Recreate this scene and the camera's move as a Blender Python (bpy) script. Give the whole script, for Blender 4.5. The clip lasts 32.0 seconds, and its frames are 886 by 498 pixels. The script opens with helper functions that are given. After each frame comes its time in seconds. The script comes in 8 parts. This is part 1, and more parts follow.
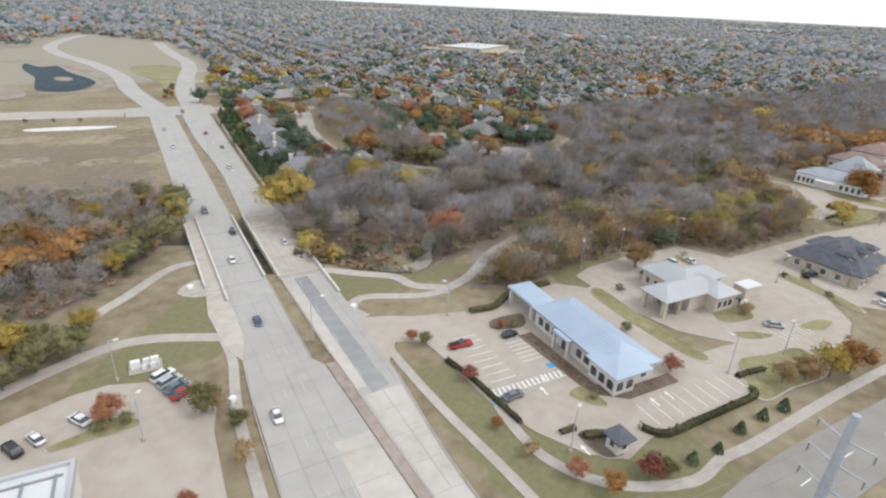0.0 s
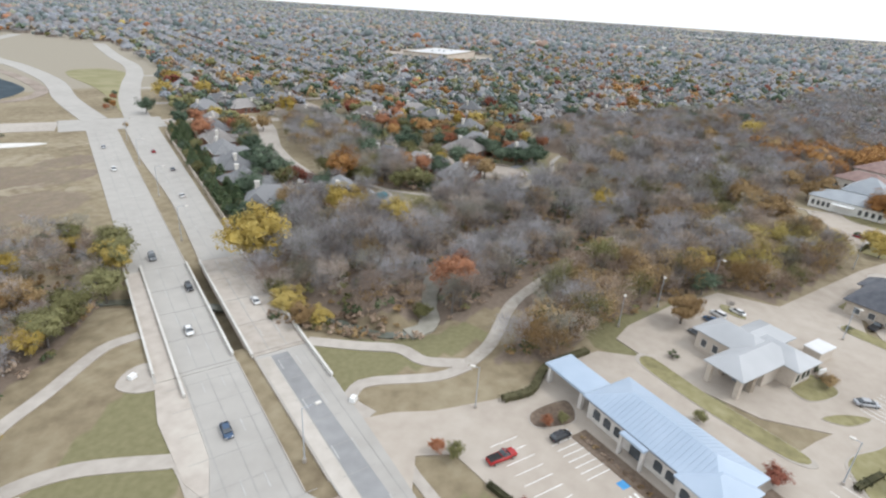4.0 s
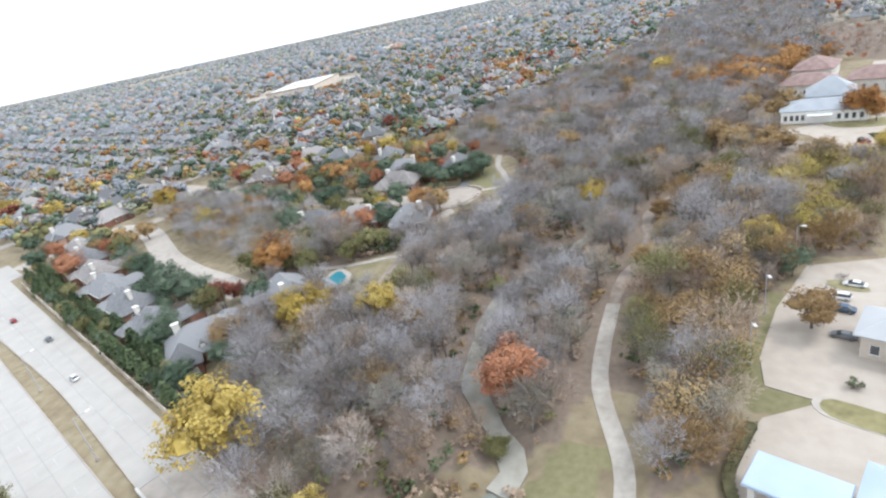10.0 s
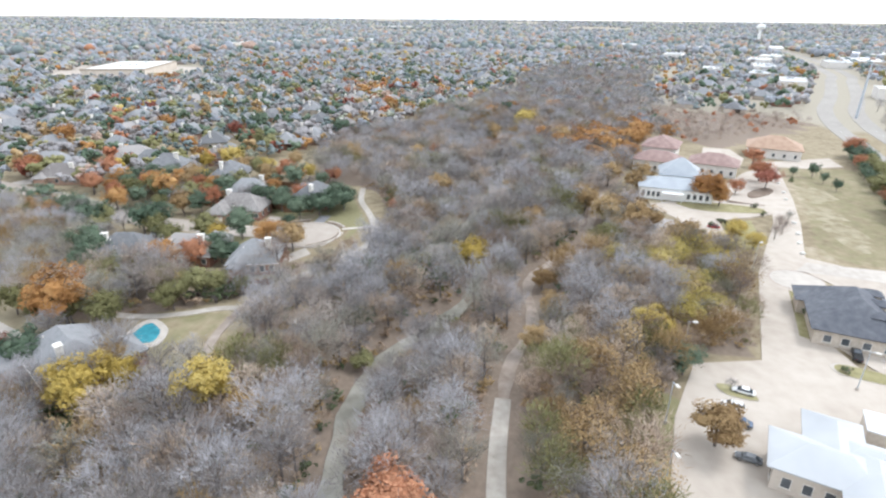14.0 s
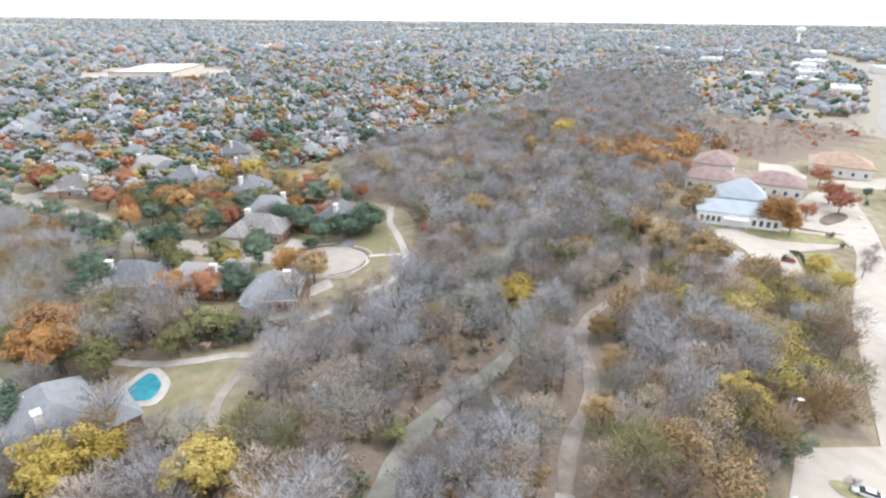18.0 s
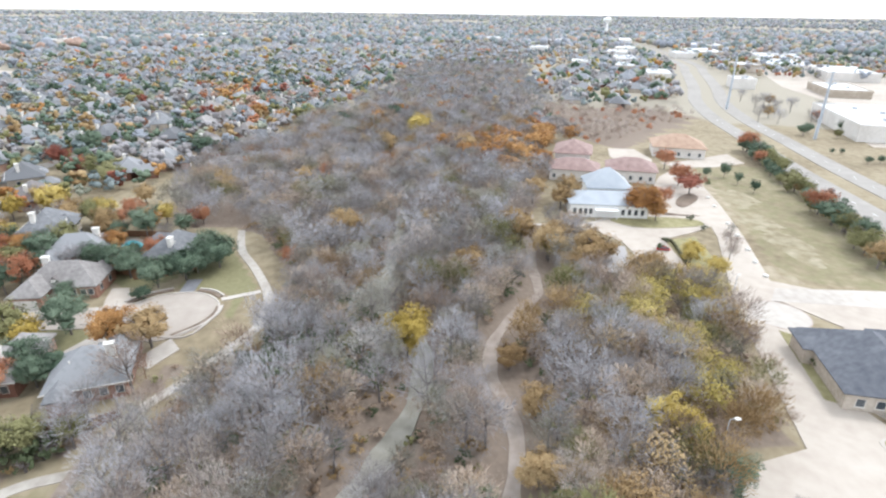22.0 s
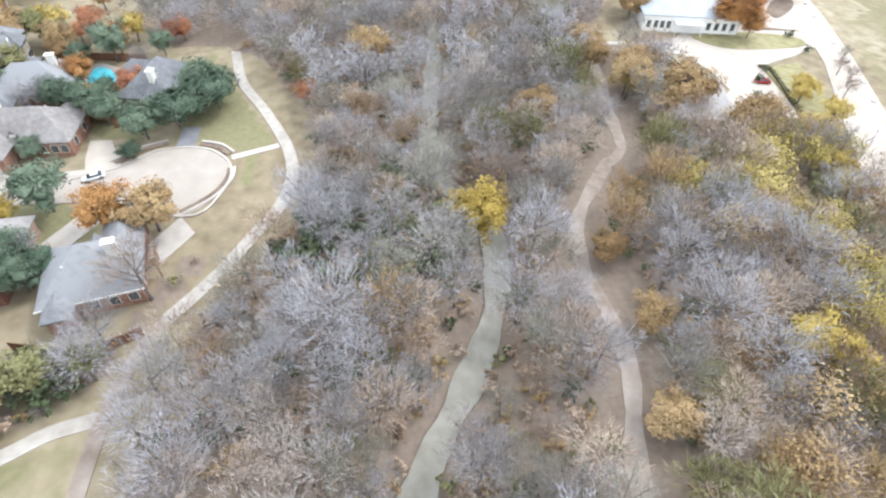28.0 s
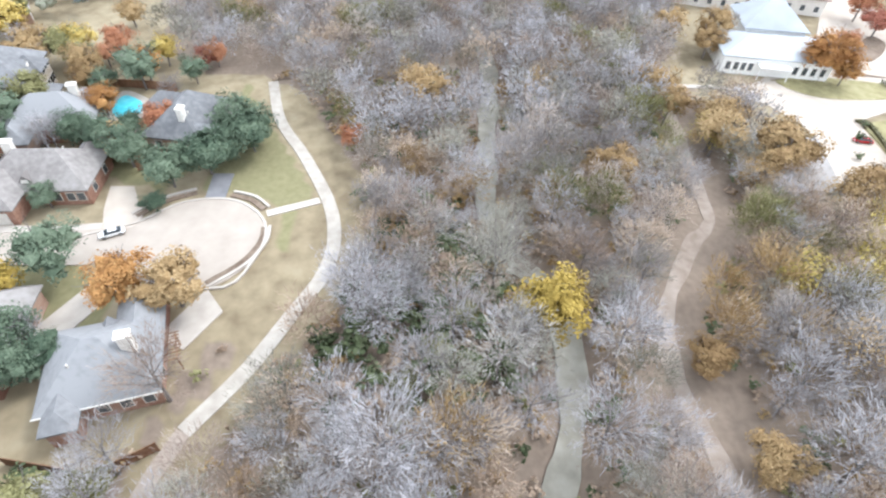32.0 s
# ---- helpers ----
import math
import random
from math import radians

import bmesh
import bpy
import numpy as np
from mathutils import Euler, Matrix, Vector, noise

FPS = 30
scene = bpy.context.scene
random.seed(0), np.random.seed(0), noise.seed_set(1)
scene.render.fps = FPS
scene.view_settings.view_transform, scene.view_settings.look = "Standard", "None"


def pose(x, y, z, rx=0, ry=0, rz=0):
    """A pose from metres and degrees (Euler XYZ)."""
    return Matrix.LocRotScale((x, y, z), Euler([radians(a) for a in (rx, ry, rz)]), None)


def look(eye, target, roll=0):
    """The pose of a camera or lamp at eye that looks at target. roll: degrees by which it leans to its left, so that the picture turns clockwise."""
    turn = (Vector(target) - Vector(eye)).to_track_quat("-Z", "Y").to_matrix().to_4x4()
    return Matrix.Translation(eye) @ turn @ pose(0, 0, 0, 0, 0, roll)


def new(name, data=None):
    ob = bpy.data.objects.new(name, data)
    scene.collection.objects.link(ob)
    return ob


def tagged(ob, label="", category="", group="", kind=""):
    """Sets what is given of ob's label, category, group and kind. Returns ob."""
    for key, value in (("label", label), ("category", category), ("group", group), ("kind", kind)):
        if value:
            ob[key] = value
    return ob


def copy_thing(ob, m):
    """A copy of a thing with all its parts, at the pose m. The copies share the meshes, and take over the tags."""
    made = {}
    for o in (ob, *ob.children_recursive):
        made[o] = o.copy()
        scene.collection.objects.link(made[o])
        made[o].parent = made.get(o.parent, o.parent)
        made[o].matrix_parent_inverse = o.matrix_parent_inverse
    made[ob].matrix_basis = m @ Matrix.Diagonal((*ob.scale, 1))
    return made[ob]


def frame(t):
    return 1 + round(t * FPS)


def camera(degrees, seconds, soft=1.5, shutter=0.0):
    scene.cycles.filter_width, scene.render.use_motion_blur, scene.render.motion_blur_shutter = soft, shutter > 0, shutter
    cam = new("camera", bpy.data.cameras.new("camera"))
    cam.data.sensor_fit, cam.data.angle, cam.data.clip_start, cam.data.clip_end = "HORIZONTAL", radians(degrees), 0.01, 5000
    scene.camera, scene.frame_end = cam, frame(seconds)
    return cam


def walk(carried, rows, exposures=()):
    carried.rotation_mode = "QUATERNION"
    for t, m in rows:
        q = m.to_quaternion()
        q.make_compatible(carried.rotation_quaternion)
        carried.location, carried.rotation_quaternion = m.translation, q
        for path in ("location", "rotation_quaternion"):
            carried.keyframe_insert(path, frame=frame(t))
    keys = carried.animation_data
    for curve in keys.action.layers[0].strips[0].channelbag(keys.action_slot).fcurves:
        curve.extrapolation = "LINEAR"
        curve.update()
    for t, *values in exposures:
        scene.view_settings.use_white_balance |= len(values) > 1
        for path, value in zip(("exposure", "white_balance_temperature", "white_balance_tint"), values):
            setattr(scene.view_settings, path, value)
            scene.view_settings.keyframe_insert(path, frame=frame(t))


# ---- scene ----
import itertools

# ---------------------------------------------------------------- camera and its flight
# path begin: seconds, x, y, z, heading (left of +y), tilt, roll
PATH = [
    (0, -14.26, -22.33, 59.98, -49.16, -24.15, 2.75),
    (0.5, -12.50, -19.06, 59.73, -49.47, -23.78, 3.27),
    (1, -10.76, -15.77, 59.60, -49.98, -23.49, 3.56),
    (1.5, -9.03, -12.45, 59.54, -50.54, -23.48, 3.67),
    (2, -7.33, -9.09, 59.54, -51.32, -23.64, 4.04),
    (2.5, -5.66, -5.71, 59.57, -52.00, -23.57, 4.25),
    (3, -3.98, -2.33, 59.59, -52.76, -23.51, 4.41),
    (3.5, -2.21, 1.05, 59.59, -53.33, -23.56, 4.22),
    (5.5, 5.71, 14.72, 59.43, -54.80, -23.64, 2.42),
    (6, 7.59, 17.98, 59.55, -54.94, -23.54, 2.02),
    (6.5, 9.43, 21.18, 59.70, -55.12, -23.46, 1.88),
    (7, 11.28, 24.30, 59.82, -55.19, -23.35, 1.54),
    (7.5, 13.21, 27.32, 59.85, -55.19, -23.37, 1.42),
    (8, 15.21, 30.27, 59.83, -55.24, -23.48, 1.27),
    (8.5, 17.30, 33.17, 59.75, -55.13, -23.50, 0.87),
    (9, 19.48, 36.02, 59.64, -57.84, -23.71, -2.01),
    (9.5, 21.80, 38.79, 59.52, -57.73, -23.39, -11.45),
    (10, 24.25, 41.41, 59.44, -63.20, -23.30, -12.24),
    (10.5, 26.81, 43.79, 59.44, -69.22, -23.29, -10.72),
    (11, 29.45, 45.95, 59.51, -72.75, -23.42, -9.34),
    (11.5, 32.10, 47.88, 59.62, -79.80, -23.62, -3.84),
    (12, 34.74, 49.61, 59.68, -85.61, -23.61, 0.21),
    (12.5, 37.34, 51.20, 59.68, -81.69, -23.72, -3.90),
    (13, 39.92, 52.64, 59.60, -85.48, -23.56, 0.19),
    (13.5, 42.48, 53.98, 59.49, -82.30, -23.20, 1.06),
    (14, 44.95, 55.23, 59.41, -81.75, -22.99, 0.51),
    (14.5, 47.29, 56.37, 59.41, -81.70, -22.74, -3.49),
    (16.5, 55.32, 59.53, 60.36, -81.15, -22.66, 0.69),
    (17, 57.58, 60.35, 60.43, -80.44, -22.64, 0.70),
    (17.5, 59.95, 61.19, 60.41, -79.86, -22.57, 0.63),
    (18, 62.41, 62.06, 60.25, -79.22, -22.85, 0.56),
    (18.5, 64.93, 62.94, 60.01, -78.78, -23.11, 0.86),
    (19, 67.48, 63.81, 59.77, -84.53, -23.33, -6.08),
    (19.5, 70.01, 64.64, 59.62, -90.09, -23.57, -2.43),
    (20, 72.49, 65.41, 59.60, -95.76, -23.45, 1.79),
    (20.5, 74.91, 66.15, 59.69, -95.40, -23.35, 2.59),
    (21, 77.27, 66.91, 59.79, -96.32, -23.31, 0.67),
    (21.5, 79.57, 67.71, 59.82, -95.82, -23.41, 0.53),
    (22, 81.83, 68.61, 59.75, -95.41, -23.50, 0.68),
    (22.5, 84.08, 69.61, 59.61, -95.24, -23.67, 0.75),
    (23, 86.36, 70.72, 59.48, -95.24, -23.88, 0.89),
    (23.5, 88.70, 71.89, 59.39, -95.43, -25.79, 0.98),
    (24, 91.09, 73.08, 59.34, -95.82, -33.70, 1.12),
    (24.5, 93.50, 74.23, 59.28, -96.09, -35.28, 1.11),
    (25, 95.86, 75.29, 59.20, -96.48, -40.28, 1.20),
    (25.5, 98.17, 76.27, 59.13, -96.88, -45.46, 1.43),
    (27.5, 106.86, 79.39, 59.03, -97.59, -45.14, 1.85),
    (28, 109.08, 80.09, 59.02, -97.58, -45.06, 1.98),
    (28.5, 111.32, 80.77, 59.01, -97.58, -44.99, 2.09),
    (29, 113.59, 81.46, 59.00, -97.45, -44.93, 2.15),
    (29.5, 115.88, 82.17, 58.98, -97.19, -44.93, 2.25),
    (30, 118.19, 82.89, 58.96, -96.95, -44.87, 2.55),
    (30.5, 120.49, 83.60, 58.93, -96.67, -44.98, 2.73),
    (31, 122.74, 84.26, 58.88, -96.09, -44.96, 2.80),
    (31.5, 124.91, 84.87, 58.83, -95.58, -45.06, 2.84),
    (32, 126.98, 85.41, 58.77, -95.28, -45.08, 3.10),
]
LENS = 77.89
# path end


def aim(x, y, z, heading, tilt, roll):
    """A camera pose from a heading (degrees to the left of +y), a tilt (up) and a roll."""
    h, p = radians(heading), radians(tilt)
    d = Vector((-math.sin(h) * math.cos(p), math.cos(h) * math.cos(p), math.sin(p)))
    return look((x, y, z), Vector((x, y, z)) + d * 20, roll)


cam = camera(LENS, 32.0, soft=2.3)
walk(cam, [(r[0], aim(*r[1:])) for r in PATH],
     exposures=((0.0, 0.24, 6400, 10), (3.0, 0.32, 6350, 10), (6.0, 0.44, 6250, 10), (8.5, 0.62, 6150, 10), (9.5, 0.79, 6100, 10), (13.0, 0.97, 6100, 10), (19.0, 1.07, 6100, 10), (23.0, 1.05, 6100, 10), (25.0, 1.29, 6100, 10), (28.0, 1.38, 6050, 10), (32.0, 1.46, 6050, 10)))

# ---------------------------------------------------------------- world and sun
world = bpy.data.worlds.new("overcast_sky")
scene.world = world
world.use_nodes = True
wn, wl = world.node_tree.nodes, world.node_tree.links
sky = wn.new("ShaderNodeTexSky")
sky.sky_type = "NISHITA"
sky.sun_disc = False
sky.sun_elevation, sky.sun_rotation = radians(38), radians(150)
sky.dust_density, sky.air_density, sky.ozone_density = 1.0, 1.0, 1.0
grey = wn.new("ShaderNodeHueSaturation")
grey.inputs["Saturation"].default_value = 0.12
wl.new(sky.outputs[0], grey.inputs["Color"])
deck = wn.new("ShaderNodeMix")                       # an even deck of cloud over the clear sky
deck.data_type = "RGBA"
deck.inputs[0].default_value = 0.75
deck.inputs[7].default_value = (6.75, 7.1, 7.55, 1)
wl.new(grey.outputs[0], deck.inputs[6])
wl.new(deck.outputs[2], wn["Background"].inputs["Color"])
wn["Background"].inputs["Strength"].default_value = 0.15

sun = new("sun", bpy.data.lights.new("sun", "SUN"))
sun.data.energy, sun.data.angle, sun.data.color = 1.0, radians(14), (1.0, 0.97, 0.93)
sun.matrix_world = look((0, 0, 100), (-20, 40, 40))

# ---------------------------------------------------------------- helpers of the build
UX, UY = 0.3246, 0.9458          # the avenue's direction


def R(u, v):
    """A place by the avenue's own axes: u along it, v to its right."""
    return (UX * u + UY * v, UY * u - UX * v)


def rnd(a, b):
    return random.uniform(a, b)


def mesh_of(name, verts, faces, mats, index=None, smooth=False):
    me = bpy.data.meshes.new(name)
    me.from_pydata([tuple(v) for v in verts], [], [tuple(f) for f in faces])
    for m in mats if isinstance(mats, (list, tuple)) else [mats]:
        me.materials.append(m)
    if index is not None:
        me.polygons.foreach_set("material_index", np.array(index, dtype=np.int32))
    if smooth:
        me.polygons.foreach_set("use_smooth", np.ones(len(me.polygons), dtype=bool))
    me.update()
    return me


def part(name, me, parent=None, label="", m=None):
    """Links a mesh as one object, under a thing where one is given."""
    if isinstance(me, bmesh.types.BMesh):
        raise ValueError(name)
    ob = new(name, me)
    if parent is not None:
        ob.parent = parent
    if m is not None:
        ob.matrix_basis = m
    if label:
        ob["label"] = label
    return ob


def thing(name, label, category, m=None, group="", kind=""):
    ob = new(name)
    ob.empty_display_size = 0.3
    if m is not None:
        ob.matrix_basis = m
    return tagged(ob, label, category, group, kind)


class Shape:
    """Collects boxes, prisms and tubes into one mesh."""

    def __init__(self):
        self.v, self.f, self.i = [], [], []

    def add(self, verts, faces, mi=0):
        n = len(self.v)
        self.v += [tuple(p) for p in verts]
        self.f += [tuple(n + k for k in f) for f in faces]
        self.i += [mi] * len(faces)
        return self

    def box(self, x0, x1, y0, y1, z0, z1, mi=0, bevel=0.0):
        b = bevel
        if b <= 0:
            vs = [(x, y, z) for z in (z0, z1) for x, y in ((x0, y0), (x1, y0), (x1, y1), (x0, y1))]
            return self.add(vs, [(3, 2, 1, 0), (4, 5, 6, 7), (0, 1, 5, 4), (1, 2, 6, 5), (2, 3, 7, 6), (3, 0, 4, 7)], mi)
        rings = [(0, z0), (0, z1 - b), (b, z1)]
        vs = []
        for k, z in rings:
            vs += [(x0 + k, y0 + k, z), (x1 - k, y0 + k, z), (x1 - k, y1 - k, z), (x0 + k, y1 - k, z)]
        fs = [(3, 2, 1, 0), (8, 9, 10, 11)]
        for r in (0, 4):
            fs += [(r + a, r + (a + 1) % 4, r + 4 + (a + 1) % 4, r + 4 + a) for a in range(4)]
        return self.add(vs, fs, mi)

    def prism(self, outline, z0, z1, mi=0, side=None):
        """An upright prism over any outline."""
        area = sum(a[0] * b[1] - b[0] * a[1] for a, b in zip(outline, outline[1:] + outline[:1]))
        o = list(outline) if area > 0 else list(outline)[::-1]
        n = len(o)
        self.add([(x, y, z1) for x, y in o], [tuple(range(n))], mi)
        self.add([(x, y, z) for z in (z0, z1) for x, y in o], [(a, (a + 1) % n, n + (a + 1) % n, n + a) for a in range(n)], mi if side is None else side)
        return self

    def tube(self, points, radii, sides=6, mi=0, cap=True):
        rings = []
        for k, p in enumerate(points):
            p = Vector(p)
            a = Vector(points[min(k + 1, len(points) - 1)]) - Vector(points[max(k - 1, 0)])
            q = a.to_track_quat("Z", "Y")
            rings.append([p + q @ Vector((math.cos(2 * math.pi * s / sides) * radii[k], math.sin(2 * math.pi * s / sides) * radii[k], 0)) for s in range(sides)])
        vs = [v for r in rings for v in r]
        fs = [(k * sides + s, k * sides + (s + 1) % sides, (k + 1) * sides + (s + 1) % sides, (k + 1) * sides + s)
              for k in range(len(points) - 1) for s in range(sides)]
        if cap:
            fs += [tuple(range(sides))[::-1], tuple((len(points) - 1) * sides + s for s in range(sides))]
        return self.add(vs, fs, mi)

    def mesh(self, name, mats, smooth=False):
        return mesh_of(name, self.v, self.f, mats, self.i, smooth)


def curve_through(points, step=2.0):
    """A smooth line through the points (Catmull-Rom), sampled about every step metres."""
    p = [Vector(q) for q in points]
    p = [p[0] * 2 - p[1]] + p + [p[-1] * 2 - p[-2]]
    out = []
    for k in range(1, len(p) - 2):
        n = max(1, int((p[k + 1] - p[k]).length / step))
        for j in range(n):
            t = j / n
            out.append(0.5 * (2 * p[k] + (p[k + 1] - p[k - 1]) * t + (2 * p[k - 1] - 5 * p[k] + 4 * p[k + 1] - p[k + 2]) * t * t
                              + (3 * p[k] - p[k - 1] - 3 * p[k + 1] + p[k + 2]) * t ** 3))
    return out + [p[-2]]


def sides_of(line, left, right):
    """The two edges of a band along a line: offsets to its left and right."""
    a, b = [], []
    for k, p in enumerate(line):
        d = (line[min(k + 1, len(line) - 1)] - line[max(k - 1, 0)]).normalized()
        n = Vector((d.y, -d.x))
        l = left(k / (len(line) - 1)) if callable(left) else left
        r = right(k / (len(line) - 1)) if callable(right) else right
        a.append(p - n * l)
        b.append(p + n * r)
    return a, b


def band(name, points, width, z, mat, label, category, step=2.0, thick=0.25, kind="structure", joints=None):
    """A strip of paving along a smooth line, with an edge of real thickness."""
    line = curve_through([Vector(p) for p in points], step)
    w = width if not callable(width) else (lambda t: width(t) / 2)
    a, b = sides_of(line, w if callable(w) else w / 2, w if callable(w) else w / 2)
    n = len(line)
    vs = [(p.x, p.y, z) for p in a] + [(p.x, p.y, z) for p in b] + [(p.x, p.y, z - thick) for p in a] + [(p.x, p.y, z - thick) for p in b]
    fs = []
    for k in range(n - 1):
        fs += [(n + k, n + k + 1, k + 1, k), (k, k + 1, 2 * n + k + 1, 2 * n + k), (n + k + 1, n + k, 3 * n + k, 3 * n + k + 1)]
    fs += [(0, 2 * n, 3 * n, n), (n - 1, 2 * n - 1, 4 * n - 1, 3 * n - 1)]
    return tagged(part(name, mesh_of(name, vs, fs, mat)), label, category, kind=kind)


def slab(name, outline, z, mat, label, category, thick=0.25, kind="structure"):
    s = Shape().prism([tuple(p) for p in outline], z - thick, z)
    return tagged(part(name, s.mesh(name, mat)), label, category, kind=kind)


def smooth_outline(points, step=2.0):
    p = [Vector(q) for q in points]
    line = curve_through([p[-1]] + p + [p[0], p[1]], step)
    # keep one full turn
    out, n = [], len(p)
    q = p + p + p
    for k in range(n, 2 * n):
        m = max(1, int((q[k + 1] - q[k]).length / step))
        for j in range(m):
            t = j / m
            a, b, c, d = q[k - 1], q[k], q[k + 1], q[k + 2]
            out.append(0.5 * (2 * b + (c - a) * t + (2 * a - 5 * b + 4 * c - d) * t * t + (3 * b - a - 3 * c + d) * t ** 3))
    return [(v.x, v.y) for v in out]


def inside(poly, x, y):
    """For arrays of places: which lie inside the outline."""
    x, y = np.asarray(x, float), np.asarray(y, float)
    res = np.zeros(x.shape, bool)
    p = list(poly)
    for (ax, ay), (bx, by) in zip(p, p[1:] + p[:1]):
        if ay == by:
            continue
        hit = ((ay > y) != (by > y)) & (x < (bx - ax) * (y - ay) / (by - ay) + ax)
        res ^= hit
    return res


def far_from(line, x, y):
    """Distance from places to a polyline."""
    x, y = np.asarray(x, float), np.asarray(y, float)
    best = np.full(x.shape, 1e9)
    for a, b in zip(line, line[1:]):
        dx, dy = b[0] - a[0], b[1] - a[1]
        t = np.clip(((x - a[0]) * dx + (y - a[1]) * dy) / max(dx * dx + dy * dy, 1e-9), 0, 1)
        best = np.minimum(best, np.hypot(x - a[0] - t * dx, y - a[1] - t * dy))
    return best


# ---------------------------------------------------------------- materials
def material(name, stops, scale=1.0, rough=0.85, detail=6.0, bump=0.0, bump_scale=8.0, metal=0.0, world_space=True, island=0.0, obj=0.0, spec=0.3, big=0.12):
    """Two scales of noise over a colour ramp; island and obj vary single pieces."""
    m = bpy.data.materials.new(name)
    m.use_nodes = True
    n, l = m.node_tree.nodes, m.node_tree.links
    p = n["Principled BSDF"]
    p.inputs["Roughness"].default_value, p.inputs["Metallic"].default_value = rough, metal
    p.inputs["Specular IOR Level"].default_value = spec
    if world_space:
        co = n.new("ShaderNodeNewGeometry").outputs["Position"]
    else:
        co = n.new("ShaderNodeTexCoord").outputs["Object"]
    fine, wide = n.new("ShaderNodeTexNoise"), n.new("ShaderNodeTexNoise")
    fine.inputs["Scale"].default_value, fine.inputs["Detail"].default_value = scale, detail
    wide.inputs["Scale"].default_value, wide.inputs["Detail"].default_value = scale * big, 4.0
    l.new(co, fine.inputs["Vector"])
    l.new(co, wide.inputs["Vector"])
    mix = n.new("ShaderNodeMath")
    mix.operation = "MULTIPLY_ADD"
    mix.inputs[1].default_value = 0.5
    half = n.new("ShaderNodeMath")
    half.operation = "MULTIPLY"
    half.inputs[1].default_value = 0.5
    l.new(wide.outputs["Fac"], half.inputs[0])
    l.new(fine.outputs["Fac"], mix.inputs[0])
    l.new(half.outputs[0], mix.inputs[2])
    value = mix.outputs[0]
    if island or obj:
        src = n.new("ShaderNodeNewGeometry").outputs["Random Per Island"] if island else None
        own = None
        if obj:                                       # one value for each thing, or for each tree of a joined wood
            tone = n.new("ShaderNodeAttribute")
            tone.attribute_name = "tone"
            both = n.new("ShaderNodeMath")
            l.new(n.new("ShaderNodeObjectInfo").outputs["Random"], both.inputs[0])
            l.new(tone.outputs["Fac"], both.inputs[1])
            wrap = n.new("ShaderNodeMath")
            wrap.operation = "FRACT"
            l.new(both.outputs[0], wrap.inputs[0])
            own = wrap.outputs[0]
        for amount, out in ((island, src), (obj, own)):
            if amount and out is not None:
                add = n.new("ShaderNodeMath")
                add.operation = "MULTIPLY_ADD"
                add.inputs[1].default_value = amount
                off = n.new("ShaderNodeMath")
                off.operation = "SUBTRACT"
                off.inputs[1].default_value = amount / 2
                l.new(out, add.inputs[0])
                l.new(value, add.inputs[2])
                l.new(add.outputs[0], off.inputs[0])
                value = off.outputs[0]
    ramp = n.new("ShaderNodeValToRGB")
    e = ramp.color_ramp.elements
    while len(e) < len(stops):
        e.new(0.5)
    for k, c in enumerate(stops):
        e[k].position = 0.33 + 0.34 * k / max(1, len(stops) - 1)
        e[k].color = (*c, 1)
    l.new(value, ramp.inputs["Fac"])
    l.new(ramp.outputs["Color"], p.inputs["Base Color"])
    if bump:
        bn = n.new("ShaderNodeTexNoise")
        bn.inputs["Scale"].default_value, bn.inputs["Detail"].default_value = bump_scale, 4.0
        l.new(co, bn.inputs["Vector"])
        b = n.new("ShaderNodeBump")
        b.inputs["Strength"].default_value = bump
        l.new(bn.outputs["Fac"], b.inputs["Height"])
        l.new(b.outputs["Normal"], p.inputs["Normal"])
    return m


M = {}
M["concrete"] = material("pale_concrete", [(0.345, 0.31, 0.27), (0.42, 0.38, 0.335), (0.485, 0.445, 0.395)], 0.5, 0.9, bump=0.1)
M["trail"] = material("weathered_trail_concrete", [(0.29, 0.26, 0.22), (0.38, 0.345, 0.30), (0.455, 0.42, 0.37)], 0.7, 0.9, bump=0.1)
M["lot"] = material("parking_concrete", [(0.37, 0.32, 0.268), (0.425, 0.372, 0.315), (0.47, 0.42, 0.362)], 0.35, 0.9, bump=0.1)
M["road"] = material("grey_road_concrete", [(0.362, 0.342, 0.312), (0.405, 0.385, 0.355), (0.445, 0.425, 0.39)], 0.25, 0.9, bump=0.1)
M["boulevard"] = material("tan_grey_road_concrete", [(0.25, 0.228, 0.203), (0.29, 0.268, 0.24), (0.33, 0.307, 0.277)], 0.25, 0.9, bump=0.1)
M["court"] = material("rosy_street_concrete", [(0.31, 0.268, 0.228), (0.36, 0.315, 0.27), (0.405, 0.36, 0.312)], 0.35, 0.9, bump=0.1)
M["deck"] = material("bridge_deck_concrete", [(0.36, 0.32, 0.27), (0.46, 0.41, 0.36), (0.53, 0.49, 0.43)], 0.4, 0.9, bump=0.1)
M["asphalt"] = material("worn_asphalt", [(0.15, 0.15, 0.16), (0.20, 0.20, 0.21), (0.25, 0.25, 0.25)], 0.6, 0.9, bump=0.1)
M["dirt"] = material("bare_soil_track", [(0.20, 0.155, 0.12), (0.295, 0.245, 0.205), (0.38, 0.325, 0.28)], 0.5, 0.95, bump=0.4, bump_scale=2)
M["water"] = material("creek_water", [(0.10, 0.11, 0.09), (0.16, 0.17, 0.14), (0.22, 0.22, 0.18)], 0.3, 0.12, spec=0.5, bump=0.05)
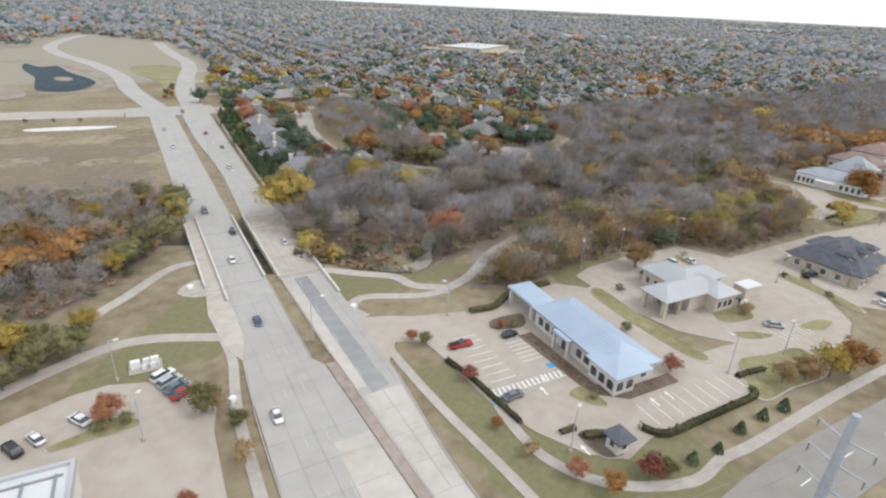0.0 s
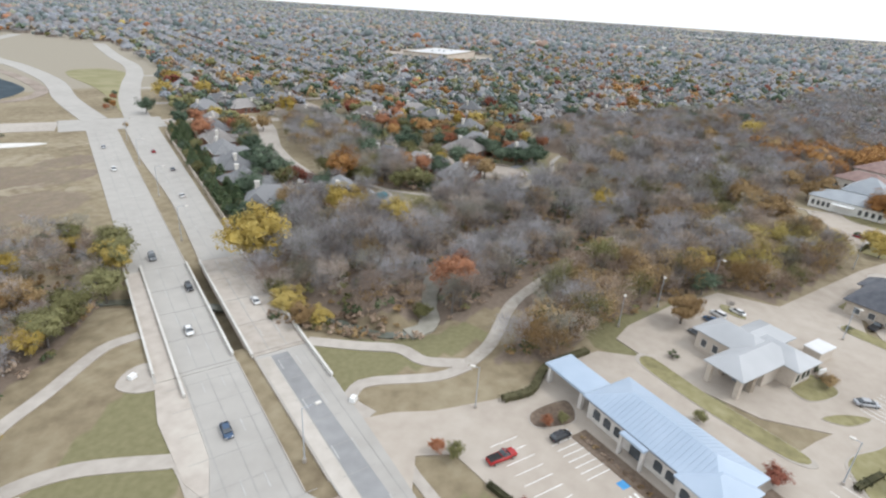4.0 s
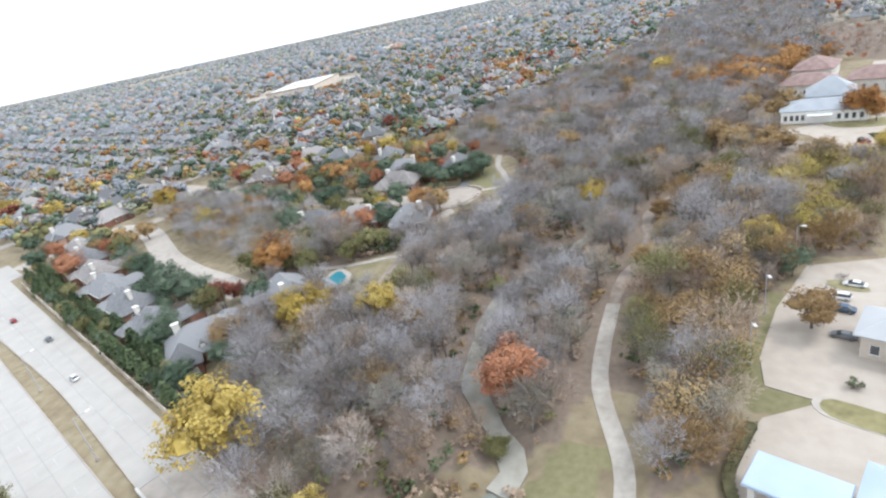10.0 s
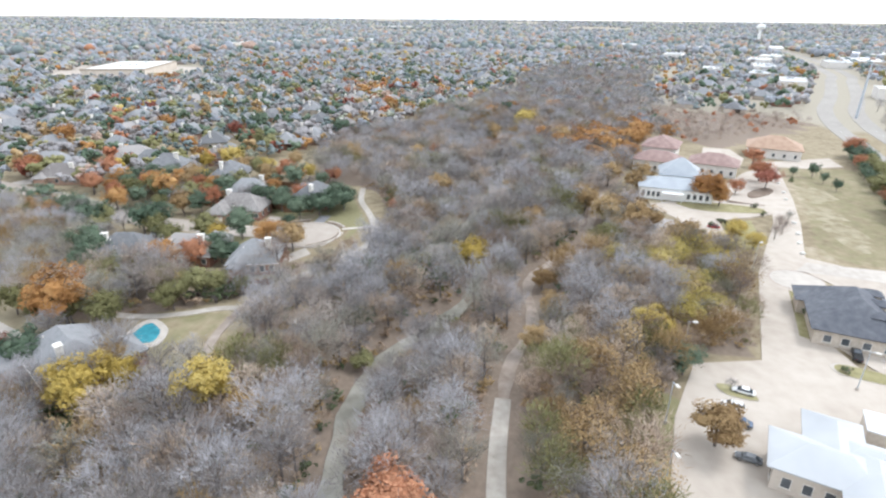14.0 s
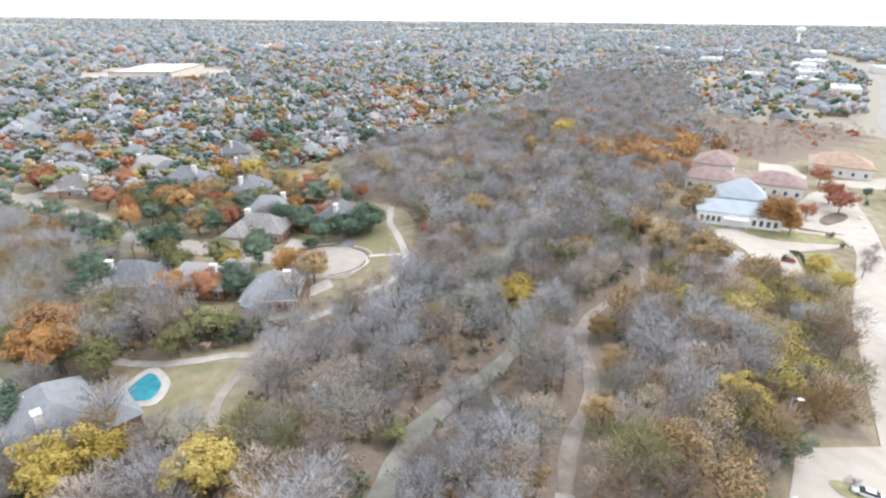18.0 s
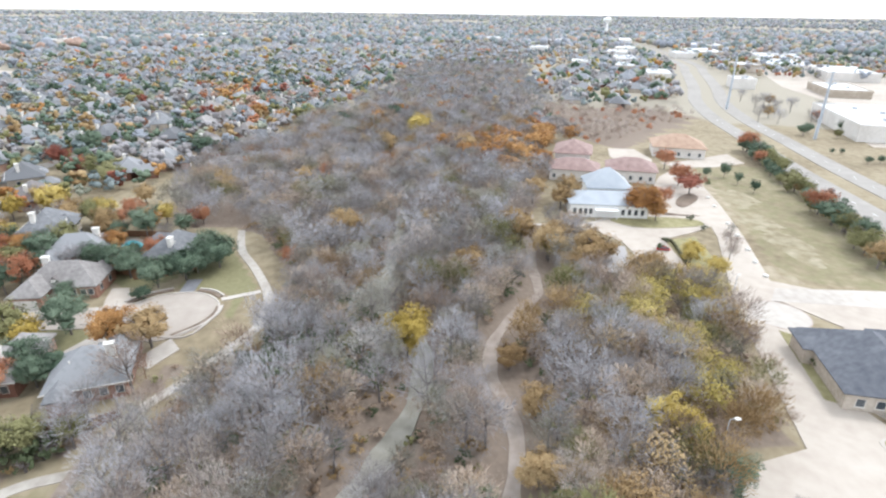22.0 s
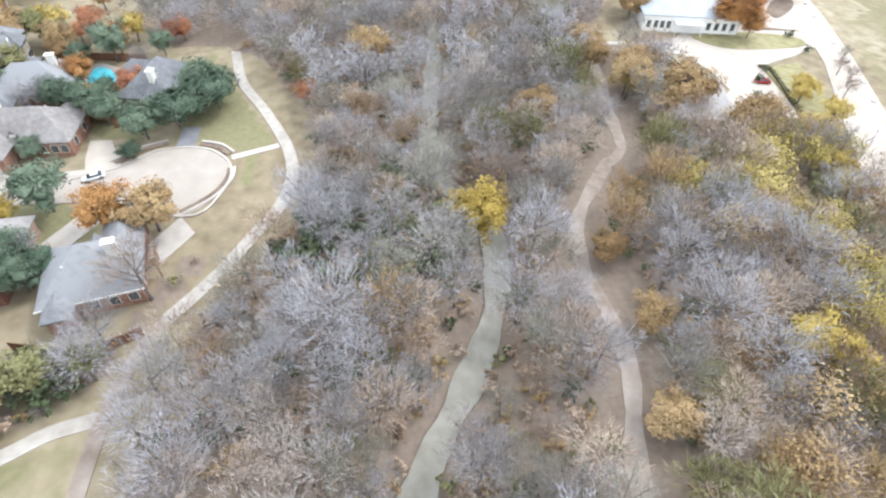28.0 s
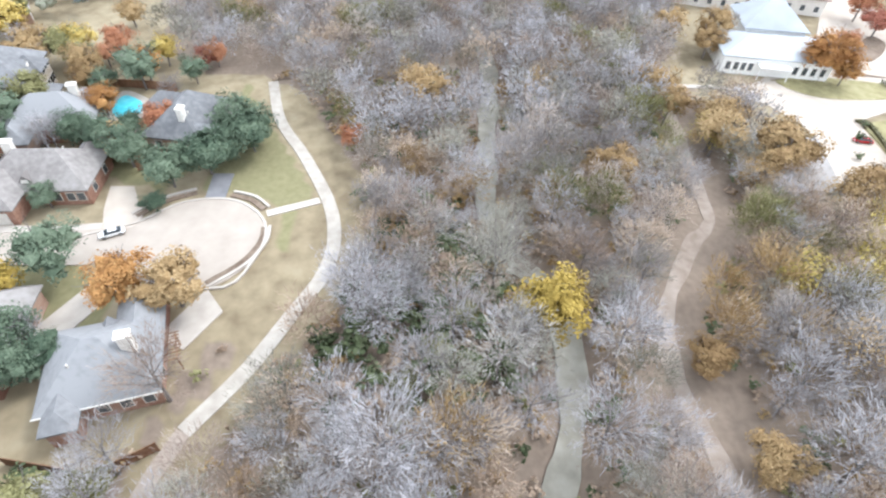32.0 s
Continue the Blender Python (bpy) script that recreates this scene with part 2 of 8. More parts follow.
M["gravel"] = material("dry_creek_gravel", [(0.205, 0.19, 0.155), (0.29, 0.275, 0.232), (0.37, 0.352, 0.305)], 0.4, 0.95, bump=0.5, bump_scale=2)
M["white"] = material("white_paint", [(0.70, 0.70, 0.68), (0.78, 0.78, 0.76), (0.84, 0.84, 0.83)], 2.0, 0.6)
M["bark"] = material("grey_bark", [(0.10, 0.09, 0.08), (0.17, 0.15, 0.14), (0.24, 0.22, 0.21)], 3.0, 0.95, world_space=False, bump=0.4)
M["twigs"] = material("bare_twigs", [(0.19, 0.17, 0.158), (0.265, 0.247, 0.243), (0.325, 0.312, 0.317), (0.368, 0.356, 0.366)], 0.25, 0.95, island=0.15, obj=0.45, big=0.35)
M["brown_twigs"] = material("brown_grey_twigs", [(0.22, 0.165, 0.132), (0.325, 0.268, 0.226), (0.43, 0.375, 0.333)], 0.25, 0.95, island=0.25, obj=0.45, big=0.35)
M["dim_twigs"] = material("olive_grey_twigs", [(0.15, 0.14, 0.105), (0.24, 0.225, 0.185), (0.335, 0.32, 0.27)], 0.25, 0.95, island=0.25, obj=0.45, big=0.35)
M["tan_twigs"] = material("tan_brown_twigs", [(0.24, 0.172, 0.125), (0.375, 0.29, 0.215), (0.49, 0.405, 0.325)], 0.25, 0.95, island=0.25, obj=0.35, big=0.35)
M["scrub"] = material("brown_scrub", [(0.18, 0.12, 0.085), (0.29, 0.21, 0.15), (0.40, 0.31, 0.22)], 0.8, 0.95, island=0.3, obj=0.3)


def leaves(name, a, b, c):
    return material(name, [a, b, c], 0.9, 0.8, island=0.2, obj=0.25, spec=0.2)


M["orange"] = leaves("orange_leaves", (0.235, 0.108, 0.036), (0.345, 0.178, 0.062), (0.44, 0.26, 0.105))
M["yellow"] = leaves("yellow_leaves", (0.27, 0.19, 0.04), (0.39, 0.285, 0.07), (0.49, 0.385, 0.13))
M["red"] = leaves("red_leaves", (0.13, 0.042, 0.03), (0.22, 0.075, 0.05), (0.31, 0.125, 0.085))
M["ochre"] = leaves("ochre_leaves", (0.19, 0.12, 0.055), (0.29, 0.195, 0.092), (0.38, 0.275, 0.145))
M["oak"] = leaves("dark_evergreen_leaves", (0.05, 0.078, 0.05), (0.095, 0.13, 0.085), (0.145, 0.185, 0.125))
M["conifer"] = leaves("conifer_leaves", (0.045, 0.075, 0.035), (0.09, 0.125, 0.06), (0.15, 0.185, 0.09))
M["olive"] = leaves("olive_leaves", (0.105, 0.10, 0.04), (0.18, 0.172, 0.075), (0.26, 0.25, 0.12))

# ---------------------------------------------------------------- plan: lines and outlines
CREEK = [(38, 122), (56, 100), (66, 84), (70, 70), (78, 65), (88, 72), (97, 78), (108, 80), (122, 81), (134, 78), (146, 71), (157, 66), (168, 64), (179, 65), (190, 72), (215, 70), (250, 66), (300, 70), (360, 62)]
CREEK = [tuple(v) for v in curve_through([Vector(p) for p in [(-40, 150), (0, 138)] + CREEK], 4.0)]
TRACK = [(71, 49.5), (80, 50.2), (95, 55), (107, 56), (121, 55.8), (132, 54.7), (144, 51.2), (153, 51), (160, 52), (168, 51.3), (174, 49), (180, 45), (187, 40), (191, 36), (205, 34), (215, 32), (232, 29.8), (244, 25)]
NPATH = [(120, 107), (128, 113), (141, 114), (150, 113), (157, 110.5), (165, 105), (173, 101), (180, 97.6), (187, 96.5), (196, 98), (209, 103.5), (221, 109.6), (236, 113.4)]
WOODS = [(60, 90), (74, 76), (84, 60), (96, 60), (120, 59), (150, 55), (160, 56), (172, 54), (182, 48), (195, 39), (215, 36), (235, 31), (252, 21), (268, 15), (290, 9), (312, 6), (350, -2), (420, 0), (430, 90), (330, 112), (260, 124), (240, 118), (232, 106), (222, 102), (198, 91), (186, 91), (172, 96.5), (160, 104), (150, 109), (128, 108), (119, 106), (118, 122), (112, 134), (98, 130), (84, 126), (72, 116), (64, 104)]
WOODS_S = [(76, 46), (84, 47), (100, 51), (118, 52), (135, 49), (152, 46), (168, 46), (178, 41), (186, 33), (200, 29), (222, 26), (231, 24), (224, 19), (214, 20), (206, 24), (198, 22), (191, 15), (186, 4), (180, -2), (142, 9), (140, 22), (120, 31), (104, 35), (92, 37), (84, 38)]
WOODS_W = [(36, 118), (22, 103), (10, 97), (-20, 90), (-70, 95), (-90, 150), (-60, 190), (0, 186), (18, 176), (36, 164), (50, 156), (46, 134)]
WOODS_N = [(138, 131), (133, 140), (134, 152), (146, 158), (152, 146), (150, 130), (145, 124), (146, 119), (151, 118.5), (157, 115), (167, 111.5), (171, 106.5), (164, 108.5), (156, 113.5), (148, 116.5)]
GRASS_N = [(116, 108), (128, 115), (143, 115), (141, 124), (136, 130), (124, 124)]
WOODS_E = [(238, 117), (240, 128), (252, 140), (275, 146), (300, 147), (322, 139), (345, 124), (400, 116), (430, 94), (330, 112), (260, 124)]
LAWN_E = [(50, 60), (56, 76), (70, 68), (84, 57), (84, 51), (66, 55)]

# ---------------------------------------------------------------- ground
BARE_SPOTS = [(40.0, 258.0, 8), (62.0, 243.0, 8), (30.0, 222.0, 7), (84.0, 258.0, 6), (52.0, 206.0, 6), (20.0, 262.0, 9), (66.0, 196.0, 5), (258.0, -54.0, 6), (234.0, -45.0, 7), (239.0, -42.0, 5), (216.0, -43.0, 7), (267.0, -47.0, 4), (196.0, -27.0, 5), (206.0, -41.0, 5), (252.0, -48.0, 5)]
def axis_lines(lo, hi, step):
    near = list(np.arange(lo, hi + 0.1, step))
    out, d = [], step
    while (out[-1] if out else 0) < 4700:
        d *= 1.22
        out.append((out[-1] if out else 0) + d)
    return np.array([lo - o for o in out[::-1]] + near + [hi + o for o in out])


GX, GY = axis_lines(-60, 330, 2.0), axis_lines(-60, 300, 2.0)


def creek_dip(x, y):
    d = far_from(CREEK, x, y)
    return -2.6 * np.exp(-(d / 5.0) ** 2)


def far_rise(x, y):
    """Low hills towards the horizon."""
    return 30 * np.clip((np.hypot(x, y) - 2200) / 2500, 0, 1.2) ** 1.3


def under_bridge(x, y):
    """The ravine below the two decks."""
    u, v = UX * x + UY * y, UY * x - UX * y
    return -3.4 * np.clip((u - 94) / 4, 0, 1) * np.clip((133 - u) / 4, 0, 1) * np.clip((v - 4) / 2, 0, 1) * np.clip((27.6 - v) / 2, 0, 1)


gx, gy = np.meshgrid(GX, GY, indexing="ij")
near = (gx > -80) & (gx < 380) & (gy > -70) & (gy < 320)
gz = np.zeros(gx.shape)
gz[near] = np.minimum(creek_dip(gx[near], gy[near]), under_bridge(gx[near], gy[near]))
gz += far_rise(gx, gy)
zone = {"litter": np.zeros(gx.shape), "green": np.zeros(gx.shape), "town": np.zeros(gx.shape), "bare": np.zeros(gx.shape)}
for poly in (WOODS, WOODS_S, WOODS_W, WOODS_N, WOODS_E):
    zone["litter"][inside(poly, gx, gy)] = 1
LAWNS = [LAWN_E, [(200, 126), (208, 120), (226, 128), (222, 146), (204, 138)], [(168, 126), (180, 126), (186, 138), (182, 150), (170, 146)], [(176, 106), (200, 101), (224, 114), (236, 118), (225, 120), (200, 118), (196, 106)], [(100, 140), (118, 128), (124, 134), (112, 150)],
         [R(-10, 29), R(44, 29), R(46, 33), R(30, 62), R(4, 62), R(-4, 50)], [(96, 40), (120, 30), (128, 28), (90, 8), (84, 4)], [R(58, -28), R(96, 2), R(66, 2), R(60, -20)]]
zone["litter"][inside([R(136, 1), R(284, -2), R(284, -140), R(136, -140)], gx, gy)] = 0.36
zone["green"][inside([R(140, 0), R(284, -4), R(284, -140), R(140, -140)], gx, gy)] = 0.36
for poly in LAWNS:
    zone["green"][inside(poly, gx, gy)] = 1
zone["litter"][(far_from(TRACK, gx, gy) < 7) & (gx > 87 + 9 * np.abs(np.sin(gy * 0.21))) & (gx < 236)] = 1
FIELD = [(196, -26), (250, -44), (300, -58), (296, -100), (222, -84), (176, -64)]
zone["green"][inside(FIELD, gx, gy)] = 0.52
zone["green"][inside(GRASS_N, gx, gy)] = 0.5
for x, y, r in BARE_SPOTS:
    zone["bare"][np.hypot((gx - x) * 0.7, gy - y) < r] = 0.44
for x, y, r in ((22, 246, 12), (44, 226, 13), (18, 205, 13), (62, 214, 9), (40, 190, 14), (74, 232, 7), (0, 230, 14)):
    zone["litter"][np.hypot((gx - x) * 0.6, gy - y) < r] = 0.62
zone["town"][np.hypot(gx, gy) > 420] = 1
far_floor = inside([(330, -40), (418, 0), (428, 92), (600, 62), (816, 10), (1100, -40), (1700, -160), (1700, -330), (1100, -190), (820, -84), (556, -42), (470, -36), (446, -110), (410, -118)], gx, gy)
zone["town"][far_floor], zone["litter"][far_floor] = 0, 1
nx, ny = len(GX), len(GY)
gverts = np.stack([gx.ravel(), gy.ravel(), gz.ravel()], 1)
idx = np.arange(nx * ny).reshape(nx, ny)
gfaces = np.stack([idx[:-1, :-1].ravel(), idx[1:, :-1].ravel(), idx[1:, 1:].ravel(), idx[:-1, 1:].ravel()], 1)
M["ground"] = material("dry_winter_grass", [(0.155, 0.12, 0.075), (0.25, 0.205, 0.132), (0.325, 0.278, 0.19)], 0.35, 0.95, bump=0.3, bump_scale=1.5, big=0.1)
gm = M["ground"].node_tree
gp = gm.nodes["Principled BSDF"]
base_out = gp.inputs["Base Color"].links[0].from_socket
jag = gm.nodes.new("ShaderNodeTexNoise")
jag.inputs["Scale"].default_value, jag.inputs["Detail"].default_value = 0.25, 6
gm.links.new(gm.nodes.new("ShaderNodeNewGeometry").outputs["Position"], jag.inputs["Vector"])
for zname, (c0, c1) in {"litter": ((0.135, 0.105, 0.08), (0.275, 0.215, 0.168)), "green": ((0.135, 0.128, 0.06), (0.258, 0.235, 0.133)), "town": ((0.25, 0.22, 0.165), (0.36, 0.325, 0.26)), "bare": ((0.34, 0.29, 0.21), (0.45, 0.39, 0.30))}.items():
    at = gm.nodes.new("ShaderNodeAttribute")
    at.attribute_name = zname
    ad = gm.nodes.new("ShaderNodeMath")
    ad.operation = "MULTIPLY_ADD"
    ad.inputs[1].default_value = 0.9
    gm.links.new(jag.outputs["Fac"], ad.inputs[0])
    gm.links.new(at.outputs["Fac"], ad.inputs[2])
    th = gm.nodes.new("ShaderNodeMapRange")
    th.inputs["From Min"].default_value, th.inputs["From Max"].default_value = 0.80, 1.15
    gm.links.new(ad.outputs[0], th.inputs["Value"])
    cr = gm.nodes.new("ShaderNodeMix")
    cr.data_type = "RGBA"
    cr.inputs[6].default_value, cr.inputs[7].default_value = (*c0, 1), (*c1, 1)
    nn = gm.nodes.new("ShaderNodeTexNoise")
    nn.inputs["Scale"].default_value, nn.inputs["Detail"].default_value = 0.9, 8
    gm.links.new(jag.inputs["Vector"].links[0].from_socket, nn.inputs["Vector"])
    gm.links.new(nn.outputs["Fac"], cr.inputs[0])
    mx = gm.nodes.new("ShaderNodeMix")
    mx.data_type = "RGBA"
    gm.links.new(th.outputs[0], mx.inputs[0])
    gm.links.new(base_out, mx.inputs[6])
    gm.links.new(cr.outputs[2], mx.inputs[7])
    base_out = mx.outputs[2]
gm.links.new(base_out, gp.inputs["Base Color"])
gme = mesh_of("ground", gverts, gfaces, M["ground"], smooth=True)
for zname, arr in zone.items():
    gme.attributes.new(zname, "FLOAT", "POINT").data.foreach_set("value", arr.ravel().astype(np.float32))
tagged(part("ground", gme), "dry tan winter grass, leaf litter and bare soil", "ground", kind="structure")

# ---------------------------------------------------------------- avenue with bridge
M["ground_green"] = material("green_tan_turf", [(0.17, 0.16, 0.075), (0.24, 0.225, 0.115), (0.33, 0.295, 0.18)], 0.08, 0.95)
Z = 0.16
slab("road_avenue_south", [R(-160, 2.6), R(-160, 20.5), R(20, 18.7), R(54, 17.0), R(57, 15.3), R(90, 15.2), R(90, 6.0), R(69, 6.0), R(61, 4.3), R(50, 3.6), R(28, 3.0)], Z, M["road"], "pale grey concrete southbound carriageway", "road", 0.4)
slab("pavement_west", [R(66, 2.2), R(61.2, 4.3), R(69, 5.98), R(90, 5.98), R(90, 1.9), R(80, 1.0)], Z + 0.006, M["deck"], "pale warm concrete pavement before the bridge", "pavement", 0.3)
slab("road_avenue_north", [R(-160, 22.0), R(-160, 26.6), R(20, 25.8), R(31, 26.2), R(47, 27.6), R(66, 28.2), R(90, 28.4), R(90, 18.2), R(57, 18.9), R(20, 20.5)], Z, M["road"], "pale grey concrete northbound carriageway", "road", 0.4)
slab("road_avenue_south_far", [R(135.2, 2.8), R(135.2, 14.9), R(230, 14.7), R(296, 14.6), R(296, 2.4)], Z, M["road"], "pale grey concrete carriageway beyond the bridge", "road", 0.4)
slab("road_avenue_north_far", [R(135.2, 18.2), R(135.2, 27.8), R(296, 31.5), R(296, 18.0), R(240, 17.6), R(186, 19.4)], Z, M["road"], "pale grey concrete carriageway beyond the bridge", "road", 0.4)
slab("road_crossing", [R(296, -8), R(296, 36), R(322, 36), R(322, -8)], Z, M["road"], "concrete road junction", "road", 0.4)
band("road_side_left", [R(309, -8.3), R(314, -60), R(322, -120), R(340, -420)], 20, Z, M["concrete"], "pale concrete side road", "road", 6)
FAR_LEFT = [R(322.1, 7), (123.3, 367.5), (142, 440), (151.4, 527.6), (152, 600), (164, 684), (199.7, 769.6), (251, 858)]
FAR_RIGHT = [R(322.1, 26), (149, 347), (178, 408), (205, 460), (226, 512), (241, 570), (262, 640), (288, 720)]
slab("island_far", smooth_outline([(129.5, 314), (140, 350), (152, 400), (160, 462), (172, 492), (196, 494), (200, 462), (183, 425), (158, 375), (142, 338)], 4), 0.14, M["ground_green"], "green and tan grass island between two roads", "lawn", 0.14)
band("road_far_left", FAR_LEFT, 12, Z, M["road"], "left branch of the avenue past an island", "road", 6)
band("road_far_right", FAR_RIGHT, 12, Z, M["road"], "right branch of the avenue past an island", "road", 6)
STREET = [R(309, 36), (149.2, 280.5), (162, 278), (172, 269), (171.5, 254), (164.7, 239.0), (153, 221), (143.7, 206.6), (136.5, 192), (132.2, 181.6), (127, 166), (121.9, 152.8)]
band("road_street_houses", STREET, 8.6, Z - 0.02, M["concrete"], "pale concrete residential street", "road", 4)
cross = [R(-17, 24), (57, -31), (95, -44.5), (155, -66), (217, -91), (290, -108), (350, -124), (411, -140), (480, -166), (563, -208), (690, -266), (815, -318), (1200, -420), (2000, -560)]
north = [(x + 3.5, y + 8) for x, y in cross]
south = [(x - 4.5, y - 9) for x, y in cross]
band("road_cross_north", north, 10, Z, M["boulevard"], "grey concrete boulevard carriageway", "road", 6)
band("road_cross_south", south, 10, Z, M["boulevard"], "grey concrete boulevard carriageway", "road", 6)

M["rail"] = material("weathered_white_barrier", [(0.48, 0.46, 0.42), (0.58, 0.56, 0.52), (0.66, 0.64, 0.60)], 0.6, 0.9)
bridge = thing("bridge", "pair of pale concrete road bridges over a creek", "bridge", kind="structure")
for v0, v1, mat in ((1.9, 15.2, "road"), (17.7, 28.4, "deck")):
    part("deck", Shape().prism([R(90.1, v0), R(90.1, v1), R(135.1, v1), R(135.1, v0)], -0.9, Z + 0.01).mesh("deck", M[mat]), bridge)
part("walkway", Shape().prism([R(90.1, 2.3), R(90.1, 5.3), R(135.1, 5.3), R(135.1, 2.3)], Z + 0.011, Z + 0.05).mesh("walkway", M["deck"]), bridge, "warm concrete walkway along the bridge")
for v, u0, u1 in ((5.5, 84, 137), (15.0, 92, 135), (17.9, 90, 135), (28.1, 78, 137), (2.1, 92, 137)):
    p = part("parapet", Shape().prism([R(u0, v - 0.16), R(u0, v + 0.16), R(u1, v + 0.16), R(u1, v - 0.16)], 0.1, 0.72).mesh("parapet", M["rail"]), bridge)
    part("coping", Shape().prism([R(u0, v - 0.22), R(u0, v + 0.22), R(u1, v + 0.22), R(u1, v - 0.22)], 0.72, 0.9).mesh("coping", M["rail"]), p)

# ---------------------------------------------------------------- paths and paving
band("path_creek", [(56.3, 76.6), (57, 75.5), (62, 68), (66.3, 62), (66.5, 56), (71, 50)], 2.8, 0.12, M["concrete"], "pale concrete walking path by the creek", "path", 1.5)
band("path_loop", [R(66, 29.6), (49.5, 57.5), (52.5, 59.6), (56, 58.6), (64.3, 51.4), (70.8, 49)], 2.4, 0.125, M["concrete"], "pale concrete walking path looping up to the avenue", "path", 1.5)
band("path_track_paved", TRACK[:5], 2.7, 0.112, M["trail"], "pale concrete path from the creek into the woods", "path", 2.0)
band("path_track", TRACK, lambda t: 2.5 - 0.3 * t + 0.35 * math.sin(t * 61) + 0.25 * math.sin(t * 143 + 1), 0.10, M["dirt"], "bare soil maintenance track through the woods", "path", 2.0)
band("path_trail", NPATH[4:], 2.1, 0.12, M["trail"], "pale concrete trail along the edge of the woods", "path", 1.5)
band("path_trail_earth", NPATH[:5], 1.9, 0.115, M["dirt"], "bare earth trail along the edge of the woods", "path", 1.5)
band("path_trail_branch", [(143.4, 114.4), (142, 119.5), (139.4, 124), (136.5, 132), (136, 142)], 2.0, 0.11, M["trail"], "pale concrete trail branch by the houses", "path", 1.5)
band("path_spur", [(193.6, 107.6), (196.8, 99.6)], 1.5, 0.132, M["concrete"], "narrow concrete spur path", "path", 1.5)
band("path_west_upper", [(-12, 78), (2, 84), (11.6, 90.7), (19.1, 94.6), (27.2, 99.5), (31.5, 101.2), (36.4, 100.6)], 2.6, 0.12, M["concrete"], "pale concrete walking path", "path", 1.5)
band("path_west_lower", [(-22, 70), (-8, 75), (0.8, 76.6), (9, 77), (15.3, 74.7), (21, 70), (24.2, 67), (27.5, 65)], 2.8, 0.125, M["concrete"], "pale concrete walking path", "path", 1.5)
band("path_west_side", [(25, 66.5), (24.3, 63), (22.5, 57.5), (19, 50.5), (16, 44), (12, 33), (6, 16), (-2, -8)], 1.7, 0.12, M["concrete"], "narrow concrete sidewalk beside the avenue", "path", 1.5)
band("path_east_side", [R(54, 29.5), (44.7, 39.8), (40, 23.5), (35.2, 2.7), R(-8, 33)], 1.7, 0.12, M["concrete"], "narrow concrete sidewalk beside the avenue", "path", 1.5)
band("path_cross_side", [(47, 17), (44.5, 12), (42.6, 5.5), (43.5, -1), (47, -7), (54, -12.6), (61, -14), (67.7, -16.6), (83.3, -21.4), (99.3, -26.6), (125, -36), (160, -50)], 1.8, 0.13, M["concrete"], "winding concrete sidewalk by the boulevard", "path", 1.5)
slab("plaza_overlook", smooth_outline([(26.6, 88.4), (30.2, 91.4), (33.6, 90.4), (32.1, 83.4), (28.2, 84.4)], 1.0), 0.13, M["concrete"], "small round concrete overlook", "plaza", 0.3)

LOT = [R(66, 28.1), (52.2, 50.8), (57, 46), (65.5, 40.5), (72, 37), (82, 38), (92, 33), (96.5, 25), (92, 15), (88, 5), (87, -2), (92, -4), (100, -8), (112, -12), (124, -14), (116, -20), (102, -17), (86, -11.4), (80, -12.9), (70, -9.4), (61.6, -6.4), (58, -4.6), (51, -4), (47.5, 1), (46, 9), (46.5, 18), (50.5, 33), (51.5, 38), (47.5, 42), R(50, 27.7)]
slab("parking_lot", LOT, 0.14, M["lot"], "pale concrete parking lot and drive", "parking lot", 0.3)
BANKLOT = [(97, 27), (99, 32), (106, 32), (121, 28), (137, 21), (140, 8), (181, -6), (190, -10), (222, -25), (250, -34), (300, -49), (306, -57), (250, -42), (222, -33), (190, -21), (184, -16), (172, -14), (152, -7), (140, -9), (133, -16), (124, -22), (112, -23), (104, -17), (96, -6), (92, 4), (93, 14)]
slab("parking_lot_bank", BANKLOT, 0.15, M["lot"], "pale concrete parking lot and access lane", "parking lot", 0.3)
slab("parking_lot_west", [(-30, 40), (-24, 66), (0, 67), (5, 65.8), (14.5, 58.5), (17, 52), (12, 44), (3, 20), (-8, -5), (-40, 0)], 0.14, M["lot"], "pale concrete parking lot", "parking lot", 0.3)
slab("cul_de_sac", smooth_outline([(187, 134), (191.6, 127), (196.5, 121), (196.8, 113), (191.5, 107.5), (184, 107.6), (178, 113), (177.5, 121), (182, 128)], 1.5), 0.14, M["court"], "round pale concrete turning circle", "road", 0.3)
bend = next(k for k, p in enumerate(CREEK) if p[0] > 71 and p[1] < 72)
band("creek_water", CREEK[:bend + 1], 2.2, -2.1, M["water"], "dark shallow creek water between brushy banks", "creek", 2, 0.5)
band("creek_bed", CREEK[bend:], lambda t: 3.7 + 0.6 * math.sin(t * 97) + 0.4 * math.sin(t * 211 + 2), -1.85, M["gravel"], "shallow grey-green creek bed of gravel", "creek", 2, 0.5)

# ---------------------------------------------------------------- trees
def strips(centres, dirs, length, width):
    """Long thin triangles: twigs."""
    n = len(centres)
    side = np.cross(dirs, np.random.normal(0, 0.55, (n, 3)) + [0, 0, 1])      # twigs spread flat to the light
    side /= np.linalg.norm(side, axis=1, keepdims=True) + 1e-9
    v = np.empty((n, 3, 3))
    v[:, 0] = centres - side * width[:, None] / 2
    v[:, 1] = centres + side * width[:, None] / 2
    v[:, 2] = centres + dirs * length[:, None]
    return v.reshape(-1, 3), np.arange(n * 3).reshape(n, 3)


def unit(v):
    return v / (np.linalg.norm(v, axis=-1, keepdims=True) + 1e-9)


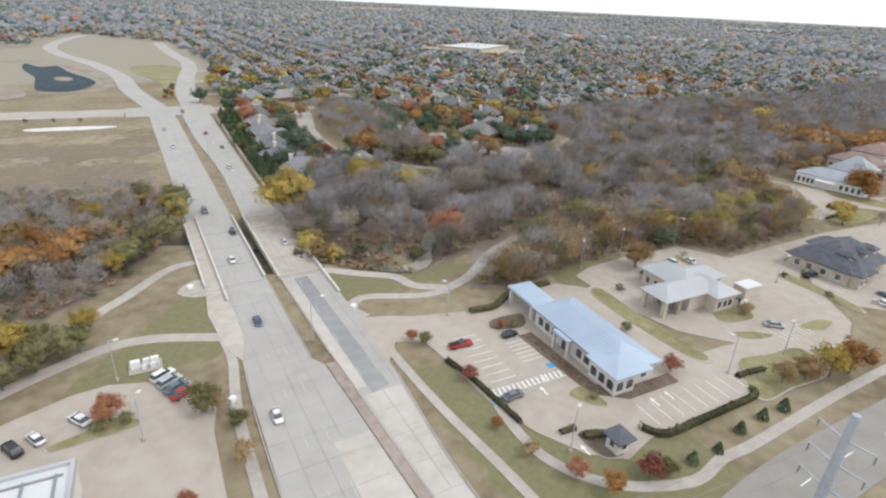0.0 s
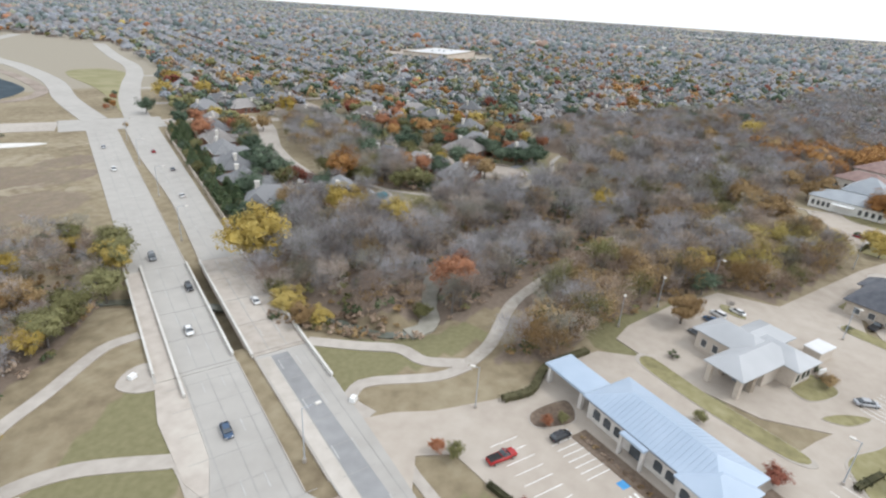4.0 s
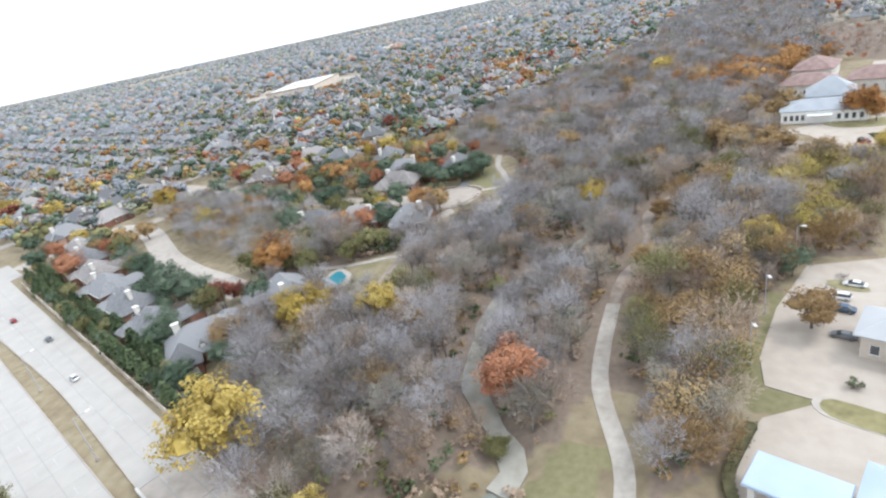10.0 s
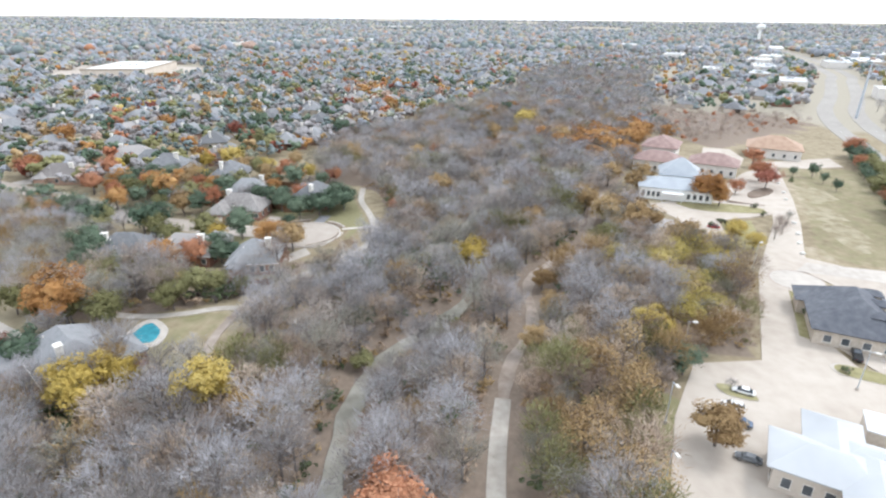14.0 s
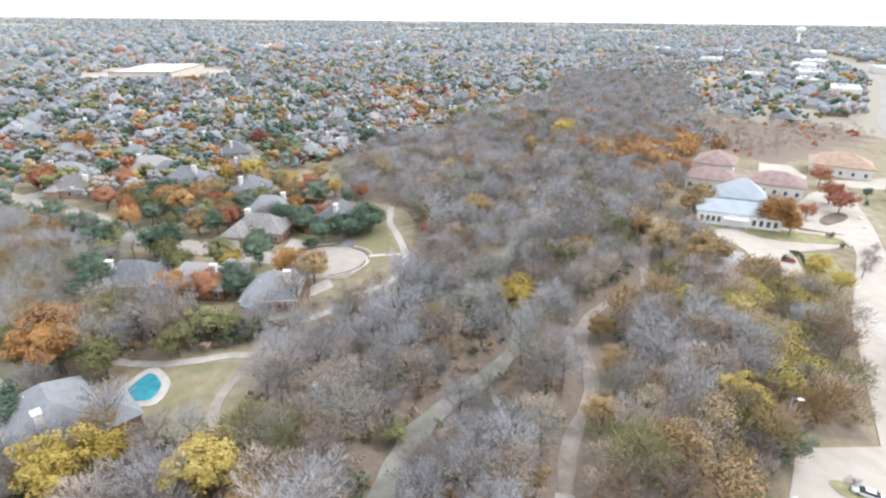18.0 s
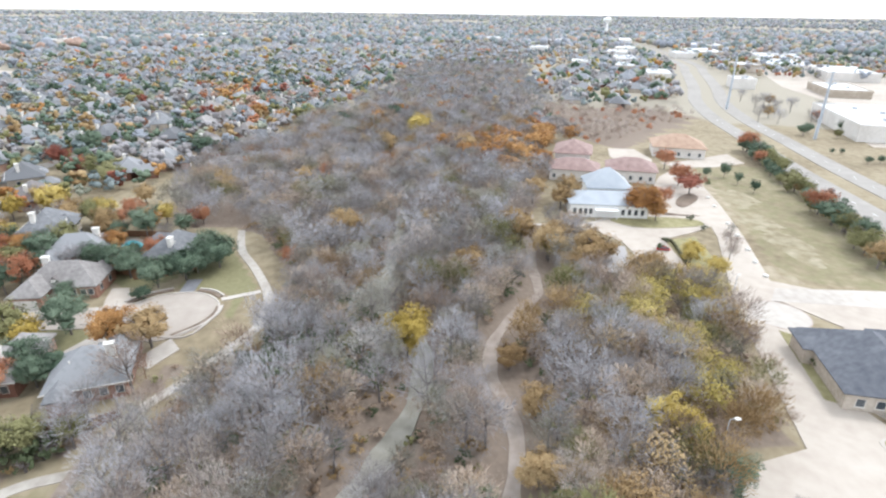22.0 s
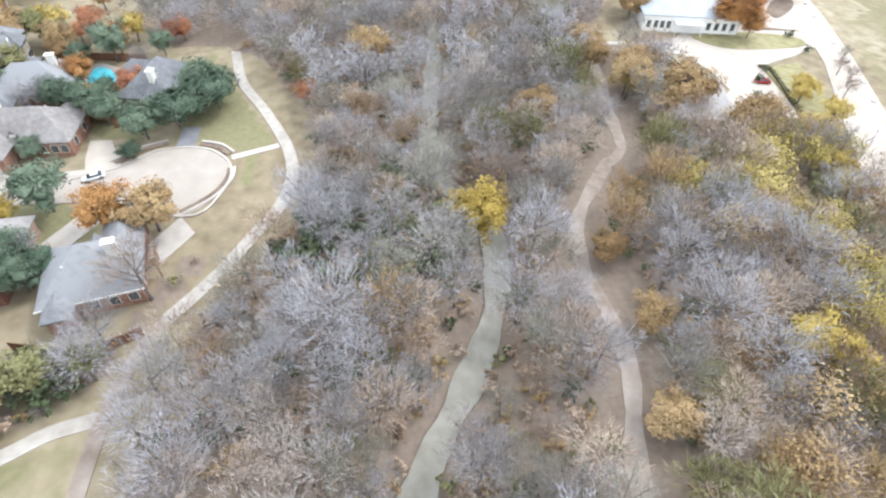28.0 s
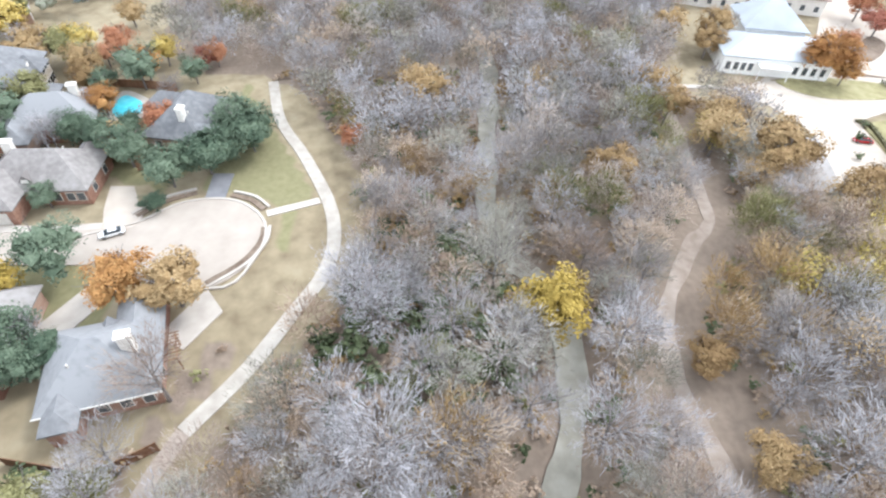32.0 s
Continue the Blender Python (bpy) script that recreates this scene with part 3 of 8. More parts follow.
def limbs(height, spread, count, seed, trunk_r=0.16, clear=0.3, sides=5):
    """Trunk and main limbs as tapered tubes; returns the shape and the limb tips and points."""
    rs = np.random.RandomState(seed)
    s, pts = Shape(), []
    lean = rs.normal(0, 0.25, 2)
    top = (lean[0], lean[1], height * 0.62)
    mid = (lean[0] * 0.4, lean[1] * 0.4, height * clear)
    s.tube([(0, 0, -0.3), mid, top], [trunk_r * 1.3, trunk_r, trunk_r * 0.45], sides + 1)
    for k in range(count):
        a = 2 * math.pi * (k + rs.rand() * 0.7) / count
        h0 = height * (clear + (0.62 - clear) * rs.rand())
        f = (h0 / height - 0.0) / 0.62
        st = np.array([lean[0] * f, lean[1] * f, h0])
        reach = spread * (0.65 + 0.4 * rs.rand())
        end = st + [math.cos(a) * reach, math.sin(a) * reach, height * (0.22 + 0.22 * rs.rand())]
        end[2] = min(end[2], height * 0.95)
        m1 = st * 0.55 + end * 0.45 + [0, 0, -0.25 + 0.3 * rs.rand()]
        s.tube([st, m1, end], [trunk_r * 0.55, trunk_r * 0.32, 0.025], 4, cap=False)
        pts += [m1, end, st * 0.3 + end * 0.7, end]
        for j in range(3):
            b = m1 * 0.6 + end * 0.4 if j else m1
            e2 = b + unit(rs.normal(size=3) * [1, 1, 0.5] + [0, 0, 0.7]) * spread * (0.35 + 0.25 * rs.rand())
            s.tube([b, e2], [trunk_r * 0.22, 0.02], 3, cap=False)
            pts += [e2, b * 0.4 + e2 * 0.6]
    pts += [np.array(top), np.array(top) + [0, 0, height * 0.2]]
    return s, np.array([tuple(p) for p in pts]), rs


def bare_crown(pts, rs, n, height, spread, w=0.075):
    base = pts[rs.randint(len(pts), size=n)] + rs.normal(0, 0.10 * spread, (n, 3))
    dome = clumps(rs, height, spread, 60)
    half = rs.rand(n) < 0.62
    base[half] = (dome[rs.randint(len(dome), size=n)] * [0.9, 0.9, 1.0] + rs.normal(0, 0.15 * spread, (n, 3)))[half]
    out = unit(base - [0, 0, height * 0.42]) * [1, 1, 0.8]
    d = unit(out + rs.normal(0, 0.42, (n, 3)) + [0, 0, 0.25])
    np.random.seed(int(rs.randint(1e6)))
    return strips(base, d, rs.uniform(0.4, 1.2, n) * spread / 3.2, rs.uniform(0.6, 1.4, n) * w)


def leaf_crown(pts, rs, n, size, blob, flat=0.8):
    c = pts[rs.randint(len(pts), size=n)] + unit(rs.normal(size=(n, 3))) * blob * rs.uniform(0.35, 1.0, (n, 1)) * [1, 1, flat]
    a = unit(rs.normal(size=(n, 3)))
    mid = pts.mean(0) if len(pts) else np.zeros(3)
    facing = unit(unit(c - mid) + [0, 0, 0.9] + rs.normal(0, 0.55, (n, 3)))     # leaves turn outwards and to the sky
    b = unit(np.cross(facing, a))
    a = np.cross(b, facing)
    s = size * rs.uniform(0.55, 1.35, (n, 1))
    v = np.empty((n, 4, 3))
    v[:, 0], v[:, 1], v[:, 2], v[:, 3] = c - a * s, c + b * s * 0.7, c + a * s, c - b * s * 0.6
    v[:, 1] += np.cross(a, b) * s * 0.3
    return v.reshape(-1, 3), np.arange(n * 4).reshape(n, 4)


def clumps(rs, h, sp, n=64):
    """Centres of leaf clumps over a rounded, uneven crown."""
    d = unit(rs.normal(size=(n, 3)) + [0, 0, 0.25])
    r = rs.uniform(0.55, 1.0, (n, 1)) * (1 + 0.22 * np.sin(3 * np.arctan2(d[:, 1], d[:, 0]) + rs.rand() * 6))[:, None]
    return d * r * [sp * 1.12, sp * 1.12, h * 0.33] + [0, 0, h * 0.60]


GOLD = (1 + 5 ** 0.5) / 2
ICO = unit(np.array([(-1, GOLD, 0), (1, GOLD, 0), (-1, -GOLD, 0), (1, -GOLD, 0), (0, -1, GOLD), (0, 1, GOLD), (0, -1, -GOLD), (0, 1, -GOLD), (GOLD, 0, -1), (GOLD, 0, 1), (-GOLD, 0, -1), (-GOLD, 0, 1)], float))
ICO_FACES = np.array([f for f in itertools.combinations(range(12), 3) if all(np.linalg.norm(ICO[a] - ICO[b]) < 1.1 for a, b in itertools.combinations(f, 2))])
ICO_FACES = np.array([f if np.dot(np.cross(ICO[f[1]] - ICO[f[0]], ICO[f[2]] - ICO[f[0]]), ICO[f[0]]) > 0 else f[::-1] for f in ICO_FACES])


def lumps(rs, centres, radius, rough=0.2):
    """Uneven clumps of foliage, one round each centre."""
    n = len(centres)
    r = radius * rs.uniform(0.65, 1.25, (n, 1, 1)) * (1 + rs.normal(0, rough, (n, 12, 1)))
    v = centres[:, None, :] + ICO[None] * r * [1, 1, 0.82]
    return v.reshape(-1, 3), (ICO_FACES[None] + 12 * np.arange(n)[:, None, None]).reshape(-1, 3)


def together(*pieces):
    vs, fs, n = [], [], 0
    for v, f in pieces:
        if f.shape[1] == 4:
            f = np.concatenate([f[:, [0, 1, 2]], f[:, [0, 2, 3]]])
        vs.append(v)
        fs.append(f + n)
        n += len(v)
    return np.concatenate(vs), np.concatenate(fs)


class Kind:
    """One shape of tree: its trunk mesh and its crown mesh, and the arrays for joining."""

    def __init__(self, name, mat, shape, crown, trunk=True):
        self.name, self.mat = name, mat
        self.cv, self.cf = np.array(crown[0]), np.array(crown[1])
        self.crown = mesh_of(name + "_crown", self.cv, self.cf, mat)
        self.trunk = shape.mesh(name + "_trunk", M["bark"]) if trunk else None
        self.tv, self.tf = np.array(shape.v), shape.f


def bare_kind(k, n=900, h=9.0, sp=3.3, mat="twigs", w=0.062):
    s, pts, rs = limbs(h, sp, 7, 100 + k, 0.17)
    return Kind("bare_tree", M[mat], s, bare_crown(pts, rs, n, h, sp, w))


def leafy_kind(name, k, mat, n=520, h=7.5, sp=2.6, size=0.27, blob=1.45, clear=0.28, core=20):
    s, pts, rs = limbs(h, sp, 6, 300 + k, 0.16, clear)
    c = clumps(rs, h, sp, 90 if n > 900 else 14)
    pieces = [leaf_crown(c, rs, n, size, blob * 0.6)]
    if core:                                          # denser foliage inside the crown
        pieces.append(lumps(rs, (c[:core] - [0, 0, h * 0.6]) * 0.72 + [0, 0, h * 0.57], sp * 0.30))
    return Kind(name, M[mat], s, together(*pieces))


def cone_kind(name, k, mat, n=420, h=6.0, sp=1.5, size=0.28):
    rs = np.random.RandomState(500 + k)
    s = Shape().tube([(0, 0, -0.2), (0, 0, h * 0.9)], [0.14, 0.03], 6)
    z = h * (0.08 + 0.92 * rs.beta(1.1, 1.6, n))
    r = sp * (1 - z / h) ** 0.8 * rs.uniform(0.6, 1.08, n) + 0.05
    a = rs.uniform(0, 6.283, n)
    c = np.stack([r * np.cos(a), r * np.sin(a), z], 1)
    v, f = leaf_crown(c, rs, n, size, 0.12)
    return Kind(name, M[mat], s, (v, f))


BARE = [bare_kind(k, 1350, 8.5 + k * 0.4, 3.0 + 0.2 * k) for k in range(5)]
SCRUB = [bare_kind(20 + k, 500, 4.5 + k * 0.4, 2.0, "scrub") for k in range(2)]
BROWNS = [bare_kind(50 + k, 1300, 8.2, 3.1, m_) for k, m_ in enumerate(("brown_twigs", "dim_twigs", "brown_twigs", "dim_twigs"))]
TANS = [bare_kind(30 + k, 900, 7.6, 3.0, "tan_twigs", 0.09) for k in range(2)]
LEAFY = {c: [leafy_kind("autumn_tree" if c not in ("oak", "olive") else "evergreen_tree", 10 * n + k, c, 2200, 7.4 + k * 0.6, 3.0, 0.19) for k in range(2)]
         for n, c in enumerate(("orange", "yellow", "red", "ochre", "oak", "olive"))}
DENSE = {c: [leafy_kind("autumn_tree" if c not in ("oak", "olive") else "evergreen_tree", 250 + 10 * n + k, c, 4200, 7.2 + k * 0.5, 2.9, 0.15, 1.5) for k in range(2)]
         for n, c in enumerate(("orange", "yellow", "red", "ochre", "oak", "olive"))}
CONE = [cone_kind("conifer", k, "conifer", 700, 6.0, 1.7, 0.24) for k in range(2)]
WORDS = {"orange": "orange autumn tree with dense leaves", "yellow": "bright yellow autumn tree with dense leaves", "red": "dark red autumn tree with dense leaves", "ochre": "ochre brown autumn tree with fading leaves", "oak": "dark evergreen oak with rounded crown", "olive": "olive green tree with leafy crown"}


def plant(kind, x, y, size=1.0, label="", where="", z=0.0, wide=1.0, group=""):
    m = pose(x, y, z, 0, 0, rnd(0, 360))
    t = thing(kind.name, label, "tree", m, group)
    t.scale = (size * wide, size * wide, size)
    part("trunk", kind.trunk, t)
    part("crown", kind.crown, t)
    return t


def joined(name, spots, label, category, crowns_only=False):
    """Many trees joined into one mesh: spots of (kind, x, y, size, z)."""
    mats, vs, tones, fs3, fs4, i3, i4, n = [], [], [], [], [], [], [], 0
    for kind, x, y, size, z in spots:
        a = rnd(0, 6.283)
        rot = np.array([[math.cos(a), -math.sin(a), 0], [math.sin(a), math.cos(a), 0], [0, 0, 1]])
        if kind.mat not in mats:
            mats.append(kind.mat)
        mi = mats.index(kind.mat)
        v = kind.cv @ rot.T * size * np.array([1, 1, rnd(0.9, 1.1)]) + [x, y, z]
        vs.append(v)
        tones.append(np.full(len(v), random.random()))
        (fs3 if kind.cf.shape[1] == 3 else fs4).append(kind.cf + n)
        (i3 if kind.cf.shape[1] == 3 else i4).append(np.full(len(kind.cf), mi))
        n += len(v)
    v = np.concatenate(vs)
    me = bpy.data.meshes.new(name)
    f3 = np.concatenate(fs3) if fs3 else np.zeros((0, 3), int)
    f4 = np.concatenate(fs4) if fs4 else np.zeros((0, 4), int)
    me.vertices.add(len(v))
    me.vertices.foreach_set("co", v.astype(np.float32).ravel())
    loops = np.concatenate([f3.ravel(), f4.ravel()]).astype(np.int32)
    me.loops.add(len(loops))
    me.loops.foreach_set("vertex_index", loops)
    me.polygons.add(len(f3) + len(f4))
    start = np.concatenate([np.arange(len(f3)) * 3, len(f3) * 3 + np.arange(len(f4)) * 4]).astype(np.int32)
    me.polygons.foreach_set("loop_start", start)
    for m in mats:
        me.materials.append(m)
    me.polygons.foreach_set("material_index", np.concatenate((i3 + i4) or [np.zeros(0)]).astype(np.int32))
    me.attributes.new("tone", "FLOAT", "POINT").data.foreach_set("value", np.concatenate(tones).astype(np.float32))
    me.polygons.foreach_set("use_smooth", np.ones(len(me.polygons), dtype=bool))
    me.update(calc_edges=True)
    return tagged(part(name, me), label, category, kind="stuff")


def scatter(poly, spacing, seed, keep=None):
    """Jittered places inside an outline."""
    rs = np.random.RandomState(seed)
    xs, ys = [p[0] for p in poly], [p[1] for p in poly]
    gx, gy = np.meshgrid(np.arange(min(xs), max(xs), spacing), np.arange(min(ys), max(ys), spacing))
    x = gx.ravel() + rs.uniform(-0.45, 0.45, gx.size) * spacing
    y = gy.ravel() + rs.uniform(-0.45, 0.45, gx.size) * spacing
    ok = inside(poly, x, y)
    if keep is not None:
        ok &= keep(x, y)
    return np.stack([x[ok], y[ok]], 1)


track_line = [tuple(v) for v in curve_through([Vector(p) for p in TRACK], 3.0)]
trail_line = [tuple(v) for v in curve_through([Vector(p) for p in NPATH], 3.0)]


GROVE_SPOTS = [(174, 68), (225, 85), (93, 68.4), (106, 122), (112, 118), (110, 103), (114, 105), (108, 95), (144, 28), (199, 51), (235, 35), (229, 35), (211, 95), (162, 75), (69, 110), (62.5, 80), (63.5, 87.5), (136, 50), (150, 47), (121, 35), (111, 45)]


def clear_of_grove(x, y):
    return np.min(np.hypot(np.asarray(x)[:, None] - [g[0] for g in GROVE_SPOTS], np.asarray(y)[:, None] - [g[1] for g in GROVE_SPOTS]), axis=1) > 4.6


def clear_of_ways(x, y):
    return (far_from(CREEK, x, y) > np.where(x < 76, 1.3, np.where(x < 150, 3.0, np.where(x < 177, 2.3, 1.0)))) & (far_from(track_line, x, y) > np.where(x < 122, 2.1, np.where(x < 205, 1.3, 1.0))) & (far_from(trail_line, x, y) > np.where(x < 174, 1.3, 3.2)) & clear_of_grove(x, y)


random.seed(5)
wood = np.concatenate([scatter(WOODS, 4.15, 1, clear_of_ways), scatter(WOODS_S, 4.0, 2, clear_of_ways), scatter(WOODS_N, 4.6, 4, clear_of_ways), scatter(WOODS_E, 4.8, 5, clear_of_ways)])
order = np.argsort(wood[:, 0])
wood = wood[order]
rest = []
own = 0
THIN = {c: [bare_kind(60 + 10 * n + k, 1000, 7.8, 3.0, c, 0.11) for k in range(2)] for n, c in enumerate(("ochre", "olive"))}


def dome_kind(k, mat, n=760, h=8.2, sp=3.1):
    """A rounded crown of fewer, broader tufts of twigs, for trees that stay farther off."""
    s, pts, rs = limbs(h, sp, 6, 800 + k, 0.16)
    v, f = bare_crown(pts, rs, n, h, sp, 0.15)
    tip = v.reshape(-1, 3, 3)
    tip[:, 2] = tip[:, :2].mean(1) * 0.4 + tip[:, 2] * 0.6
    return Kind("bare_tree", M[mat], s, (tip.reshape(-1, 3), f))


DOMES = {m_: [dome_kind(10 * n + k, m_) for k in range(2)] for n, m_ in enumerate(("twigs", "brown_twigs", "dim_twigs", "tan_twigs", "ochre", "olive", "orange"))}


def patch(x, y):
    return math.sin(x * 0.11 + 1.3 * math.sin(y * 0.07)) + math.sin(y * 0.13 - x * 0.05 + 2.0)


def wood_kind(x, y):
    """The mix of trees changes from place to place: grey by the creek, tan and ochre south of the track."""
    south = y < float(np.interp(x, [70, 150, 175, 190, 240], [50, 51, 48, 36, 26]))
    p, q = patch(x, y), random.random()
    if q < (0.22 if south else 0.05 + (0.07 if p > 0.7 else 0)):
        return random.choice(THIN["ochre" if random.random() < 0.65 else "olive"])
    grey = 0.28 if south else 0.48
    grey += -0.22 if p > 0.7 else 0.18 if p < -0.7 else 0
    if random.random() < grey:
        return random.choice(BARE)
    q = random.random()
    return random.choice(TANS) if q < (0.5 if south else 0.28) else random.choice(SCRUB) if q > 0.9 else random.choice(BROWNS)



for x, y in wood:
    z = float(creek_dip(np.array([x]), np.array([y]))[0])
    if random.random() < (0.42 if 158 < x < 196 and 74 < y < 95 else 0.05):
        continue
    size = random.triangular(0.55, 1.4, 0.95)
    kind = wood_kind(x, y)
    if x > 205:
        q, p = random.random(), patch(x, y)
        if p > 0.5:
            q = min(1.0, q + 0.12)
        kind = random.choice(DOMES["twigs" if q < 0.60 else "brown_twigs" if q < 0.70 else "dim_twigs" if q < 0.86 else "tan_twigs" if q < 0.93 else "ochre" if q < 0.975 else "olive" if q < 0.99 or x < 260 else "orange"])
        rest.append((kind, x, y, random.triangular(0.65, 1.5, 1.0), z))
        continue
    if kind in BARE + BROWNS and 84 < x < 190 and own < 290 and random.random() < 0.62:
        plant(kind, x, y, size, "bare grey winter tree with fine twigs in the woods", z=z, group="bare trees of the woods")
        own += 1
    else:
        rest.append((kind, x, y, size, z))
joined("woods", rest, "grey leafless winter woods with brown undergrowth", "woods")

# ---------------------------------------------------------------- coloured trees among the woods and gardens
M["rust"] = leaves("rust_leaves", (0.24, 0.092, 0.048), (0.34, 0.145, 0.076), (0.42, 0.21, 0.12))
LEAFY["rust"] = [leafy_kind("autumn_tree", 90 + k, "rust", 4200, 7.8, 3.0, 0.15, 1.5) for k in range(2)]
BIG_OAK = [leafy_kind("evergreen_tree", 120 + k, "oak", 4200, 7.0, 3.5, 0.19, 1.7, 0.2) for k in range(2)]
M["sallow"] = leaves("olive_yellow_leaves", (0.26, 0.205, 0.055), (0.37, 0.295, 0.085), (0.46, 0.375, 0.14))
WORDS["sallow"] = "olive yellow autumn tree with thin leaves"
SPARSE = {c: [leafy_kind("autumn_tree", 140 + 10 * n + k, c, 1500, 7.6, 2.9, 0.15, 2.3, core=0) for k in range(2)] for n, c in enumerate(("ochre", "sallow"))}
WORDS["rust"] = "rust red autumn tree with dense leaves"
GROVE = {
    "yellow": [(69, 110, 1.7), (62.5, 80, 0.55), (63.5, 89, 0.6), (144, 28, 0.9), (204.6, -7.5, 0.8), (197, -10, 0.7), (209, -10, 0.6), (187, 2, 0.95), (179, 3, 0.9), (171, 66.7, 1.2), (166, 208, 1.2), (185, 329, 1.4), (165, 340, 1.4), (197, 388, 1.4), (358, 55, 1.5), (191, 257, 1.4), (106.5, 122, 1.25), (112, 119, 1.0), (110.5, 103.5, 1.15), (114.5, 105, 0.85), (141, 27, 0.9), (253, 174, 1.1), (244, 155, 1.1), (248, 183, 1.1), (369, 55, 1.1), (43, 148, 0.7), (8, 85, 0.65), (-4, 84, 0.9), (-9, 80, 0.85), (21, 107, 0.8), (45, 129, 0.9), (28, 141, 0.9), (155, 268, 0.9), (62, 90, 0.8)],
    "ochre": [(114.8, 23.7, 1.0), (25, 127, 1.1), (10, 137, 1.2), (59.5, 82, 0.7), (108, 95, 0.9), (222.3, 82.6, 1.25), (227, 34, 1.1), (199, 51, 1.0), (175.1, 115.5, 1.05), (163, 48.6, 0.75), (203, 19.5, 1.35), (209, 29, 1.1), (226.5, 34, 1.0), (255.5, 9.7, 1.1), (192, 10, 1.2), (214, 26, 1.1), (220, 34, 1.0), (249, 14, 1.0), (149, 232, 1.1), (312, 37, 1.3), (290, 60, 1.1), (330, 70, 1.2), (272, 100, 1.1), (229, 176, 1.0), (235, 150, 1.0), (240, 162, 1.1), (262, 150, 0.9), (96, 133, 1.1), (102, 132, 0.9), (146, 245, 0.9), (160, 235, 1.0), (170, 228, 1.0), (136, 50, 0.8), (150, 47, 0.7), (255, 22, 1.1)],
    "orange": [(305, 18, 1.3), (296, 9, 1.2), (289, 14, 1.2), (318, 20, 1.3), (326, 14, 1.3), (328, 0, 1.2), (284, 22, 1.1), (303, 32, 1.2), (175.3, 122.3, 1.15), (238.4, -9, 1.35), (236, -12.5, 0.9), (312, 25, 1.4), (298, 17, 1.3), (320, 6, 1.4), (344, -3, 1.4), (307, 38, 1.2), (325, 46, 1.3), (388, 76, 1.2), (408, 63, 1.3), (414, 37, 1.3), (246, 59, 0.8), (277, 271, 1.3), (318, 246, 1.3), (300, 28, 1.3), (335, 20, 1.4), (290, 24, 1.1), (131, 146, 1.55), (198, 185, 1.0), (211, 176, 1.1), (218, 163, 1.0), (221, 200, 1.0), (217, 184, 1.1), (232, 247, 1.1), (198, 264, 1.25), (229, 35, 0.9), (344, 14, 1.1), (360, 2, 1.1), (320, 31, 1.1), (316, 14, 1.1), (329, 28, 1.2), (349, -8, 1.2), (308, 10, 1.0), (333, -2, 1.2), (338, 14, 1.1), (345, -19, 1.2), (372, -6, 1.1), (415, 145, 1.2), (396, 129, 1.1), (10.6, 114, 1.1), (16, 119, 1.0), (13, 130, 1.0), (4, 116, 1.0), (19, 126, 0.8), (6, 122, 0.9), (222, 142, 0.8), (190, 205, 1.0), (182, 195, 1.0)],
    "rust": [(93, 68.4, 1.15), (92, 69.6, 0.9), (211, 95, 0.6), (284, 93, 0.9), (394, 79, 0.8), (205, 190, 0.9), (141, 262, 1.0), (252.4, -23, 0.7), (272, -38, 1.0), (296, -44, 1.0), (323, -97, 1.2), (127.5, 233.4, 1.2), (215.2, 129.4, 0.8), (229, 211, 1.2), (226, 243, 1.1), (212, 205, 1.0)],
    "red": [(261.7, -36.8, 1.0), (113, 152, 1.05), (118, 150, 0.7), (218, 188, 1.0), (310, 202, 1.1), (241, 128, 0.6), (243, 196, 0.9), (296, 188, 0.9)],
    "oak": [(181, 133, 1.05), (168, 133.5, 0.9), (195.5, 141, 0.6), (206, 132, 1.05), (212, 143, 0.9), (184, 161, 1.1), (128.7, 199, 1.1), (97, 154, 1.0), (137.6, 217.7, 1.0), (137, 303, 1.1), (150, 292, 1.0), (192, 206, 1.2), (210, 244, 1.1), (199, 156, 1.0), (164, 130, 0.7), (121, 179, 1.2), (117, 172, 1.2), (114, 180, 1.0), (126, 190, 0.9), (90, 124, 0.8), (84, 136, 0.8), (220, 162, 0.9), (323, 150, 1.2), (330, 198, 1.3), (386, 94, 1.2), (403, 67, 1.2), (150, 250, 0.9), (92, 131, 0.8), (172, 150, 0.8), (166, 128, 0.7), (214, 134, 0.7), (209, 137, 0.9), (133, 24, 0.75), (102, 160, 0.9), (95, 155, 0.8), (134, 263, 1.0), (144, 270, 0.9)],
    "olive": [(2, 79, 0.8), (-12, 82, 0.9), (-6, 92, 0.8), (5, 79.5, 0.7), (-2, 77.5, 0.8), (-7, 76, 0.7), (0, 84, 0.7), (-14, 78, 0.8), (24, 112, 0.7), (49, 138, 1.0), (39, 121, 1.1), (46, 130, 1.1), (44, 150, 0.8), (30, 112, 1.0), (24, 108, 0.9), (260, 98, 0.7), (287, 78, 0.7), (150, 117, 0.6), (140, 128, 0.9), (147, 135, 0.9), (151, 142, 1.0), (146, 150, 1.0), (210, 160, 0.9), (285, 172, 1.1), (294, 180, 1.1), (171, 78, 0.55), (166, 82, 0.5), (161, 86, 0.5), (80, 68, 0.5), (64, 96, 0.7), (128, 82, 0.5)],
}
random.seed(11)
for colour, spots in GROVE.items():
    for x, y, size in spots:
        kind = random.choice(DENSE[colour] if colour in DENSE and -20 < x < 250 and -20 < y < 170 else LEAFY[colour])
        plant(kind, x, y, size * rnd(1.1, 1.2), WORDS[colour], z=float(creek_dip(np.array([x]), np.array([y]))[0]), wide=rnd(1.0, 1.15))
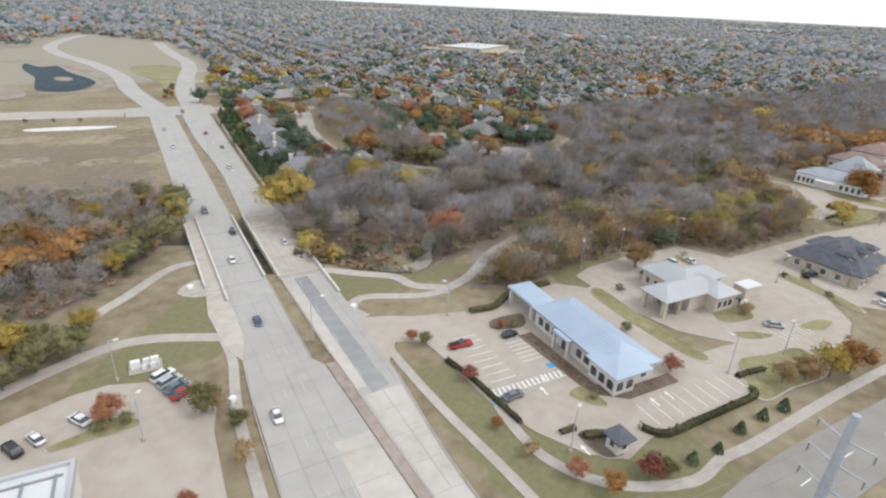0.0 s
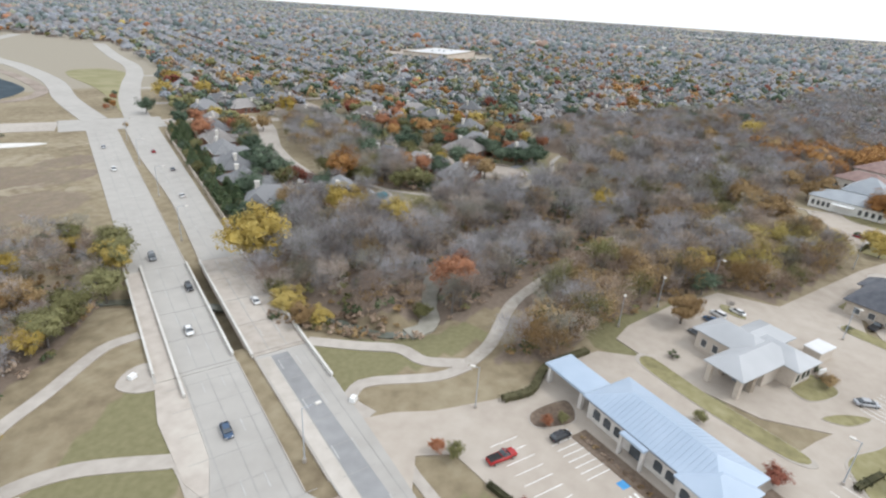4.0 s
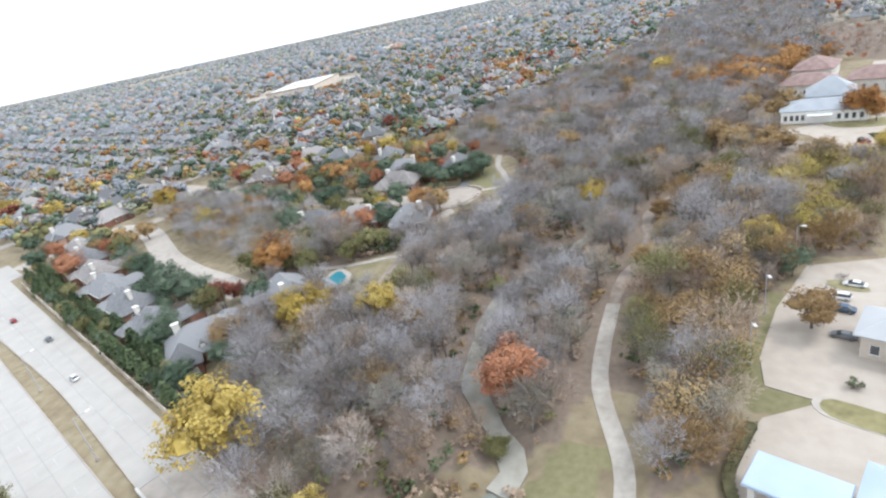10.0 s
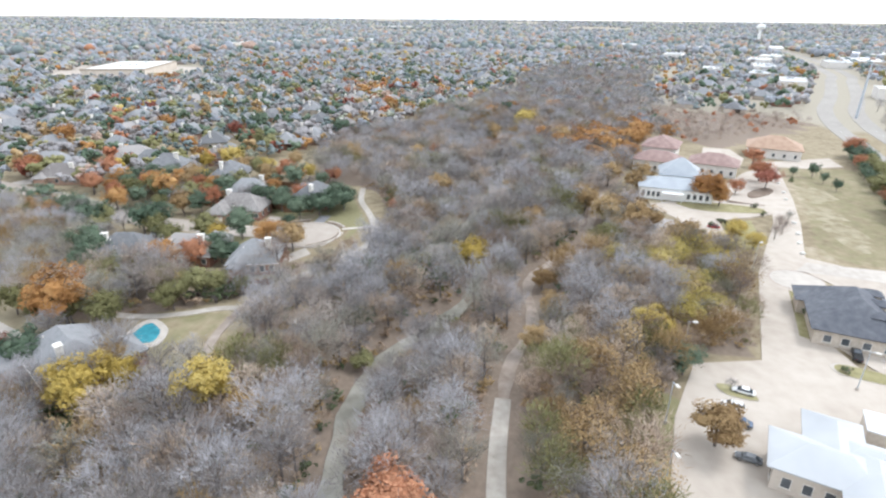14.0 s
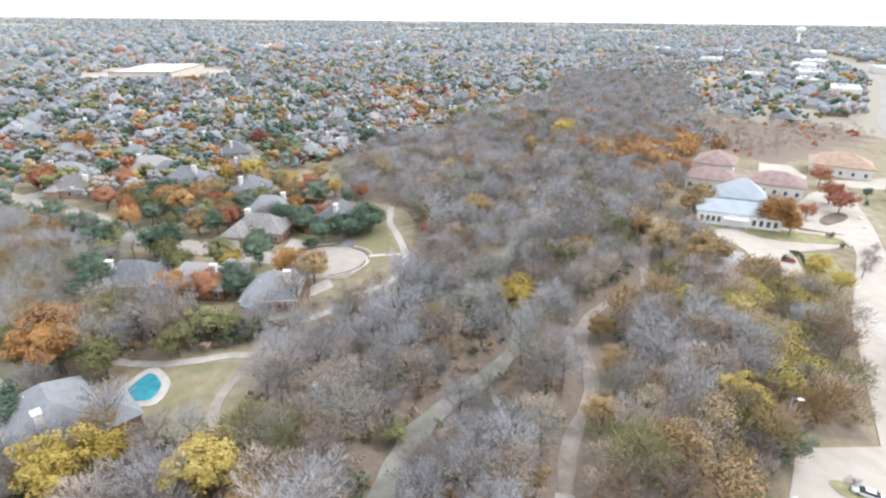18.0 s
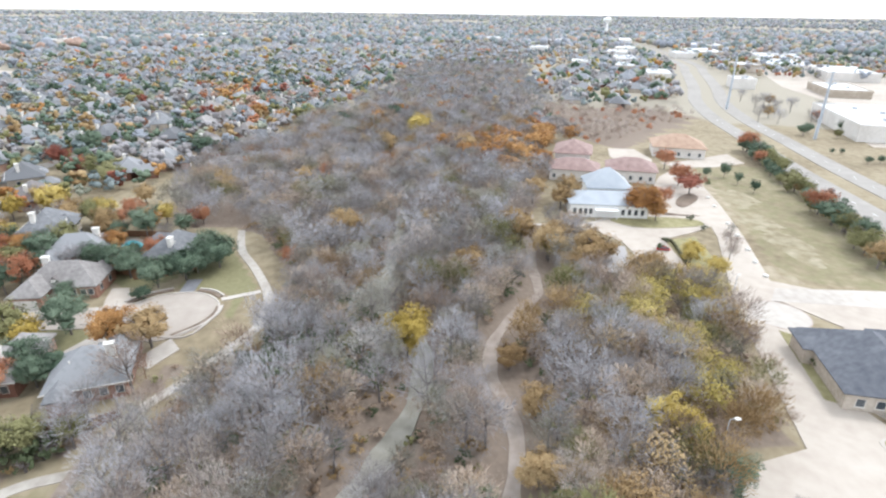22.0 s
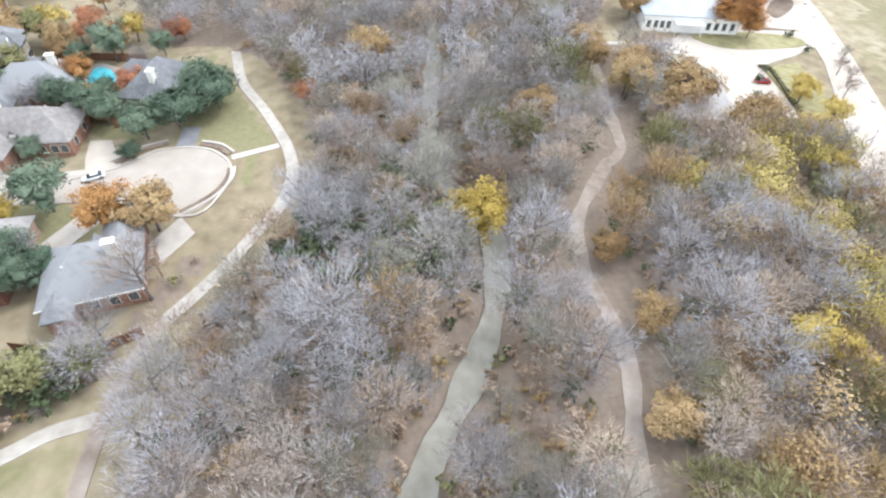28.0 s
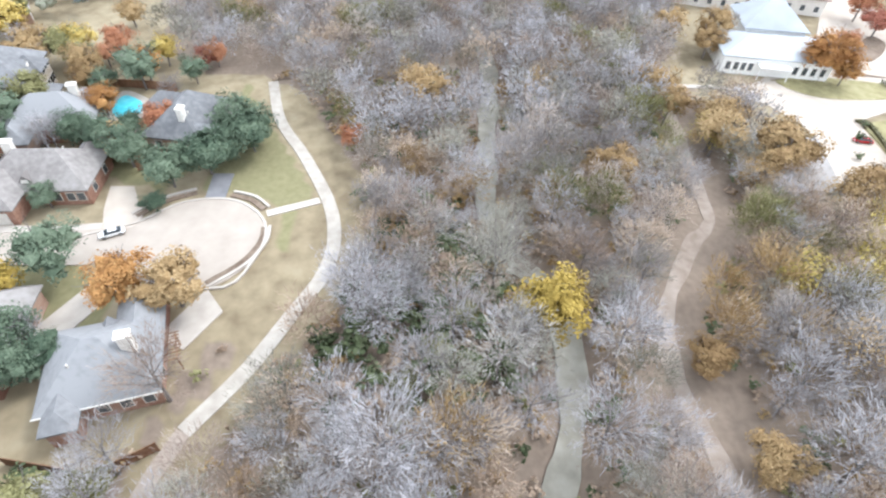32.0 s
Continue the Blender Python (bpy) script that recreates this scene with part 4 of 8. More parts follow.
for x, y, size in [(200.5, 123.7, 1.1), (204, 118.5, 1.15), (210.5, 112.5, 1.15), (216.3, 116.2, 1.15), (208, 117, 1.0), (194.4, 124.6, 0.5), (117, 172.7, 1.2)]:
    plant(random.choice(BIG_OAK), x, y, size, "broad dark green evergreen oak", group="broad evergreen oaks")
for x, y in [(107, 44), (114, 41), (94, 40), (119, 37), (111, 45), (121, 35), (100, 37), (105, 39), (161, 17), (157, 19), (171, 19.5), (184, 10), (181, 16), (187, 1), (156, 17), (169, 21), (153, 13), (176, 22), (179.4, 14.6), (171.3, 20), (167, 18), (191.5, 14), (188, 5), (203.5, 20), (210.5, 29), (198, 26), (182, 0), (173, 2), (165, 12), (172, 6), (186, 11), (180, 6), (148, 20), (128, 40), (135, 34), (88, 43), (84, 44), (163, 30), (174, 31)]:
    c = "sallow" if x > 140 and random.random() < 0.75 else "ochre"
    plant(random.choice(SPARSE[c]), x, y, rnd(0.95, 1.3), WORDS[c] + " in the woods", group="thinly leaved trees of the woods")

# pale dead trees that stand out of the woods
M["pale_twigs"] = material("pale_sycamore_twigs", [(0.32, 0.295, 0.265), (0.40, 0.375, 0.345), (0.48, 0.455, 0.425)], 0.8, 0.9, island=0.2, obj=0.1)
PALE = [bare_kind(40 + k, 700, 10.5, 3.6, "pale_twigs", 0.09) for k in range(2)]
for x, y, size in [(162, 75, 1.0), (166, 72, 0.9), (128, 92, 0.9), (133, 88, 0.8), (118, 69, 0.8), (185, 82, 0.9), (178, 84, 0.8), (150, 96, 0.7), (109, 87, 0.8), (181, 76, 0.8)]:
    plant(random.choice(PALE), x, y, size, "pale whitish bare tree in the woods", z=float(creek_dip(np.array([x]), np.array([y]))[0]), group="pale bare trees")

# conifers in a row behind the avenue's wall
random.seed(12)
for k in range(44):
    u = 142 + k * 3.4
    for v in ((31.5, 35.5) if u < 262 else (32.5, 37)):
        x, y = R(u + rnd(-1, 1), v + (u - 140) * 0.026 + rnd(-0.8, 0.8))
        if random.random() < 0.25:
            plant(random.choice(LEAFY[random.choice(("oak", "olive", "olive"))]), x, y, rnd(0.45, 0.75), "bushy green tree in a screen row", group="screen trees along the avenue")
        elif random.random() < 0.9:
            plant(random.choice(CONE), x, y, rnd(0.55, 1.2), "green conifer in a dense screen row", group="conifer screen along the avenue", wide=rnd(1.15, 1.5))

# undergrowth west of the avenue, and low brush at the wood's edges
west = scatter(WOODS_W, 3.7, 3, lambda x, y: far_from(CREEK, x, y) > 3.5)
joined("scrub_west", [(random.choice(SCRUB[:1] + TANS[:1] + DOMES["twigs"] + DOMES["brown_twigs"] + DOMES["dim_twigs"]), x, y, rnd(0.45, 0.9), 0.0) for x, y in west], "brown scrub and thin bare trees west of the avenue", "scrub")
BRUSH = [leafy_kind("bush", 160 + k, c, 120, 1.6, 1.0, 0.2, 0.5, 0.1, core=3) for k, c in enumerate(("olive", "ochre", "ochre"))]
M["brush"] = leaves("dry_brush", (0.20, 0.138, 0.092), (0.315, 0.232, 0.165), (0.42, 0.325, 0.242))
M["understory"] = leaves("green_understory", (0.05, 0.065, 0.03), (0.09, 0.11, 0.055), (0.14, 0.16, 0.09))
GREENB = [leafy_kind("bush", 180 + k, "understory", 150, 2.0, 1.2, 0.2, 0.6, 0.1, core=3) for k in range(2)]
BRUSH += [leafy_kind("bush", 170 + k, "brush", 100, 1.6, 1.1, 0.2, 0.5, 0.1, core=3) for k in range(3)]
under = np.concatenate([scatter(WOODS, 2.5, 6, lambda x, y: (far_from(track_line, x, y) > 1.25) & (far_from(CREEK, x, y) > np.where(x < 78, 1.2, 2.4)) & (x < 240)), scatter(WOODS_S, 2.5, 7, lambda x, y: far_from(track_line, x, y) > 1.25), scatter(WOODS_W, 3.0, 17, lambda x, y: (far_from(CREEK, x, y) > 2.5) & (y < 175)), scatter([(54, 88), (60, 76), (70, 66), (76, 62), (74, 76), (62, 90)], 2.2, 18, lambda x, y: far_from(CREEK, x, y) > 1.0), scatter(WOODS_N, 3.2, 8), scatter([R(140, 1), R(170, -4), R(190, -110), R(140, -110)], 9, 9)])
joined("undergrowth", [(random.choice(GREENB if random.random() < (0.62 if 158 < x < 196 and 72 < y < 96 else 0.1) else BRUSH), x, y, rnd(0.6, 1.4) * (1.5 if 158 < x < 196 and 72 < y < 96 else 1.0), float(z)) for (x, y), z in zip(under, creek_dip(under[:, 0], under[:, 1]))], "brown and olive undergrowth on the woodland floor", "undergrowth")

# ---------------------------------------------------------------- houses
M["shingle"] = material("grey_shingles", [(0.135, 0.137, 0.142), (0.19, 0.192, 0.198), (0.25, 0.252, 0.257)], 1.2, 0.9, world_space=False, obj=0.5, bump=0.2)
M["shingle_warm"] = material("taupe_shingles", [(0.175, 0.158, 0.15), (0.245, 0.228, 0.215), (0.31, 0.292, 0.28)], 1.2, 0.9, world_space=False, obj=0.5, bump=0.2)
M["brick"] = material("red_brown_brick", [(0.22, 0.11, 0.08), (0.31, 0.18, 0.13), (0.38, 0.26, 0.20)], 2.0, 0.9, world_space=False, obj=0.6, bump=0.2)
M["stone"] = material("tan_stone", [(0.34, 0.29, 0.23), (0.46, 0.40, 0.33), (0.56, 0.50, 0.43)], 1.6, 0.9, world_space=False, obj=0.4, bump=0.2)
M["glass"] = material("dark_window_glass", [(0.04, 0.048, 0.055), (0.07, 0.08, 0.09), (0.11, 0.125, 0.14)], 0.5, 0.08, spec=0.8)
M["trim"] = material("cream_trim", [(0.55, 0.52, 0.47), (0.64, 0.61, 0.56), (0.72, 0.69, 0.64)], 2.0, 0.7, world_space=False)
M["wood"] = material("cedar_fence_wood", [(0.14, 0.07, 0.04), (0.22, 0.12, 0.07), (0.30, 0.18, 0.11)], 2.0, 0.9, island=0.3)


def hip(s, x0, x1, y0, y1, z, pitch=0.75, over=0.5, mi=0):
    """A hip roof with a thick eave."""
    x0, x1, y0, y1 = x0 - over, x1 + over, y0 - over, y1 + over
    w, d = x1 - x0, y1 - y0
    h = pitch * min(w, d) / 2
    i = min(w, d) / 2 * 0.96
    a, b = ((x0 + i, (y0 + y1) / 2), (x1 - i, (y0 + y1) / 2)) if w >= d else (((x0 + x1) / 2, y0 + i), ((x0 + x1) / 2, y1 - i))
    vs = [(x0, y0, z), (x1, y0, z), (x1, y1, z), (x0, y1, z)]
    vs += [(x, y, z + 0.22) for x, y, _ in vs] + [(*a, z + 0.22 + h), (*b, z + 0.22 + h)]
    fs = [(3, 2, 1, 0)] + [(k, (k + 1) % 4, 4 + (k + 1) % 4, 4 + k) for k in range(4)]
    fs += [(4, 5, 9, 8), (5, 6, 9), (6, 7, 8, 9), (7, 4, 8)] if w >= d else [(4, 5, 8), (5, 6, 9, 8), (6, 7, 9), (7, 4, 8, 9)]
    return s.add(vs, fs, mi)


def house(seed, w, d, wall_mat, roof_mat, floors=1, fine=True):
    """A brick house with a main hip, wings, chimney, windows, door and garage; the front faces -y."""
    rs = random.Random(seed)
    t = thing("house", "", "house")
    z = 3.0 * floors
    wings = [(-w / 2, -w / 2 + w * rs.uniform(0.34, 0.42), -d / 2 - rs.uniform(3, 4.5), 0), (w / 2 - w * rs.uniform(0.28, 0.36), w / 2 - 0.8, 0, d / 2 + rs.uniform(2, 4))]
    part("wall", Shape().box(-w / 2, w / 2, -d / 2, d / 2, 0, z).mesh("house_wall", M[wall_mat]), t)
    for x0, x1, y0, y1 in wings:
        part("wing_wall", Shape().box(x0, x1, y0, y1, 0, min(z, 3.2) - 0.05).mesh("house_wing_wall", M[wall_mat]), t)
    r = hip(Shape(), -w / 2, w / 2, -d / 2, d / 2, z)
    for x0, x1, y0, y1 in wings:
        part("wing_roof", hip(Shape(), x0, x1, y0, y1, min(z, 3.2) - 0.05, 0.72, 0.45).mesh("house_wing_roof", M[roof_mat]), t)
    if floors > 1:
        r2 = (-w * 0.1, w * 0.28, -d / 2 - 1.2, -d / 2 + 4)
        part("wing_roof", hip(Shape(), *r2, z - 0.1, 0.8, 0.3).mesh("house_front_roof", M[roof_mat]), t)
    part("roof", r.mesh("house_roof", M[roof_mat]), t)
    cx, cy = rs.choice((-1, 1)) * w * 0.3, d * rs.uniform(0.05, 0.2)
    stack = part("chimney", Shape().box(cx - 0.7, cx + 0.7, cy - 0.5, cy + 0.5, z - 0.5, z + 0.72 * min(w, d) / 2 + 0.9).mesh("chimney", M["trim"]), t)
    part("chimney_cap", Shape().box(cx - 0.85, cx + 0.85, cy - 0.65, cy + 0.65, z + 0.72 * min(w, d) / 2 + 0.9, z + 0.72 * min(w, d) / 2 + 1.15).mesh("chimney_cap", M["trim"]), stack)
    if fine:
        x0, x1, y0, _ = wings[0]
        g = part("garage_door", Shape().box((x0 + x1) / 2 - 2.3, (x0 + x1) / 2 + 2.3, y0 - 0.06, y0 + 0.05, 0.05, 2.3).mesh("garage_door", M["trim"]), t)
        part("front_door", Shape().box(w * 0.08, w * 0.08 + 1.1, -d / 2 - 0.07, -d / 2 + 0.05, 0.1, 2.3).mesh("front_door", M["wood"]), t)
        spots = [(w * f, -d / 2 - 0.06, 0) for f in (0.2, 0.33, 0.43)] + [(w * f, d / 2 + 0.06, 0) for f in (-0.4, -0.2, 0.0)]
        spots += [(sx * (w / 2 + 0.06), d * f, 1) for sx in (-1, 1) for f in (-0.25, 0.2)]
        for fl in range(floors):
            for px, py, side in spots:
                if side and px < 0 and py < 0:
                    continue
                a, b = (0.05, 0.65) if side else (0.65, 0.05)
                f = part("window", Shape().box(px - a, px + a, py - b, py + b, 0.9 + fl * 3, 2.45 + fl * 3).mesh("window", M["trim"]), t)
                part("pane", Shape().box(px - a - (0.015 if side else -0.1), px + a + (0.015 if side else -0.1), py - b - (-0.1 if side else 0.015), py + b + (-0.1 if side else 0.015), 1.0 + fl * 3, 2.35 + fl * 3).mesh("pane", M["glass"]), f)
        gx0 = -w * 0.05
        d_ = part("dormer", Shape().add([(gx0 - 1.6, -d / 2 + 0.6, z + 0.3), (gx0 + 1.6, -d / 2 + 0.6, z + 0.3), (gx0, -d / 2 + 0.6, z + 2.4), (gx0 - 1.6, 0, z + 0.3), (gx0 + 1.6, 0, z + 0.3), (gx0, 0, z + 2.4)],
                                        [(0, 1, 2), (1, 4, 5, 2), (4, 3, 5), (3, 0, 2, 5)]).mesh("dormer", M[roof_mat]), t)
        part("dormer_window", Shape().box(gx0 - 0.5, gx0 + 0.5, -d / 2 + 0.5, -d / 2 + 0.62, z + 0.7, z + 1.6).mesh("dormer_window", M["trim"]), d_)
        part("vent_pipe", Shape().tube([(w * 0.2, d * 0.2, z + 1.0), (w * 0.2, d * 0.2, z + 0.75 * d / 2 * 0.6 + 1.0)], [0.12, 0.12], 8).mesh("vent_pipe", M["trim"]), t)
        part("gutter", Shape().box(-w / 2 - 0.62, w / 2 + 0.62, d / 2 + 0.5, d / 2 + 0.64, z + 0.02, z + 0.2).mesh("house_gutter", M["trim"]), t)
    return t


random.seed(21)
HOUSES = [house(1, 14, 10, "brick", "shingle"), house(2, 15.5, 10, "brick", "shingle_warm"), house(3, 13, 10.5, "stone", "shingle", 2), house(4, 15.5, 11, "brick", "shingle"), house(5, 17, 11.5, "brick", "shingle"), house(6, 11.8, 10.8, "brick", "shingle")]
HWORDS = ["red brick house with a grey hip roof", "red brick house with a taupe hip roof", "two-storey stone house with a grey hip roof", "wide brick house with a grey hip roof", "large brick house with a grey hip roof and wings", "square brick house with a grey hip roof and dormer"]
for t, wds in zip(HOUSES, HWORDS):
    tagged(t, wds + " among trees")
PLACES = [(164.6, 120.6, 104, 5), (201, 143, -88, 1), (218, 149, -80, 0), (217, 125, 170, 0), (228, 161, 10, 2), (166, 140, 95, 1), (164, 156, 100, 0), (97, 141, -41, 4), (117.4, 133.4, 57, 4), (102, 163, 75, 0), (110.5, 183, 70, 3), (119, 203, 72, 0), (128, 221, 70, 1), (138, 239, 70, 0), (148, 257, 72, 1), (163, 290, 160, 0), (181, 283, 165, 1), (225, 228, 105, 1), (252, 209, -70, 0), (258, 222, -60, 1), (297, 169, 20, 0), (343, 154, 10, 1), (347, 131, 90, 3), (356, 174, 0, 0), (377, 186, 20, 2), (235, 190, 100, 2), (265, 186, 30, 1), (310, 160, 15, 3), (326, 170, 10, 1), (279, 196, 30, 2), (240, 246, -60, 3), (196, 252, 110, 1)]
used = [False] * 6
for x, y, a, k in PLACES:
    m = pose(x, y, 0, 0, 0, a)
    if not used[k]:
        HOUSES[k].matrix_basis = m
        used[k] = True
    else:
        copy_thing(HOUSES[k], m)

# ---------------------------------------------------------------- the town behind: streets, rows of houses, trees
def bearing_ok(x, y):
    a = np.degrees(np.arctan2(x + 14, y + 22))
    return (a > 2) & (a < 143)


FARWOODS = [(418, 0), (428, 92), (470, 92), (520, 62), (600, 66), (703, 42), (816, 14), (1100, -40), (1700, -160), (1700, -330), (1100, -190), (870, -100), (820, -88), (675, -76), (556, -46), (470, -40), (436, -66), (448, -112), (410, -120), (385, -84), (352, -48), (338, -30), (344, -12)]
SE_TOWN = [(440, -62), (475, -32), (545, -12), (640, -70), (760, -140), (900, -200), (860, -300), (700, -240), (560, -180), (470, -136)]


def in_town(x, y):
    north = (y > np.interp(x, [150, 240, 330, 390, 436, 581, 900, 2500], [200, 180, 132, 122, 104, 50, 20, -80])) & (x > 150)
    u, v = UX * x + UY * y, UY * x - UX * y
    north |= (u > 325) & (v > 62) & (x > 60)
    return (north | inside(SE_TOWN, x, y)) & ~inside(FARWOODS, x, y)


houses = []
rs = np.random.RandomState(4)
for base, ang, lo, hi in (((0, 0), 18.9, 0, 520), ((0, 0), -38, 520, 1900)):
    ca, sa = math.cos(radians(ang)), math.sin(radians(ang))
    for row in range(-60, 61):
        for col in range(-110, 111):
            p, q = col * 19.5 + (row % 3) * 6, (row // 2) * 62 + (row % 2) * 30 + 6
            x, y = p * ca + q * sa, -p * sa + q * ca
            r = math.hypot(x, y)
            if lo <= r < hi and rs.rand() > (0.30 if r < 420 else 0.2 if r < 600 else 0.3):
                houses.append((x + rs.uniform(-2, 2), y + rs.uniform(-3, 3), -ang + (180 if row % 2 else 0) + rs.uniform(-5, 5) + (90 if rs.rand() < 0.1 else 0), r))
hx, hy = np.array([h[0] for h in houses]), np.array([h[1] for h in houses])
near_fixed = np.min(np.hypot(hx[:, None] - [p[0] for p in PLACES], hy[:, None] - [p[1] for p in PLACES]), axis=1)
GREYWOOD = [(178, 250), (198, 240), (190, 205), (172, 170), (158, 165), (134, 158), (140, 180), (152, 205), (170, 235)]
ROWS = [(238, 420), (300, 372), (440, 440), (530, 640), (470, 900), (345, 900), (262, 560)]
ROWS_EAST = [(246, 338), (300, 330), (452, 402), (540, 470), (600, 560), (640, 700), (540, 650), (440, 440), (300, 372)]
cul_line = [(187, 124), (187, 140), (189, 158), (192, 175), (205, 208), (216, 248), (228, 290), (240, 340)]
SHOP = (614, 480)
FAR_ROADS = [FAR_LEFT, FAR_RIGHT]


def off_roads(x, y, d):
    return ~inside(FAR_LEFT + FAR_RIGHT[::-1], x, y) & (np.minimum(far_from(FAR_ROADS[0], x, y), far_from(FAR_ROADS[1], x, y)) > d)


ok = in_town(hx, hy) & bearing_ok(hx, hy) & (near_fixed > 19) & (far_from(STREET, hx, hy) > 12) & (far_from(cul_line, hx, hy) > 13) & (far_from(cross, hx, hy) > 30) & (np.hypot(hx - SHOP[0], hy - SHOP[1]) > 95) & off_roads(hx, hy, 24)
ok &= ~inside(GREYWOOD, hx, hy) & ~inside(ROWS, hx, hy) & ~inside(ROWS_EAST, hx, hy)
houses = [h for h, o in zip(houses, ok) if o]
for i in range(-4, 60):
    for j in range(0, 14):
        x, y = R(360 + i * 14.5, 60 + (j // 2) * 56 + (j % 2) * 27)
        if inside(ROWS, np.array([x]), np.array([y]))[0] and rs.rand() > 0.06:
            houses.append((x + rs.uniform(-1, 1), y + rs.uniform(-1, 1), 71 + (180 if j % 2 else 0), 601 + math.hypot(x, y)))
ca, sa = math.cos(radians(31)), math.sin(radians(31))
for i in range(-10, 50):
    for j in range(-12, 16):
        p, q = i * 14.5, (j // 2) * 58 + (j % 2) * 27
        x, y = 300 + p * ca - q * sa, 372 + p * sa + q * ca
        if inside(ROWS_EAST, np.array([x]), np.array([y]))[0] and rs.rand() > 0.06 and math.hypot(x - SHOP[0], y - SHOP[1]) > 95:
            houses.append((x + rs.uniform(-1, 1), y + rs.uniform(-1, 1), 31 + (180 if j % 2 else 0), 601 + math.hypot(x, y)))
near_h = sorted((h for h in houses if h[3] < 600), key=lambda h: h[3])[:400]
FARH = [house(31, 13.5, 10, "brick", "shingle", 1, False), house(32, 15, 10.5, "stone", "shingle", 1, False), house(33, 14, 10, "brick", "shingle_warm", 1, False)]
for t, wds in zip(FARH, ("brick house with a grey hip roof", "stone house with a grey hip roof", "brick house with a taupe hip roof")):
    tagged(t, wds + " in a suburban row", group="suburban houses")
own_house = {(h[0], h[1]) for h in near_h}
seen = set()
random.seed(31)
for x, y, a, r in near_h:
    k = random.randrange(3)
    m = pose(x, y, 0, 0, 0, a)
    if k not in seen:
        FARH[k].matrix_basis = m
        seen.add(k)
    else:
        copy_thing(FARH[k], m)
s = Shape()
for x, y, a, r in houses:
    if (x, y) in own_house:
        continue
    o = Shape()
    w, d = rnd(13, 16.5), rnd(10.5, 13)
    o.box(-w / 2, w / 2, -d / 2, d / 2, 0, 3, 0)
    hip(o, -w / 2, w / 2, -d / 2, d / 2, 3, 0.75, 0.5, random.choice((1, 1, 2)))
    if random.random() < 0.75:
        hip(o, -w / 2, 0, -d / 2 - 3, 0, 2.95, 0.72, 0.4, 1)
    if random.random() < 0.5:
        o.box(w * 0.2, w * 0.2 + 1.3, 0.5, 1.5, 3, 3.6 + d * 0.36, 0)
    ca, sa = math.cos(radians(a)), math.sin(radians(a))
    n = len(s.v)
    s.v += [(x + p * ca - q * sa, y + p * sa + q * ca, z) for p, q, z in o.v]
    s.f += [tuple(n + k for k in f) for f in o.f]
    s.i += o.i
far_shingle = material("distant_shingles", [(0.165, 0.174, 0.19), (0.215, 0.225, 0.242), (0.265, 0.275, 0.29)], 0.05, 0.9, island=0.5)
far_warm = material("distant_taupe_shingles", [(0.18, 0.172, 0.168), (0.23, 0.22, 0.215), (0.28, 0.27, 0.265)], 0.05, 0.9, island=0.5)
far_wall = material("distant_brick", [(0.20, 0.15, 0.125), (0.29, 0.24, 0.205), (0.38, 0.335, 0.295)], 0.05, 0.9, island=0.6)
tagged(part("distant_houses", s.mesh("distant_houses", [far_wall, far_shingle, far_warm])), "grey-roofed suburban houses far off", "houses", kind="stuff")

# residential streets between the rows
sv, sf = [], []
def ribbon(pts, w, z=0.1):
    line = curve_through([Vector(p) for p in pts], 12)
    a, b = sides_of(line, w / 2, w / 2)
    n = len(sv)
    for p, q in zip(a, b):
        sv.extend([(p.x, p.y, z), (q.x, q.y, z)])
    sf.extend([(n + 2 * k + 1, n + 2 * k + 3, n + 2 * k + 2, n + 2 * k) for k in range(len(a) - 1)])
ca, sa = math.cos(radians(18.9)), math.sin(radians(18.9))
for row in range(2, 9):
    pts = []
    for p in range(-500, 560, 30):
        q = row * 62 + 52
        x, y = p * ca + q * sa, -p * sa + q * ca
        if 270 < math.hypot(x, y) < 520 and bool(in_town(np.array([x]), np.array([y]))[0]):
            pts.append((x, y))
    if len(pts) > 2:
        ribbon(pts, 8)
for pts, w in (([R(330, 70), R(380, 74), R(440, 92), R(520, 120)], 8), ([(528, 700), (540, 610), (560, 540), (600, 480), (640, 400), (700, 330)], 12), ([(520, 300), (600, 290), (700, 280), (820, 250)], 9), ([(900, 420), (1000, 300), (1100, 150), (1150, 60)], 10)):
    ribbon(pts, w)
tagged(part("residential_streets", mesh_of("residential_streets", sv, sf, M["concrete"])), "pale concrete residential streets between houses", "road", kind="structure")
band("road_cul_street", cul_line, 8, 0.135, M["court"], "pale concrete residential street", "road", 2)

# trees of the town, thinning in detail with distance
def cheap(k, mat, n, rad, tufts=0, h=7.0, sp=2.5):
    s, pts, r = limbs(h, sp, 5, 700 + k, 0.16)
    c = clumps(r, h, sp, n) if n > 1 else np.array([[0, 0, h * 0.5]])
    crown = [lumps(r, c, rad, 0.24)]
    if tufts:
        crown.append(leaf_crown(c, r, tufts, 0.34, rad * 1.1))
    return Kind("town_tree", M[mat], s, together(*crown), trunk=False)


# far_grey, far_oak, far_olive, far_ochre, far_rust: paler and greyer, with distance haze painted in
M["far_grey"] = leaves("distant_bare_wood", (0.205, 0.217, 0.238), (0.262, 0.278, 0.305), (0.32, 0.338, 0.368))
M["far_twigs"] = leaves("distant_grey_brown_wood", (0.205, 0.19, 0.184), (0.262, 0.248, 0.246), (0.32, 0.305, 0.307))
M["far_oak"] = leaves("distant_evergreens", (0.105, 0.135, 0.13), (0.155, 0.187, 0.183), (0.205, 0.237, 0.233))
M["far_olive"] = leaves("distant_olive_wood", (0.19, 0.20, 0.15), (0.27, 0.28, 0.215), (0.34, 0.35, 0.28))
